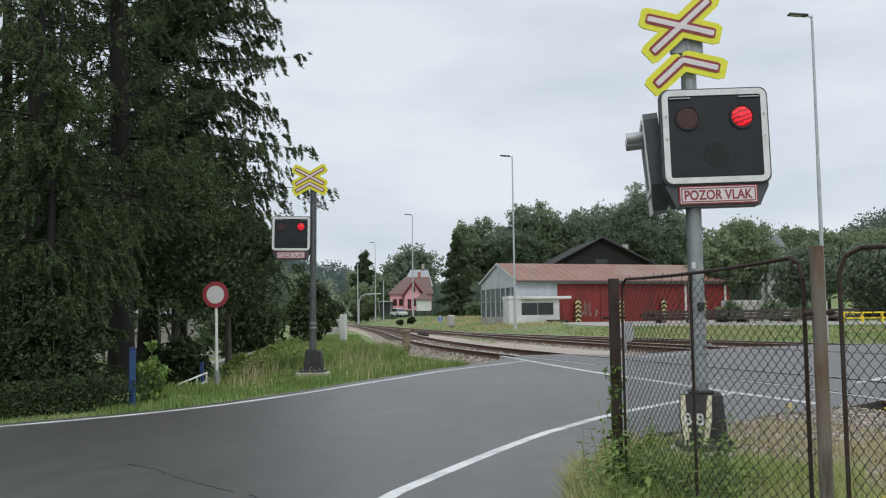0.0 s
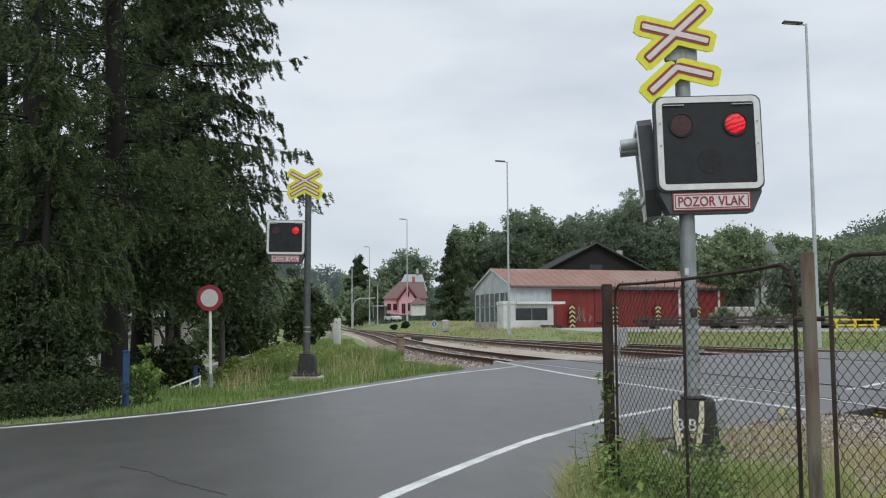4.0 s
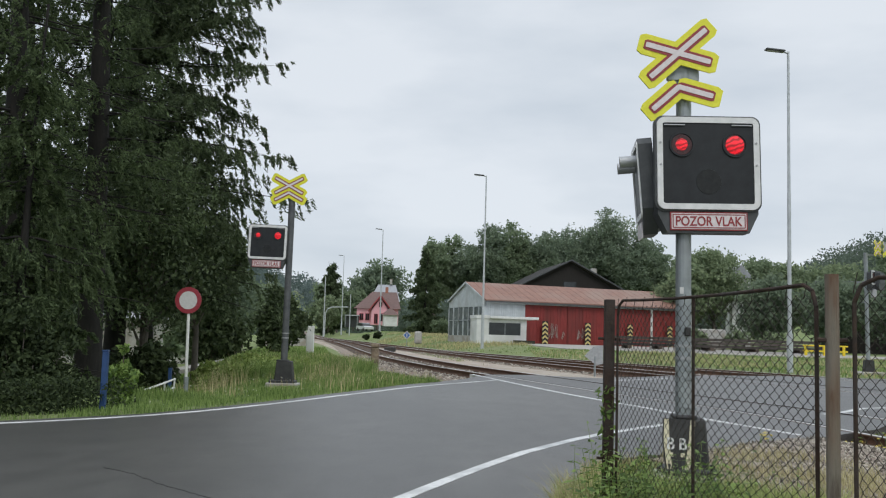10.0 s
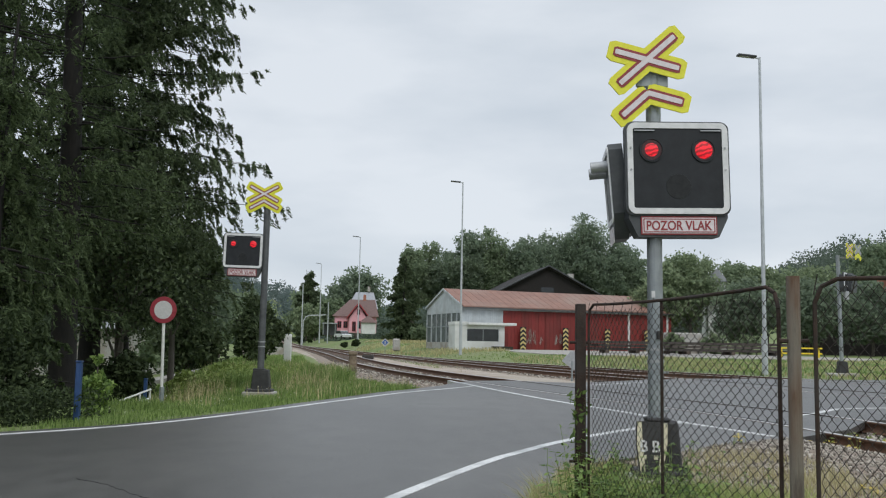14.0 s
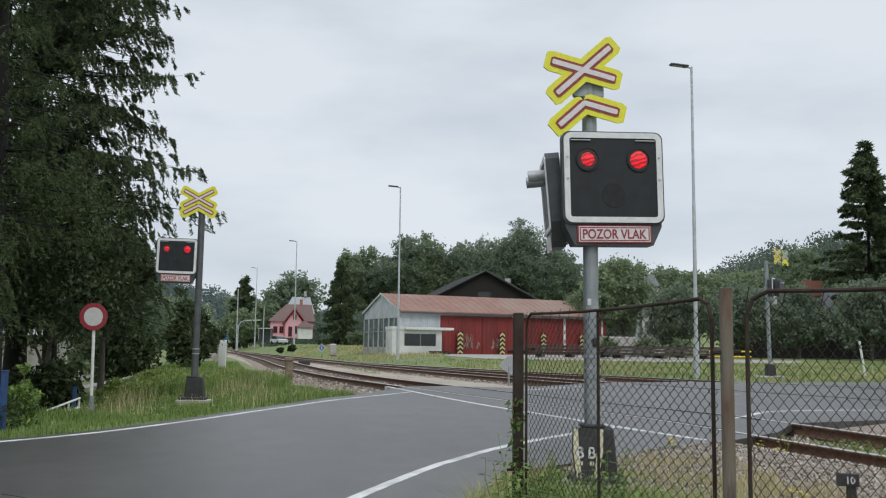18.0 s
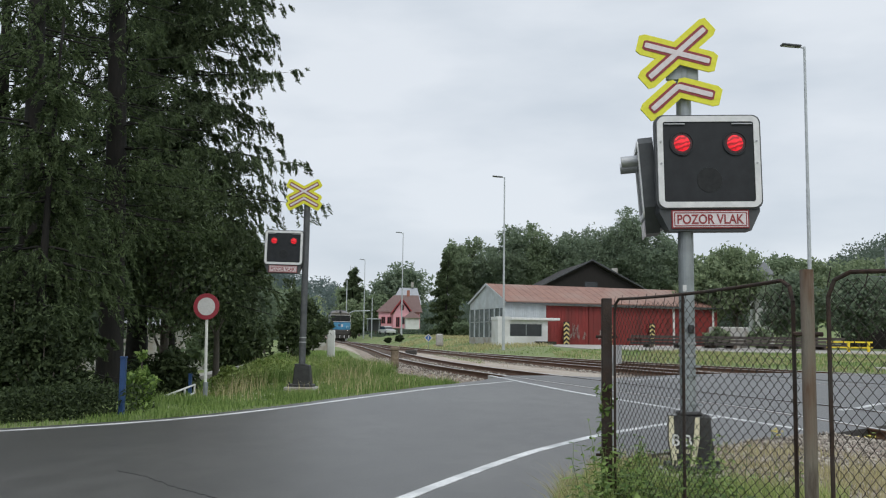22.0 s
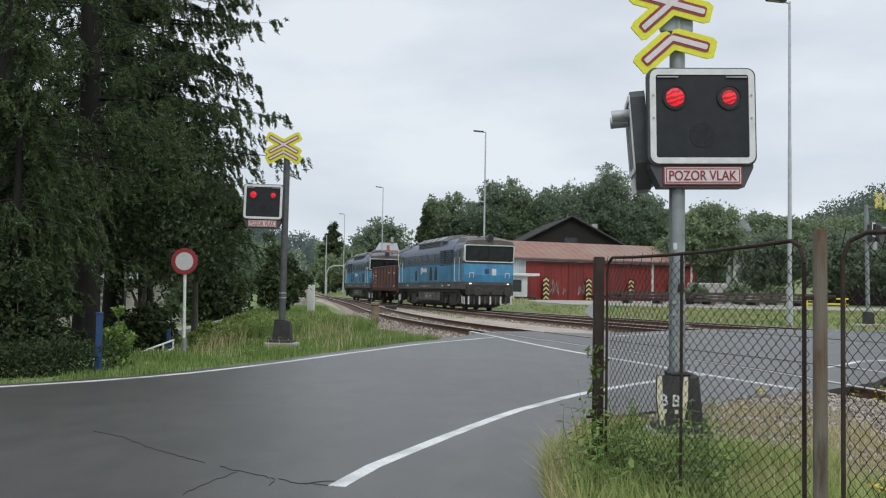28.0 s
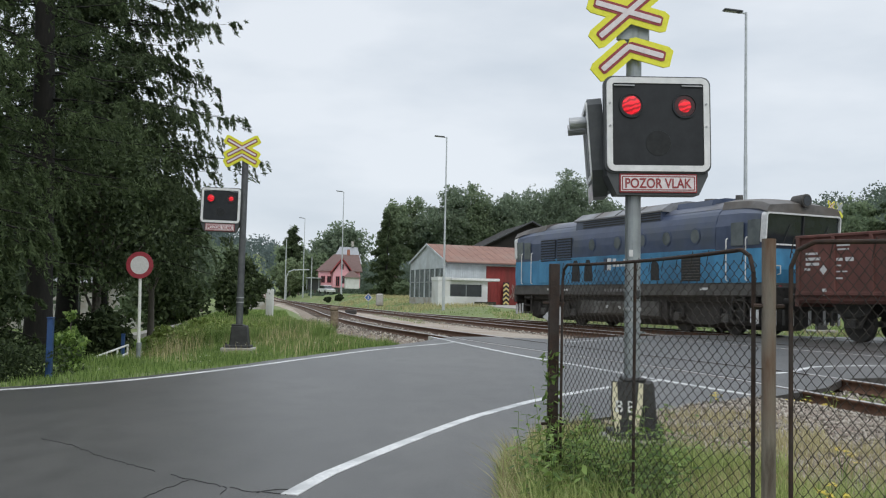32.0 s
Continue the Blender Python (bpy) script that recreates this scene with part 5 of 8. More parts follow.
def make_pink_house():
    h = thing("pink_house", "pink rendered house with a steep brown half-hipped tiled roof", "house", pose(-15.0, 155, 2.7, 0, 0, 4))
    panel_box("wall_body", h, M["pink_wall"], -3.0, 3.9, 0.0, 6.4, 0.0, 2.75)
    bm = B()
    prism(bm, [(-0.55, 0), (2.35, 0), (2.35, 2.4), (0.95, 4.5), (-0.55, 2.4)], -1.2, 0.4)
    part("gable_bay", bm, M["pink_wall"], h)
    bm = B()
    eaves = [bm.verts.new(p) for p in ((-3.45, -0.45, 2.7), (4.3, -0.45, 2.7), (4.3, 6.85, 2.7), (-3.45, 6.85, 2.7))]
    ridge = [bm.verts.new(p) for p in ((-0.6, 3.2, 5.65), (3.6, 3.2, 5.65))]
    for q in ((0, 1, 5, 4), (1, 2, 5), (2, 3, 4, 5), (3, 0, 4), (3, 2, 1, 0)):
        bm.faces.new([(eaves + ridge)[i] for i in q])
    part("main_roof", bm, M["brown_roof"], h, "brown tiled roof with hipped ends")
    for sgn in (-1, 1):
        bm = B()
        low_x = 0.95 + sgn * 1.95
        bend = 0.95 + sgn * 0.95
        prism(bm, [(0.95, 4.95), (bend, 3.75), (low_x, 2.35), (low_x, 2.17), (bend, 3.52), (0.95, 4.68)][::sgn], -1.65, 3.0)
        part("gable_roof", bm, M["brown_roof"], h, "flared roof slope over the front gable")
        bm = B()
        prism(bm, [(0.95, 4.98), (bend, 3.78), (low_x, 2.38), (low_x, 2.1), (bend, 3.45), (0.95, 4.6)][::sgn], -1.72, -1.652)
        part("barge_board", bm, M["sign_dull_red"], h, "dull red barge board")
    for x, z, w, hh, y in ((0.25, 0.25, 0.5, 1.5, -1.2), (1.3, 0.7, 0.75, 1.15, -1.2), (0.95, 3.0, 0.4, 0.75, -1.2), (-2.2, 0.8, 0.55, 1.0, 0.0), (-1.2, 0.8, 0.55, 1.0, 0.0)):
        win = panel_box("window", h, M["glass_dark"], x - w / 2, x + w / 2, y - 0.03, y - 0.004, z, z + hh)
        bm = B()
        ring(bm, [(x - w / 2 - 0.07, z - 0.07), (x + w / 2 + 0.07, z - 0.07), (x + w / 2 + 0.07, z + hh + 0.07), (x - w / 2 - 0.07, z + hh + 0.07)], [(x - w / 2, z), (x + w / 2, z), (x + w / 2, z + hh), (x - w / 2, z + hh)], y - 0.05, y - 0.002)
        part("window_frame", bm, M["sign_dull_red"], win)
        panel_box("glazing_bar", win, M["sign_dull_red"], x - 0.025, x + 0.025, y - 0.045, y - 0.031, z, z + hh)
    panel_box("chimney", h, M["brick"], 1.6, 2.1, 3.0, 3.5, 5.3, 6.5)
    a = thing("white_outbuilding", "small white outbuilding with a dark hipped roof", "outbuilding", pose(-11.9, 150, 2.5, 0, 0, 10) @ Matrix.Scale(0.85, 4))
    panel_box("wall_body", a, M["white_wall"], -1.3, 1.3, 0, 2.6, 0, 2.1)
    bm = B()
    cyl(bm, (0, 1.3, 2.1), (0, 1.3, 3.4), 2.3, 0.3, 4)
    bmesh.ops.rotate(bm, verts=bm.verts, cent=(0, 1.3, 0), matrix=Matrix.Rotation(radians(45), 3, "Z"))
    part("roof", bm, M["brown_roof"], a)
    g = thing("grey_roofed_house", "larger house with a pale grey roof behind the trees", "house", pose(-15.0, 176, 2.9, 0, 0, 6))
    panel_box("wall_body", g, M["white_wall"], -2.8, 2.2, 0, 8, 0, 4.6)
    bm = B()
    low = [bm.verts.new(p) for p in ((-3.3, -0.5, 4.5), (2.7, -0.5, 4.5), (2.7, 8.5, 4.5), (-3.3, 8.5, 4.5))]
    top = [bm.verts.new(p) for p in ((-1.5, 4.0, 7.9), (1.9, 4.0, 7.9))]
    for q in ((0, 1, 5, 4), (1, 2, 5), (2, 3, 4, 5), (3, 0, 4), (3, 2, 1, 0)):
        bm.faces.new([(low + top)[i] for i in q])
    part("roof", bm, M["grey_roof"], g)
    panel_box("chimney", g, M["concrete"], 0.7, 1.2, 3.5, 4.0, 8.0, 9.0)
    sh = thing("station_shelter", "flat-roofed grey shelter by the station road", "shelter", pose(-20.3, 152, 2.2, 0, 0, 0) @ Matrix.Scale(0.75, 4))
    panel_box("roof_slab", sh, M["corrugated"], 0.9, 3.9, -0.4, 2.6, 2.5, 2.66)
    for x in (1.0, 3.6):
        panel_box("shelter_post", sh, M["galv"], x, x + 0.14, 0, 0.14, 0, 2.5)
    panel_box("rear_wall", sh, M["housing"], 1.0, 3.8, 2.2, 2.4, 0, 2.5)


make_pink_house()


def make_car(x, y, z, rz, paint, label):
    c = thing("parked_car", label, "car", pose(x, y, z, 0, 0, rz) @ Matrix.Scale(0.85, 4))
    bm = B()
    prism(bm, [(-2.1, 0.35), (2.05, 0.35), (2.1, 0.75), (1.2, 0.92), (-2.0, 0.95), (-2.12, 0.7)], -0.85, 0.85)
    part("body", bm, paint, c)
    bm = B()
    prism(bm, [(-1.85, 0.93), (1.1, 0.9), (0.35, 1.42), (-1.3, 1.45)], -0.74, 0.74)
    part("cabin", bm, M["glass_dark"], c, "dark glazed cabin")
    bm = B()
    prism(bm, [(-1.3, 1.45), (0.35, 1.42), (0.3, 1.49), (-1.25, 1.51)], -0.72, 0.72)
    part("roof", bm, paint, c)
    for wx in (-1.3, 1.3):
        for wy in (-0.78, 0.78):
            bm = B()
            cyl(bm, (wx, wy - 0.1, 0.32), (wx, wy + 0.1, 0.32), 0.32, n=18)
            part("wheel", bm, M["rubber"], c)


make_car(-15.1, 141.5, 1.55, -62, M["car_white"], "white car parked by the pink house")

# left, seen through the trees: pale house and small sign in the park
lh = thing("pale_house", "pale house partly hidden behind dark trees", "house", pose(-24, 58, -1.3, 0, 0, -8))
panel_box("wall_body", lh, M["concrete"], -4.5, 4.5, 0, 7, 0, 3.0)
bm = B()
prism(bm, [(-0.5, 2.9), (7.5, 2.9), (3.5, 5.6)], -4.9, 4.9, Matrix.Rotation(radians(90), 4, "Z"))
part("roof", bm, M["grey_roof"], lh)
for x in (-3, -0.6, 1.8):
    panel_box("window", lh, M["glass_dark"], x, x + 1.1, -0.03, -0.004, 0.9, 2.2)
tiny = thing("round_road_sign", "small round white sign with a red rim in the park", "road sign", pose(-11.75, 47, -0.98))
bm = B()
cyl(bm, (0, 0, 0), (0, 0, 1.25), 0.03, n=8)
part("post", bm, M["galv"], tiny)
bm = B()
cyl(bm, (0, -0.03, 1.22), (0, -0.05, 1.22), 0.21, n=28)
dk = part("disc", bm, M["sign_red"], tiny)
bm = B()
cyl(bm, (0, -0.05, 1.22), (0, -0.056, 1.22), 0.145, n=28)
part("white_field", bm, M["sign_white"], dk)
cb = thing("concrete_kerb_wall", "low pale concrete wall beside the distant rails", "low wall", pose(-13.5, 72, 0.0, 0, 0, 20))
panel_box("wall_block", cb, M["concrete"], -2.2, 1.6, 0, 0.3, -0.2, 0.75)
panel_box("coping", cb, M["concrete"], -2.25, 1.65, -0.05, 0.35, 0.75, 0.85)

# right, beyond the crossing
rh = thing("brick_chimney_house", "house with a dark roof and an orange brick chimney among trees", "house", pose(37, 78, 0.6, 0, 0, -14))
panel_box("wall_body", rh, M["dark_timber"], -6.5, 6.5, 0, 8, 0, 3.8)
bm = B()
prism(bm, [(-0.6, 3.6), (8.6, 3.6), (4, 6.4)], -7, 7, Matrix.Rotation(radians(90), 4, "Z"))
part("roof", bm, M["housing"], rh)
panel_box("chimney", rh, M["brick"], 0.2, 1.6, 2.6, 3.6, 5.6, 7.0, "orange brick chimney")
chn = thing("brick_chimney", "old orange brick stack standing behind the shed", "chimney", pose(16.9, 86, 0.6))
panel_box("shaft", chn, M["brick"], -0.3, 0.3, -0.3, 0.3, 0, 4.6)
panel_box("cap", chn, M["white_wall"], -0.36, 0.36, -0.36, 0.36, 4.6, 4.75)
pw = thing("pale_gable_house", "pale gable of a house glimpsed through trees", "house", pose(25.2, 85.5, 0.6, 0, 0, -10))
panel_box("wall", pw, M["white_wall"], -0.8, 0.8, 0, 6, 0, 6.8)
bm = B()
prism(bm, [(-1.0, 6.6), (0, 7.8), (1.0, 6.6)], -0.3, 6.3)
part("roof", bm, M["grey_roof"], pw)
blk = thing("concrete_block", "weathered pale concrete block in the grass", "concrete block", pose(18.4, 71.5, 0.5, 0, 0, 10))
panel_box("block", blk, M["concrete"], -1.4, 1.4, -0.5, 0.5, 0, 1.7, "", 0.08)


def steel_stack(x, y, z, rz, n, ln, label):
    st = thing("steel_stack", label, "steel stack", pose(x, y, z, 0, 0, rz), "steel stacks")
    for i in range(n):
        for k in range(3):
            panel_box("beam", st, M["steel_stack"], -ln / 2 + random.uniform(-0.4, 0.4), ln / 2 + random.uniform(-0.4, 0.4), i * 0.28 - 0.1, i * 0.28 + 0.1, 0.2 + k * 0.22, 0.2 + k * 0.22 + 0.17)
    for sx in (-0.35, 0.0, 0.35):
        panel_box("bearer", st, M["sleeper"], ln * sx - 0.12, ln * sx + 0.12, -0.3, n * 0.28, 0.0, 0.198)


steel_stack(13.1, 63, height(13.1, 63) + 0.1, 6, 5, 6.0, "rusty steel rails stacked on timber bearers")
steel_stack(19.2, 62, height(19.2, 62) + 0.1, 3, 6, 8.5, "long stack of dark rusty steel on bearers")
ym = thing("yellow_barrier", "low yellow painted steel frame on the grass", "steel frame", pose(22.9, 60, 0.47, 0, 0, 4) @ Matrix.Scale(0.85, 4))
for z in (0.35, 0.75):
    panel_box("bar", ym, M["yellow_paint"], -1.6, 1.8, -0.06, 0.06, z, z + 0.11)
for x in (-1.4, 0.0, 1.5):
    panel_box("leg", ym, M["yellow_paint"], x - 0.08, x + 0.08, -0.08, 0.08, 0, 0.86)
ap = sheet("shed_apron", [(5.0, 66), (6.5, 57.5), (14, 55), (24, 54), (28, 60), (19, 80), (4.5, 74.3)], M["apron"], 0.0, "pale gravel apron in front of the shed", "gravel apron")
for v in ap.data.vertices:
    v.co.z = height(v.co.x, v.co.y) + (0.04 if v.co.z > lift(v.co.x, v.co.y) - 0.04 else -0.1)
dsn = thing("diamond_sign", "small white and blue diamond sign beside the track", "railway sign", pose(-4.92, 80.0, 0.527))
bm = B()
cyl(bm, (0, 0.03, -0.4), (0, 0.03, 0.75), 0.025, n=8)
part("stake", bm, M["galv"], dsn)
bm = B()
prism(bm, [(-0.36, 0.55), (0, 0.19), (0.36, 0.55), (0, 0.91)], -0.02, 0.0)
dd = part("white_diamond", bm, M["sign_white"], dsn)
bm = B()
prism(bm, [(-0.27, 0.55), (0, 0.28), (0.27, 0.55), (0, 0.82)], -0.026, -0.021)
part("blue_field", bm, M["diamond_blue"], dd)
panel_box("white_arrow", dd, M["sign_white"], -0.04, 0.04, -0.032, -0.0265, 0.4, 0.7)
ps = thing("pale_stone", "pale upright stone in the grass", "stone", pose(-3.7, 75, 0.5))
panel_box("block", ps, M["concrete"], -0.3, 0.3, -0.2, 0.2, -0.1, 0.9, "", 0.1)
bx = thing("switch_box", "small dark point machine beside the rails", "point machine", pose(-4.6, 58, 0.0))
panel_box("case", bx, M["bogie"], -0.35, 0.35, -0.25, 0.25, 0, 0.28, "", 0.04)
pv = thing("white_stake", "leaning white stake in the grass beyond the crossing", "stake", pose(19.8, 37.0, 0.1, 0, -8, 0))
panel_box("shaft", pv, M["white_wall"], -0.035, 0.035, -0.035, 0.035, 0, 1.5)
pp = sheet("park_path", [(-30, 31), (-14, 33.5), (-9.2, 36), (-9.6, 39.5), (-15, 37.5), (-30, 35.5)], M["apron"], 0.0, "grey footpath through the park below the steps", "footpath")
for v in pp.data.vertices:
    v.co.z = height(v.co.x, v.co.y) + (0.05 if v.co.z > lift(v.co.x, v.co.y) - 0.04 else -0.1)


# ---- train ----
def hull(bm, prof, x0, x1, m=None):
    """A closed y, z profile drawn out along x."""
    m = m or Matrix()
    a = [bm.verts.new(m @ Vector((x0, y, z))) for y, z in prof]
    b = [bm.verts.new(m @ Vector((x1, y, z))) for y, z in prof]
    bm.faces.new(a)
    bm.faces.new(b[::-1])
    for i in range(len(prof)):
        j = (i + 1) % len(prof)
        bm.faces.new((a[j], a[i], b[i], b[j]))
    return bm


def loft(sections):
    """A closed body through profiles (x, [(y, z), ...]) set one after the other along x."""
    bm = bmesh.new()
    rows = [[bm.verts.new((x, y, z)) for y, z in prof] for x, prof in sections]
    for p, q in zip(rows, rows[1:]):
        for i in range(len(p)):
            j = (i + 1) % len(p)
            bm.faces.new((p[j], p[i], q[i], q[j]))
    bm.faces.new(rows[0])
    bm.faces.new(rows[-1][::-1])
    bmesh.ops.recalc_face_normals(bm, faces=bm.faces)
    return bm


def both(half):
    """Mirror a right half profile (y, z), from low to high, to a closed one."""
    return half + [(-y, z) for y, z in half[::-1]]


def wheelset(parent, x, r):
    for sy in (-0.75, 0.75):
        bm = B()
        cyl(bm, (x, sy - 0.065, r), (x, sy + 0.065, r), r, n=28)
        cyl(bm, (x, sy * 0.93 - 0.02, r), (x, sy * 0.93 + 0.02, r), r + 0.025, n=28)
        part("wheel", bm, M["bogie"], parent)
    bm = B()
    cyl(bm, (x, -1.05, r), (x, 1.05, r), 0.085, n=10)
    part("axle", bm, M["bogie"], parent)


def bogie(parent, xc, base, r):
    bm = B()
    for sy in (-1.02, 1.02):
        prism(bm, [(xc - base / 2 - 0.75, 0.6), (xc - base / 2 - 0.6, 0.34), (xc - base / 2 + 0.4, 0.36), (xc - 0.5, 0.28), (xc + 0.5, 0.28), (xc + base / 2 - 0.4, 0.36), (xc + base / 2 + 0.6, 0.34), (xc + base / 2 + 0.75, 0.6), (xc + base / 2 + 0.65, 1.0), (xc - base / 2 - 0.65, 1.0)], sy - 0.06, sy + 0.06)
    box(bm, (xc, 0, 0.62), (0.5, 2.04, 0.3))
    bg = part("bogie_frame", bm, M["bogie"], parent, "black oily bogie frame")
    for dx in (-base / 2, base / 2):
        wheelset(bg, xc + dx, r)
        for sy in (-1.13, 1.13):
            bm = B()
            box(bm, (xc + dx, sy, r), (0.34, 0.14, 0.3), bevel=0.03)
            part("axle_box", bm, M["loco_grey"], bg)
            for ox in (-0.3, 0.3):
                bm = B()
                cyl(bm, (xc + dx + ox, sy, r), (xc + dx + ox, sy, r + 0.36), 0.075, n=10)
                part("spring", bm, M["bogie"], bg)
    return bg


def buffer_pair(parent, x, sgn):
    for y in (-0.875, 0.875):
        bm = B()
        cyl(bm, (x, y, 1.05), (x + sgn * 0.42, y, 1.05), 0.1, n=14)
        cyl(bm, (x + sgn * 0.42, y, 1.05), (x + sgn * 0.47, y, 1.05), 0.24, 0.22, 18)
        part("buffer", bm, M["bogie"], parent)
    bm = B()
    box(bm, (x + sgn * 0.16, 0, 1.0), (0.34, 0.1, 0.14), bevel=0.02)
    part("coupling_hook", bm, M["bogie"], parent)


def build_loco(label):
    lc = thing("diesel_locomotive", label, "locomotive", pose(0, 0, 0), "locomotives")
    # underframe and lower body
    bm = B()
    hull(bm, both([(1.36, 1.18), (1.43, 1.22), (1.43, 1.60)]), -7.75, 7.75)
    part("underframe", bm, M["loco_grey"], lc, "dirty dark grey underframe band")
    bm = B()
    hull(bm, both([(1.45, 1.603), (1.47, 1.7), (1.47, 2.66)]), -5.55, 5.55)
    part("lower_body", bm, M["loco_blue"], lc, "light blue lower body side")
    bm = B()
    hull(bm, both([(1.463, 2.663), (1.458, 3.05), (1.44, 3.30), (1.40, 3.48), (1.33, 3.66), (1.24, 3.775), (1.14, 3.86)]), -5.55, 5.55)
    part("upper_body", bm, M["loco_navy"], lc, "dark navy upper body side")
    bm = B()
    hull(bm, both([(1.15, 3.863), (1.04, 3.95), (0.92, 4.02), (0.72, 4.09), (0.5, 4.14), (0.15, 4.18)]), -5.55, 5.55)
    part("roof", bm, M["loco_shoulder"], lc, "sooty navy-grey curved roof with painted sky sheen")
    bm = B()
    hull(bm, both([(1.32, 3.66), (1.29, 3.98), (0.3, 4.04)]), -2.6, 2.9)
    ht = part("radiator_housing", bm, M["loco_navy"], lc, "navy radiator housing with long dark slots")
    for sy in (-1, 1):
        for k in range(3):
            bm = B()
            box(bm, (-0.1, sy * (1.312 - 0.008 * k), 3.74 + 0.085 * k), (4.9, 0.05, 0.04))
            part("slot", bm, M["vent"], ht)
    bm = B()
    hull(bm, both([(1.36, 3.983), (1.36, 4.03), (0.95, 4.27), (0.3, 4.37)]), -2.7, 3.0)
    slab = part("radiator_hatch", bm, M["loco_roof"], lc, "raised pale grey roof hatch")
    for x in (-1.3, 0.1, 1.5):
        for sy in (-1, 1):
            bm = B()
            box(bm, (0, 0, 0), (0.05, 0.46, 0.03), Matrix.Translation((x, sy * 1.155, 4.155)) @ Matrix.Rotation(-sy * math.atan2(0.24, 0.41), 4, "X"))
            part("hatch_rib", bm, M["loco_grey"], slab)
    bm = B()
    hull(bm, both([(0.9, 4.0), (0.82, 4.22), (0.3, 4.30)]), -4.7, -2.9)
    part("fan_cowl", bm, M["loco_navy"], lc)
    for x, r, h in ((-5.1, 0.13, 0.16), (-3.8, 0.3, 0.14), (3.6, 0.11, 0.2), (4.6, 0.1, 0.14)):
        bm = B()
        cyl(bm, (x, 0.1, 4.12), (x, 0.1, 4.2 + h), r, r * 0.9, 14)
        part("roof_vent", bm, M["loco_grey"], lc)
    # cabs
    for sx in (-1, 1):
        def P(pts, y0, y1):
            q = [(sx * x, z) for x, z in pts]
            return prism(B(), q[::sx], y0, y1)
        part("cab_lower", P([(5.553, 1.603), (7.62, 1.603), (7.70, 2.0), (7.66, 2.62), (5.553, 2.62)], -1.455, 1.455), M["loco_blue"], lc, "light blue cab front")
        part("cab_upper", loft([(sx * x, both(half)) for x, half in (
            (5.553, [(1.455, 2.623), (1.44, 3.30), (1.325, 3.66), (1.135, 3.86)]),
            (6.7, [(1.452, 2.623), (1.44, 3.32), (1.36, 3.64), (1.14, 3.82)]),
            (7.40, [(1.45, 2.623), (1.44, 3.36), (1.41, 3.58), (1.22, 3.77)]),
            (7.66, [(1.44, 2.623), (1.44, 3.36), (1.43, 3.54), (1.36, 3.62)]))]), M["loco_navy"], lc)
        part("cab_roof", loft([(sx * x, both([(w + o, lo_z - 0.05), (w, (lo_z + hi_z) / 2 + 0.03), (w * 0.55, hi_z - 0.02), (0.1, hi_z)])) for x, lo_z, hi_z, w, o in (
            (5.553, 3.87, 4.175, 1.10, 0.09), (6.7, 3.84, 4.11, 1.10, 0.10), (7.35, 3.77, 4.02, 1.18, 0.14), (7.80, 3.66, 3.88, 1.33, 0.13))]), M["cab_roof"] if sx > 0 else M["loco_shoulder"], lc, "sloping grey-brown cab roof" if sx > 0 else "sloping navy-grey cab roof")
        # goggle-like windscreen
        mz = Matrix.Translation((sx * 7.72, 0, 3.16)) @ Matrix.Rotation(radians(90 * sx), 4, "Z") @ Matrix.Rotation(radians(5), 4, "X")
        bm = B()
        ring(bm, round_rect(2.92, 0.90, 0.12), round_rect(2.83, 0.81, 0.08), -0.07, 0.16, mz)
        fr = part("windscreen_frame", bm, M["white_rim"], lc, "white windscreen surround like goggles")
        bm = B()
        prism(bm, round_rect(2.85, 0.83, 0.08), 0.0, 0.02, mz)
        part("windscreen", bm, M["glass_dark"], fr)
        bm = B()
        box(bm, (0, -0.02, 0), (0.06, 0.05, 0.80), mz)
        part("windscreen_pillar", bm, M["vent"], fr)
        for y in (-0.75, 0.75):
            bm = B()
            cyl(bm, mz @ Vector((y, -0.03, -0.40)), mz @ Vector((y + 0.25, -0.03, 0.15)), 0.012, n=5)
            part("wiper", bm, M["vent"], fr)
        # headlamps
        bm = B()
        cyl(bm, (sx * 7.40, 0, 3.97), (sx * 7.90, 0, 3.97), 0.17, 0.19, 20)
        hl = part("top_headlamp", bm, M["loco_grey"], lc, "large round roof headlamp")
        bm = B()
        cyl(bm, (sx * 7.90, 0, 3.97), (sx * 7.915, 0, 3.97), 0.15, n=20)
        part("headlamp_glass", bm, M["glass_dark"], hl)
        bm = B()
        cyl(bm, (sx * 6.9, -0.5, 4.0), (sx * 7.35, -0.5, 4.02), 0.06, 0.09, 10)
        part("horn", bm, M["loco_grey"], lc)
        for y in (-1.1, 1.1):
            bm = B()
            cyl(bm, (sx * 7.69, y, 1.47), (sx * 7.80, y, 1.47), 0.065, n=14)
            part("lower_headlamp", bm, M["headlight"] if sx > 0 else M["glass_dark"], lc)
            bm = B()
            cyl(bm, (sx * 7.69, y * 0.82, 1.47), (sx * 7.79, y * 0.82, 1.47), 0.06, n=12)
            part("tail_lamp", bm, M["sign_dull_red"], lc)
        # front markings as plain shapes
        for y, z, w, h in ((-0.30, 2.17, 0.26, 0.36), (0.12, 2.2, 0.26, 0.28)):
            bm = B()
            box(bm, (sx * 7.695, sx * -y, z), (0.02, w, h))
            part("front_mark", bm, M["white_mark"] if y < 0 else M["loco_navy"], lc)
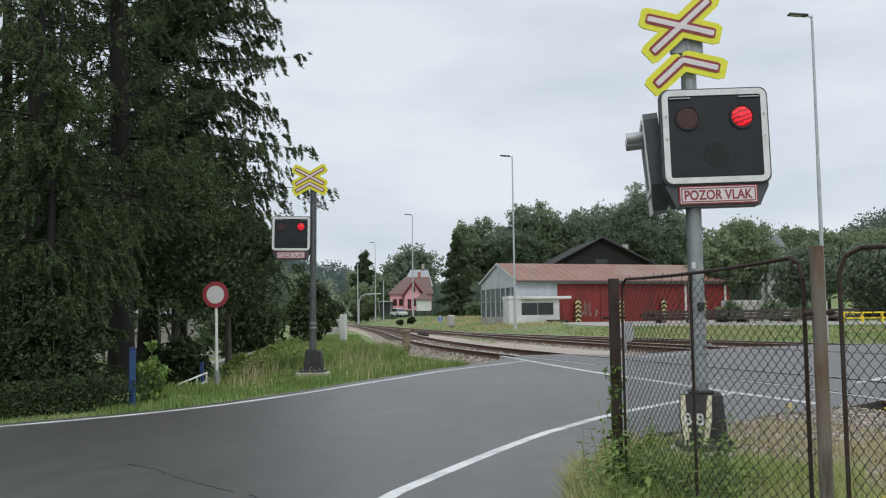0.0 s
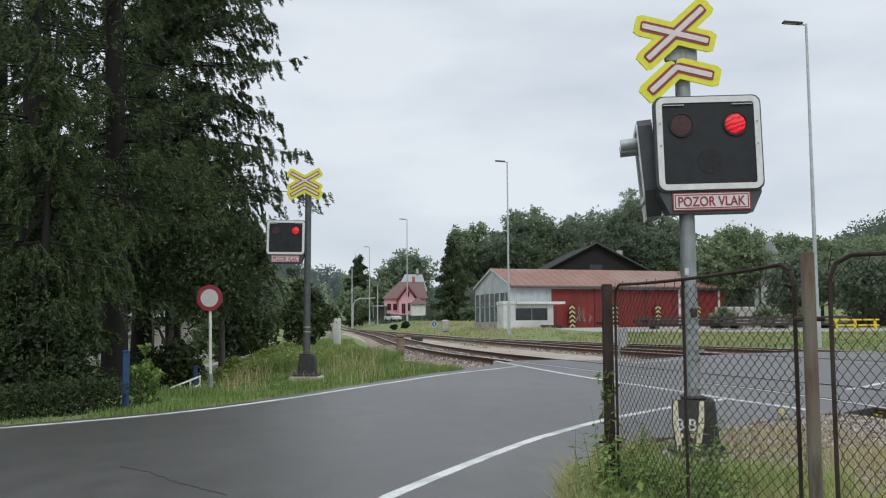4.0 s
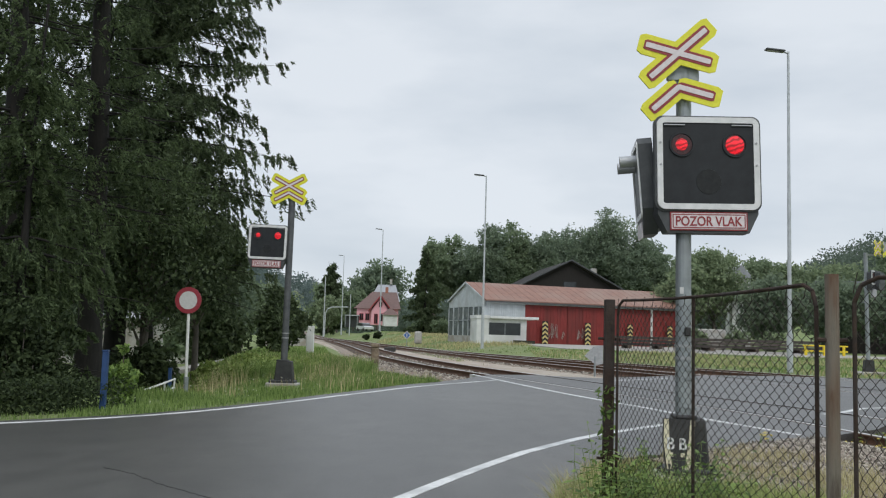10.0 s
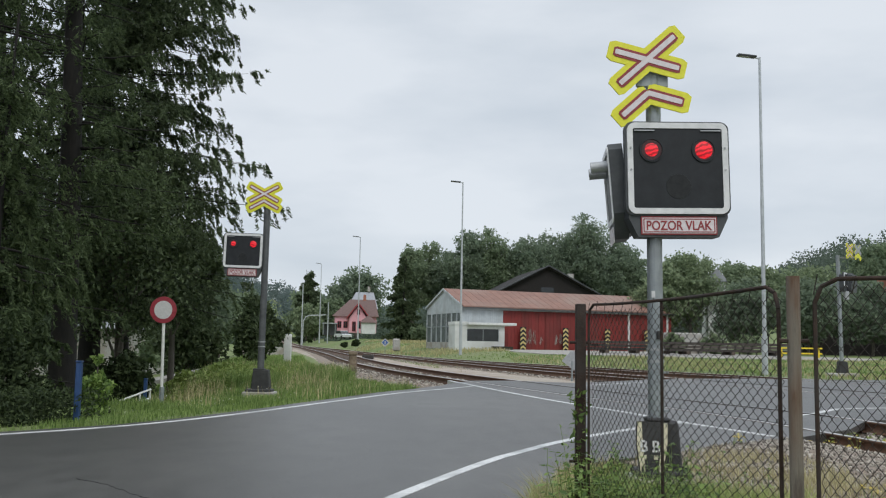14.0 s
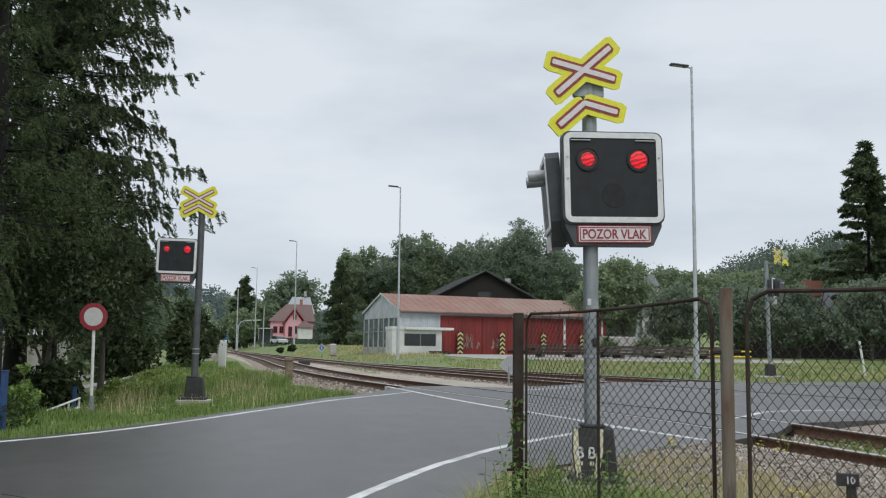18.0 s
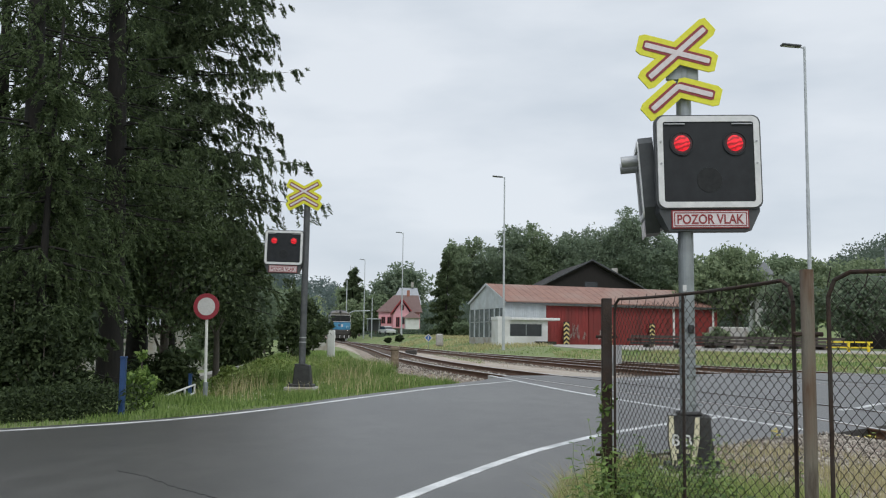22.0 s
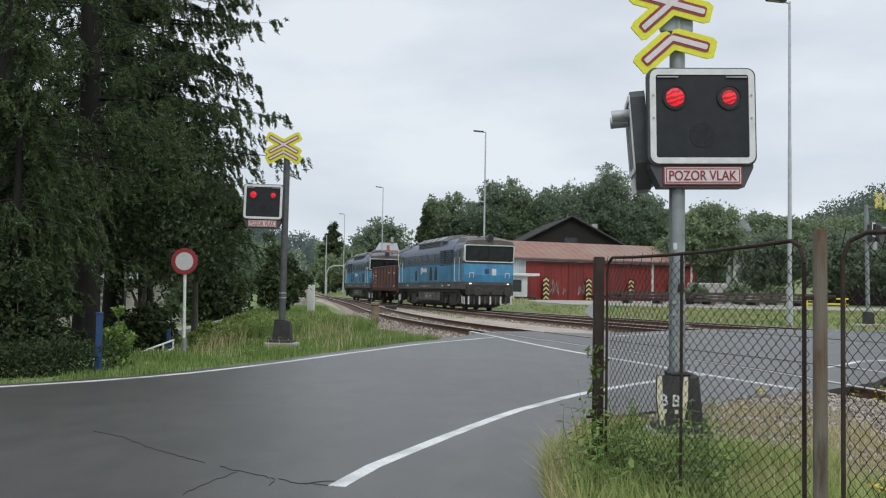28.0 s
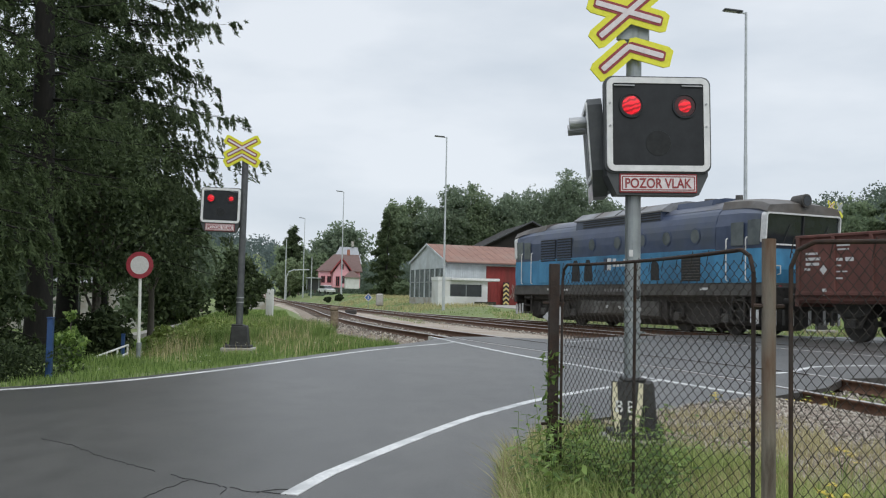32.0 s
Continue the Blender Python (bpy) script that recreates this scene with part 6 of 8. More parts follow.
        for y in (-1.05, 1.05):
            bm = B()
            tube(bm, [(sx * 7.69, y - 0.12, 1.85), (sx * 7.8, y - 0.12, 1.87), (sx * 7.8, y - 0.12, 2.1), (sx * 7.8, y + 0.12, 2.1), (sx * 7.8, y + 0.12, 1.87), (sx * 7.69, y + 0.12, 1.85)], 0.018, 6)
            part("grab_handle", bm, M["white_rail"], lc)
        # buffer beam, plough fingers, steps
        bm = B()
        box(bm, (sx * 7.82, 0, 1.18), (0.22, 2.75, 0.62), bevel=0.03)
        part("buffer_beam", bm, M["bogie"], lc)
        buffer_pair(lc, sx * 7.93, sx)
        bm = B()
        box(bm, (sx * 7.84, 0, 0.66), (0.03, 2.5, 0.42))
        part("pilot_plate", bm, M["bogie"], lc)
        for k in range(9):
            y = -1.24 + k * 0.31
            bm = B()
            box(bm, (sx * (7.9 + 0.1 * (1 - abs(y) / 1.3)), y, 0.58), (0.05, 0.09, 0.44), bevel=0.008)
            part("plough_finger", bm, M["white_mark"] if k % 2 == 0 else M["loco_grey"], lc, "white painted plough finger" if k % 2 == 0 else "")
        for sy in (-1, 1):
            bm = B()
            for z in (0.42, 0.75, 1.08):
                box(bm, (sx * 6.55, sy * 1.36, z), (0.5, 0.2, 0.04))
            for ox in (-0.26, 0.26):
                box(bm, (sx * 6.55 + ox, sy * 1.40, 0.78), (0.04, 0.05, 0.8))
            part("cab_steps", bm, M["bogie"], lc)
            for k in range(3):
                bm = B()
                box(bm, (sx * (7.1 + 0.24 * k), sy * 1.38, 0.62 - 0.03 * k), (0.09, 0.03, 0.42))
                part("white_stripe", bm, M["white_mark"], lc)
            # door, side window, rails
            door = part("cab_door", P([(6.2, 1.70), (6.95, 1.70), (6.95, 2.6), (6.2, 2.6)], *sorted((sy * 1.46, sy * 1.474))), M["loco_blue"], lc)
            # Cab windows: dust, plus light coming through put into the glass colour.
            part("door_window", P([(6.3, 2.72), (6.85, 2.72), (6.85, 3.38), (6.3, 3.38)], *sorted((sy * 1.474, sy * 1.48))), M["dusty_sky_glass"], door)
            part("cab_side_window", P([(7.02, 2.72), (7.5, 2.72), (7.56, 3.42), (7.02, 3.42)], *sorted((sy * 1.44, sy * 1.47))), M["dusty_sky_glass"], lc)
            for x in (6.14, 7.0):
                bm = B()
                tube(bm, [(sx * x, sy * 1.47, 1.65), (sx * x, sy * 1.53, 1.7), (sx * x, sy * 1.53, 2.9), (sx * x, sy * 1.47, 2.95)], 0.02, 6)
                part("handrail", bm, M["white_rail"], lc, "white vertical handrail")
    # body sides
    for sy in (-1, 1):
        for x in (-4.6, -3.1, -1.7, -0.2, 1.5):
            bm = B()
            cyl(bm, (x, sy * 1.44, 3.08), (x, sy * 1.475, 3.08), 0.25, n=26)
            rim = part("porthole_rim", bm, M["loco_navy"], lc)
            bm = B()
            cyl(bm, (x, sy * 1.475, 3.08), (x, sy * 1.482, 3.08), 0.2, n=26)
            # Pale colour paints the sky's reflection in the porthole.
            part("porthole_glass", bm, M["dusty_sky_glass"], rim)
        for x0, x1 in ((2.95, 4.05), (4.2, 5.4)):
            bm = B()
            box(bm, ((x0 + x1) / 2, sy * 1.465, 2.98), (x1 - x0, 0.03, 0.86))
            lv = part("louvre_panel", bm, M["vent"], lc)
            for k in range(8):
                bm = B()
                box(bm, ((x0 + x1) / 2, sy * 1.487, 2.63 + 0.1 * k), (x1 - x0 - 0.08, 0.03, 0.05), pose(0, 0, 0))
                part("louvre_slat", bm, M["loco_navy"], lv)
            bm = B()
            box(bm, ((x0 + x1) / 2, sy * 1.478, 2.12), (x1 - x0, 0.02, 0.82))
            pn = part("lower_grille", bm, M["loco_blue"], lc)
            for k in range(7):
                bm = B()
                box(bm, ((x0 + x1) / 2, sy * 1.492, 1.80 + 0.11 * k), (x1 - x0 - 0.08, 0.022, 0.045))
                part("grille_slat", bm, M["loco_blue"], pn)
        # the two sides differ: where the grille, the dark panels and the mark lie
        panels, mark_x, word_x = (((-2.6, 0.8), (0.95, 1.0), (2.1, 1.0)), -1.45, -1.0) if sy < 0 else (((1.7, 1.0), (2.6, 1.0), (-2.5, 0.8)), 0.4, -0.05)
        if sy > 0:
            bm = B()
            box(bm, (-4.4, sy * 1.474, 2.06), (0.95, 0.02, 0.78))
            gr = part("black_grille", bm, M["vent"], lc)
            for k in range(8):
                bm = B()
                box(bm, (-4.4, sy * 1.49, 1.72 + 0.095 * k), (0.9, 0.02, 0.03))
                part("grille_bar", bm, M["loco_grey"], gr)
        for x, f in panels:
            bm = B()
            prism(bm, [(x - 0.30 * f, 1.72), (x + 0.30 * f, 1.72), (x + 0.28 * f, 2.25), (x + 0.16 * f, 1.72 + 0.83 * f), (x - 0.06 * f, 1.72 + 0.83 * f), (x - 0.25 * f, 2.25)], *sorted((sy * 1.47, sy * 1.487)))
            part("dark_panel", bm, M["vent"], lc)
        bm = B()
        box(bm, (0, sy * 1.47, 2.64), (11.0, 0.03, 0.05))
        part("waist_strip", bm, M["loco_blue"], lc)
        # mark as plain shapes: a two-tone block and a row of bars
        for ox, mat in ((-0.12 * sy, "white_mark"), (0.12 * sy, "loco_navy")):
            bm = B()
            box(bm, (mark_x + ox, sy * 1.48, 2.34), (0.24, 0.018, 0.44))
            part("emblem_half", bm, M[mat], lc)
        for k, (w, h) in enumerate(((0.2, 0.30), (0.16, 0.2), (0.13, 0.2), (0.17, 0.27), (0.17, 0.2))):
            bm = B()
            box(bm, (word_x - sy * 0.225 * k, sy * 1.48, 2.24 + h / 2), (w, 0.018, h))
            part("white_bar", bm, M["white_mark"], lc)
        bm = B()
        box(bm, (3.7 * sy, sy * 1.478, 1.93), (0.55, 0.014, 0.2))
        part("pale_sticker", bm, M["loco_roof"], lc)
        for k in range(12):
            bm = B()
            box(bm, (-1.6 + 0.2 * k, sy * 1.432, 1.38), (0.11, 0.012, 0.11))
            part("pale_bar", bm, M["loco_roof"], lc)
        for x, z, w in ((-5.0, 1.42, 0.4), (4.7, 1.42, 0.4), (3.4, 1.4, 0.3)):
            bm = B()
            box(bm, (x, sy * 1.432, z), (w, 0.012, 0.08))
            part("stencil", bm, M["white_mark"], lc)
    # below
    bm = B()
    hull(bm, both([(1.05, 0.36), (1.3, 0.5), (1.3, 0.998)]), -2.5, 2.5)
    part("fuel_tank", bm, M["loco_grey"], lc)
    for sy in (-1, 1):
        bm = B()
        cyl(bm, (-2.2, sy * 1.1, 0.8), (-1.8, sy * 1.1, 0.8), 0.18, n=14)
        part("air_tank", bm, M["loco_grey"], lc)
        bm = B()
        prism(bm, [(1.05, 0.62), (1.2, 0.62), (1.125, 0.76)], *sorted((sy * 1.3, sy * 1.31)))
        part("white_triangle", bm, M["white_mark"], lc)
    # Gear as solid black hulls; the low one also fills in the shadow.
    bm = B()
    hull(bm, both([(0.62, 0.17), (0.95, 0.3), (0.95, 0.997)]), -7.0, 7.0)
    hull(bm, both([(1.0, 0.26), (1.2, 0.4), (1.24, 1.177)]), -2.85, 2.85)
    for x0, x1 in ((-7.2, -2.9), (2.9, 7.2)):
        hull(bm, both([(1.1, 1.0), (1.22, 1.02), (1.24, 1.178)]), x0, x1)
    part("under_gear", bm, M["bogie"], lc, "black oily gear and filled-in shadow under the frame")
    for sy in (-1, 1):
        for k in range(9):
            bm = B()
            box(bm, (0, sy * 1.473, 1.72 + 0.105 * k), (11.0, 0.016, 0.028))
            part("side_corrugation", bm, M["loco_blue"], lc)
        bm = B()
        box(bm, (0.2, sy * 1.2, 0.72), (2.6, 0.3, 0.5), bevel=0.05)
        tank = part("battery_box", bm, M["tank_grey"], lc, "dusty grey battery box under the frame")
        for x in (-0.5, 0.6):
            bm = B()
            box(bm, (x, sy * 1.36, 0.72), (0.9, 0.03, 0.36), bevel=0.01)
            part("box_door", bm, M["tank_grey"], tank)
        for x, z in ((-0.25, 0.75), (0.55, 0.78)):
            bm = B()
            box(bm, (x, sy * 1.38, z), (0.14, 0.012, 0.1))
            part("pale_label", bm, M["white_mark"], tank)
    for xc in (-4.5, 4.5):
        bogie(lc, xc, 2.4, 0.5)
    for child in lc.children:
        for v in child.data.vertices:
            z = v.co.z
            if z > 2.66:
                v.co.z = 2.66 + (z - 2.66) * 1.075
        for sub in child.children:
            for v in sub.data.vertices:
                if v.co.z > 2.66:
                    v.co.z = 2.66 + (v.co.z - 2.66) * 1.075
    return lc


loco_a = build_loco("blue twin-cab diesel locomotive with white goggle windscreens, running in front")
loco_b = copy_thing(loco_a, pose(0, 0, 0))
tagged(loco_b, "blue twin-cab diesel locomotive following behind the wagon")
for c in loco_b.children:
    if c.name.startswith("cab_roof"):
        c.material_slots[0].link = "OBJECT"
        c.material_slots[0].material = M["cab_roof"]


def build_wagon():
    w = thing("open_wagon", "oxide-red high-sided open goods wagon between two locomotives", "wagon", pose(0, 0, 0))
    bm = B()
    hull(bm, both([(1.3, 1.02), (1.36, 1.1), (1.36, 1.24)]), -4.85, 4.85)
    part("floor_frame", bm, M["wagon"], w)
    for sy in (-1, 1):
        bm = B()
        box(bm, (0, sy * 1.37, 2.13), (9.7, 0.05, 1.76))
        side = part("side_wall", bm, M["wagon"], w, "rusty red wagon side")
        for k in range(9):
            x = -4.8 + k * 9.6 / 8
            bm = B()
            box(bm, (x, sy * 1.42, 2.12), (0.13, 0.08, 1.78), bevel=0.015)
            part("rib", bm, M["wagon"], side)
        bm = B()
        box(bm, (0, sy * 1.39, 3.03), (9.8, 0.12, 0.1), bevel=0.02)
        part("top_rail", bm, M["wagon"], side)
        bm = B()
        box(bm, (0, sy * 1.39, 1.28), (9.8, 0.1, 0.12), bevel=0.02)
        part("bottom_rail", bm, M["wagon"], side)
        for x in (0.0,):
            bm = B()
            ring(bm, round_rect(2.2, 1.34, 0.02, 1, x, 2.1), round_rect(2.06, 1.2, 0.02, 1, x, 2.1), *sorted((sy * 1.395, sy * 1.43)))
            part("side_door_frame", bm, M["wagon"], side)
            bm = B()
            box(bm, (x, sy * 1.43, 2.1), (0.1, 0.03, 1.2))
            part("door_bar", bm, M["wagon"], side)
        # stencilled data as plain bars
        for k, (x, z, wd, h) in enumerate(((-4.35, 2.5, 0.4, 0.07), (-4.3, 2.34, 0.5, 0.09), (-4.32, 2.18, 0.45, 0.09), (-4.5, 2.02, 0.2, 0.07), (-3.3, 2.72, 0.42, 0.05), (-3.3, 2.6, 0.36, 0.05), (-3.42, 2.3, 0.2, 0.09), (-3.1, 2.3, 0.26, 0.12), (-3.45, 2.12, 0.16, 0.05), (-3.35, 1.94, 0.36, 0.04), (-3.45, 1.74, 0.26, 0.05), (2.05, 2.5, 0.22, 0.16), (2.5, 2.5, 0.4, 0.07), (4.2, 2.45, 0.26, 0.12), (4.3, 1.45, 0.36, 0.05))):
            bm = B()
            box(bm, (sy * -x, sy * 1.399, z), (wd, 0.012, h))
            part("stencil_bar", bm, M["white_mark"], side)
        bm = B()
        prism(bm, [(sy * 3.95, 1.85), (sy * 3.95 + 0.12, 2.0), (sy * 3.95, 2.15), (sy * 3.95 - 0.12, 2.0)], *sorted((sy * 1.39, sy * 1.404)))
        part("white_diamond", bm, M["white_mark"], side)
        for x in (-3.9, 4.3):
            bm = B()
            box(bm, (x, sy * 1.42, 1.33), (0.12, 0.03, 0.2))
            part("white_hook", bm, M["white_mark"], side)
    for sx in (-1, 1):
        bm = B()
        box(bm, (sx * 4.85, 0, 2.08), (0.06, 2.72, 1.9))
        end = part("end_wall", bm, M["wagon"], w)
        for y in (-0.9, 0.0, 0.9):
            bm = B()
            box(bm, (sx * 4.91, y, 2.08), (0.08, 0.12, 1.8))
            part("rib", bm, M["wagon"], end)
        bm = B()
        box(bm, (sx * 4.91, 0, 1.1), (0.14, 2.7, 0.36))
        part("buffer_beam", bm, M["wagon"], w)
        buffer_pair(w, sx * 4.98, sx)
    bm = B()
    box(bm, (0, 0, 0.85), (7.2, 0.3, 0.36))
    part("centre_sill", bm, M["bogie"], w)
    bm = B()
    cyl(bm, (-1.0, 0.7, 0.8), (0.4, 0.7, 0.8), 0.2, n=14)
    part("brake_tank", bm, M["bogie"], w)
    for xc in (-3.3, 3.3):
        wheelset(w, xc, 0.48)
        for sy in (-1, 1):
            bm = B()
            prism(bm, [(xc - 0.62, 1.0), (xc - 0.22, 0.36), (xc + 0.22, 0.36), (xc + 0.62, 1.0)], *sorted((sy * 0.98, sy * 1.01)))
            part("axle_guard", bm, M["bogie"], w)
            bm = B()
            box(bm, (xc, sy * 1.06, 0.48), (0.3, 0.16, 0.28), bevel=0.03)
            part("axle_box", bm, M["bogie"], w)
            for k in range(4):
                bm = B()
                box(bm, (xc, sy * 1.06, 0.68 + 0.035 * k), (0.6 + 0.18 * k, 0.09, 0.028))
                part("spring_leaf", bm, M["bogie"], w)
    for child in w.children_recursive:
        for v in child.data.vertices:
            if v.co.z > 1.3:
                v.co.z = 1.3 + (v.co.z - 1.3) * 0.90
    return w


wagon = build_wagon()


# ---- plants ----
rng = np.random.default_rng(7)


def unit(a):
    return a / np.maximum(np.linalg.norm(a, axis=-1, keepdims=True), 1e-9)


def cards(C, U, W):
    """Small four-cornered leaves: centres, half lengths, half widths (pointed at the tip)."""
    V = np.stack([C - U - W * 0.55, C - U * 0.1 + W, C + U, C - U * 0.1 - W], 1).reshape(-1, 3)
    F = np.arange(len(C) * 4).reshape(-1, 4)
    return V, F


def random_dirs(n):
    return unit(rng.normal(size=(n, 3)))


def taper_tube(P, R, n=6):
    """Rings round a list of places with radii; returns verts, quads."""
    P = np.array(P, float)
    T = unit(np.gradient(P, axis=0))
    ref = np.where(np.abs(T[:, 2:3]) > 0.8, np.array([[1.0, 0, 0]]), np.array([[0, 0, 1.0]]))
    A = unit(np.cross(T, ref))
    Bn = np.cross(T, A)
    ang = np.linspace(0, 2 * math.pi, n + 1)[:-1]
    V = P[:, None] + np.array(R)[:, None, None] * (A[:, None] * np.cos(ang)[None, :, None] + Bn[:, None] * np.sin(ang)[None, :, None])
    k = len(P)
    i = np.arange(k - 1)[:, None] * n + np.arange(n)[None]
    j = np.arange(k - 1)[:, None] * n + (np.arange(n)[None] + 1) % n
    return V.reshape(-1, 3), np.stack([i, j, j + n, i + n], 2).reshape(-1, 4)


def join(pieces):
    Vs, Fs, o = [], [], 0
    for V, F in pieces:
        Vs.append(V)
        Fs.append(F + o)
        o += len(V)
    return np.concatenate(Vs), np.concatenate(Fs)


def conifer(x, y, z, H, R, leaves, label, low=0.5, mat="needles", droop=0.5, leaf=(0.13, 0.028), whorls=0.42, reach=1.0, trunk_r=0.24, extra=(), gaps=9.0):
    """A drooping conifer: trunk, limbs and hanging twigs set with needle sprays."""
    tree = thing("conifer_tree", label, "tree", pose(x, y, z), "conifers")
    lean = rng.normal(0, 0.012, 2)
    hs = np.linspace(-0.3, H, 12)
    wood = [taper_tube([(lean[0] * h * h / H * 3, lean[1] * h * h / H * 3, h) for h in hs], [max(0.02, trunk_r * (1 - h / H * 0.96) * (1.25 if h < 0.2 else 1)) for h in hs], 10)]
    branches = []
    h = low
    while h < H - 0.4:
        prof = R * (1 - h / H) ** 0.75 * (0.75 + 0.25 * min(1, h / 2.0))
        for k in range(int(rng.integers(4, 7))):
            branches.append((h + rng.uniform(-0.35, 0.35), rng.uniform(0, 2 * math.pi), prof * rng.uniform(0.45, 1.15) * reach))
        h += whorls * rng.uniform(0.8, 1.2)
    branches += list(extra)
    total = sum(b[2] for b in branches)
    Cs, Us, Ws = [], [], []
    for bh, az, ln in branches:
        d = np.array([math.cos(az), math.sin(az)])
        t = np.linspace(0, 1, 9)
        out = ln * t
        up = droop * ln * (-0.32 * t ** 1.4 + 0.16 * t ** 3) + 0.03 * rng.normal(size=9) * t + ln * t * t * rng.uniform(-0.14, 0.16)
        P = np.stack([d[0] * out, d[1] * out, bh + up], 1)
        wood.append(taper_tube(P[:8], np.linspace(0.024 * (0.4 + ln / R), 0.004, 8), 4))
        high = bh > 13  # the tops are set with fewer, longer sprays
        n = max(12, int(leaves * ln / total * (0.3 if high else 1)))
        s = rng.uniform(0.12, 1.0, n) ** 0.75
        base = np.stack([np.interp(s, t, P[:, i]) for i in range(3)], 1)
        # twigs: sideways sprays that hang
        nt = max(5, int(ln * 9))
        tw_s = np.sort(rng.uniform(0.1, 1, nt))
        side = rng.choice([-1.0, 1.0], nt)
        tw_l = (0.3 + 0.6 * (1 - tw_s)) * (0.45 + 0.4 * min(1.2, ln / R)) * rng.uniform(0.4, 1.5, nt)
        pick = rng.integers(0, nt, n)
        tb = np.stack([np.interp(tw_s, t, P[:, i]) for i in range(3)], 1)
        nrm = np.array([-d[1], d[0], 0])
        td = unit(nrm[None] * side[:, None] * rng.uniform(0.3, 1.0, (nt, 1)) + np.array([d[0], d[1], 0])[None] * 0.55 + np.array([0, 0, -1.0])[None] * rng.uniform(0.25, 1.2, (nt, 1)) * (0.5 + droop))
        k = rng.uniform(0, 1, n)
        C = tb[pick] + td[pick] * (tw_l[pick] * k)[:, None] + np.array([0, 0, -0.38])[None] * (k ** 2 * tw_l[pick])[:, None] + rng.normal(0, 0.018, (n, 3))
        U = unit(td[pick] + rng.normal(0, 0.55, (n, 3))) * (leaf[0] * (1.8 if high else 1) * rng.uniform(0.6, 1.3, n))[:, None]
        W = unit(np.cross(U, random_dirs(n))) * (leaf[1] * (1.8 if high else 1) * rng.uniform(0.7, 1.3, n))[:, None]
        Cs.append(C), Us.append(U), Ws.append(W)
    V, F = join(wood)
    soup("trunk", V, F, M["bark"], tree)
    C, U, W = np.concatenate(Cs), np.concatenate(Us), np.concatenate(Ws)
    # thin places in the crown
    q = C * 2.1 + np.array([x, y, z]) + 0.9 * np.sin(C[:, [1, 2, 0]] * 1.3)
    thin = np.sin(q[:, 0]) * np.sin(q[:, 1] + 1.1) + np.sin(q[:, 2] * 1.15) * np.sin(q[:, 0] * 0.8 + q[:, 1] * 0.6)
    keep = thin < gaps
    V, F = cards(C[keep], U[keep], W[keep])
    soup("crown", V, F, M[mat], tree)
    return tree


def broadleaf(x, y, z, H, R, leaves, label, mat="leaf_mid", low=0.3, leaf=0.22, lobes=14, group="broadleaf trees", name="broadleaf_tree", trunk=True, hang=0.0, squash=1.0):
    """Trunk, limbs and a crown of leaf clumps gathered in uneven lobes."""
    tree = thing(name, label, "tree" if trunk else "shrub", pose(x, y, z), group)
    cz = H * (low + (1 - low) * 0.5)
    hz = H * (1 - low) * 0.5
    centres, radii, wood = [], [], []
    for k in range(lobes):
        u = random_dirs(1)[0] * rng.uniform(0.35, 0.85)
        c = np.array([u[0] * R * 0.8, u[1] * R * 0.8, cz + u[2] * hz * 0.85])
        c[:2] *= 1.05 - 0.35 * max(0, (c[2] - cz) / hz)
        centres.append(c)
        radii.append(min(R, hz) * rng.uniform(0.30, 0.58))
    slim = R < 2.6 and H > 11
    centres.append(np.array([0, 0, H - hz * (0.5 if slim else 0.3)]))
    radii.append(min(R, hz) * (0.62 if slim else 0.3))
    w = np.array(radii) ** 2
    idx = rng.choice(len(radii), leaves, p=w / w.sum())
    cen, rad = np.array(centres)[idx], np.array(radii)[idx]
    # sprays inside each lobe: a few hundred twig ends that carry leaves
    ends = 26
    twig = random_dirs(len(radii) * ends).reshape(len(radii), ends, 3) * rng.uniform(0.55, 1.08, (len(radii), ends, 1))
    pick = rng.integers(0, ends, leaves)
    tp = twig[idx, pick]
    C = cen + (tp + rng.normal(0, 0.17, (leaves, 3))) * rad[:, None] * np.array([1, 1, 0.85 * squash])
    if hang:
        C[:, 2] -= hang * rng.uniform(0, 1, leaves) ** 2
    C[:, 2] = np.maximum(C[:, 2], 0.05)
    sz = leaf * rng.uniform(0.55, 1.35, leaves)
    U = random_dirs(leaves)
    if hang:
        U = unit(U * 0.6 + np.array([0, 0, -1.0]))
    W = unit(np.cross(U, random_dirs(leaves)))
    V, F = cards(C, U * sz[:, None], W * (sz * 0.55)[:, None])
    tr = 0.035 * H * 0.6
    if trunk:
        hs = np.linspace(-0.3, H * 0.8, 7)
        wood.append(taper_tube([(0.05 * math.sin(h), 0.05 * math.cos(h * 0.7), h) for h in hs], [tr * (1 - 0.8 * max(0, h) / H) for h in hs], 8))
    for c, r in zip(centres, radii):
        b = np.array([0, 0, max(0.1, min(c[2] * 0.6, H * 0.7))]) if trunk else np.array([0, 0, 0.0])
        mid = (b + c) / 2 + np.array([0, 0, -0.1 * r])
        wood.append(taper_tube([b, mid, c], [tr * 0.35, tr * 0.22, 0.01], 4))
    Vw, Fw = join(wood)
    soup("trunk" if trunk else "stems", Vw, Fw, M["bark_grey"], tree)
    soup("crown", V, F, M[mat], tree)
    return tree


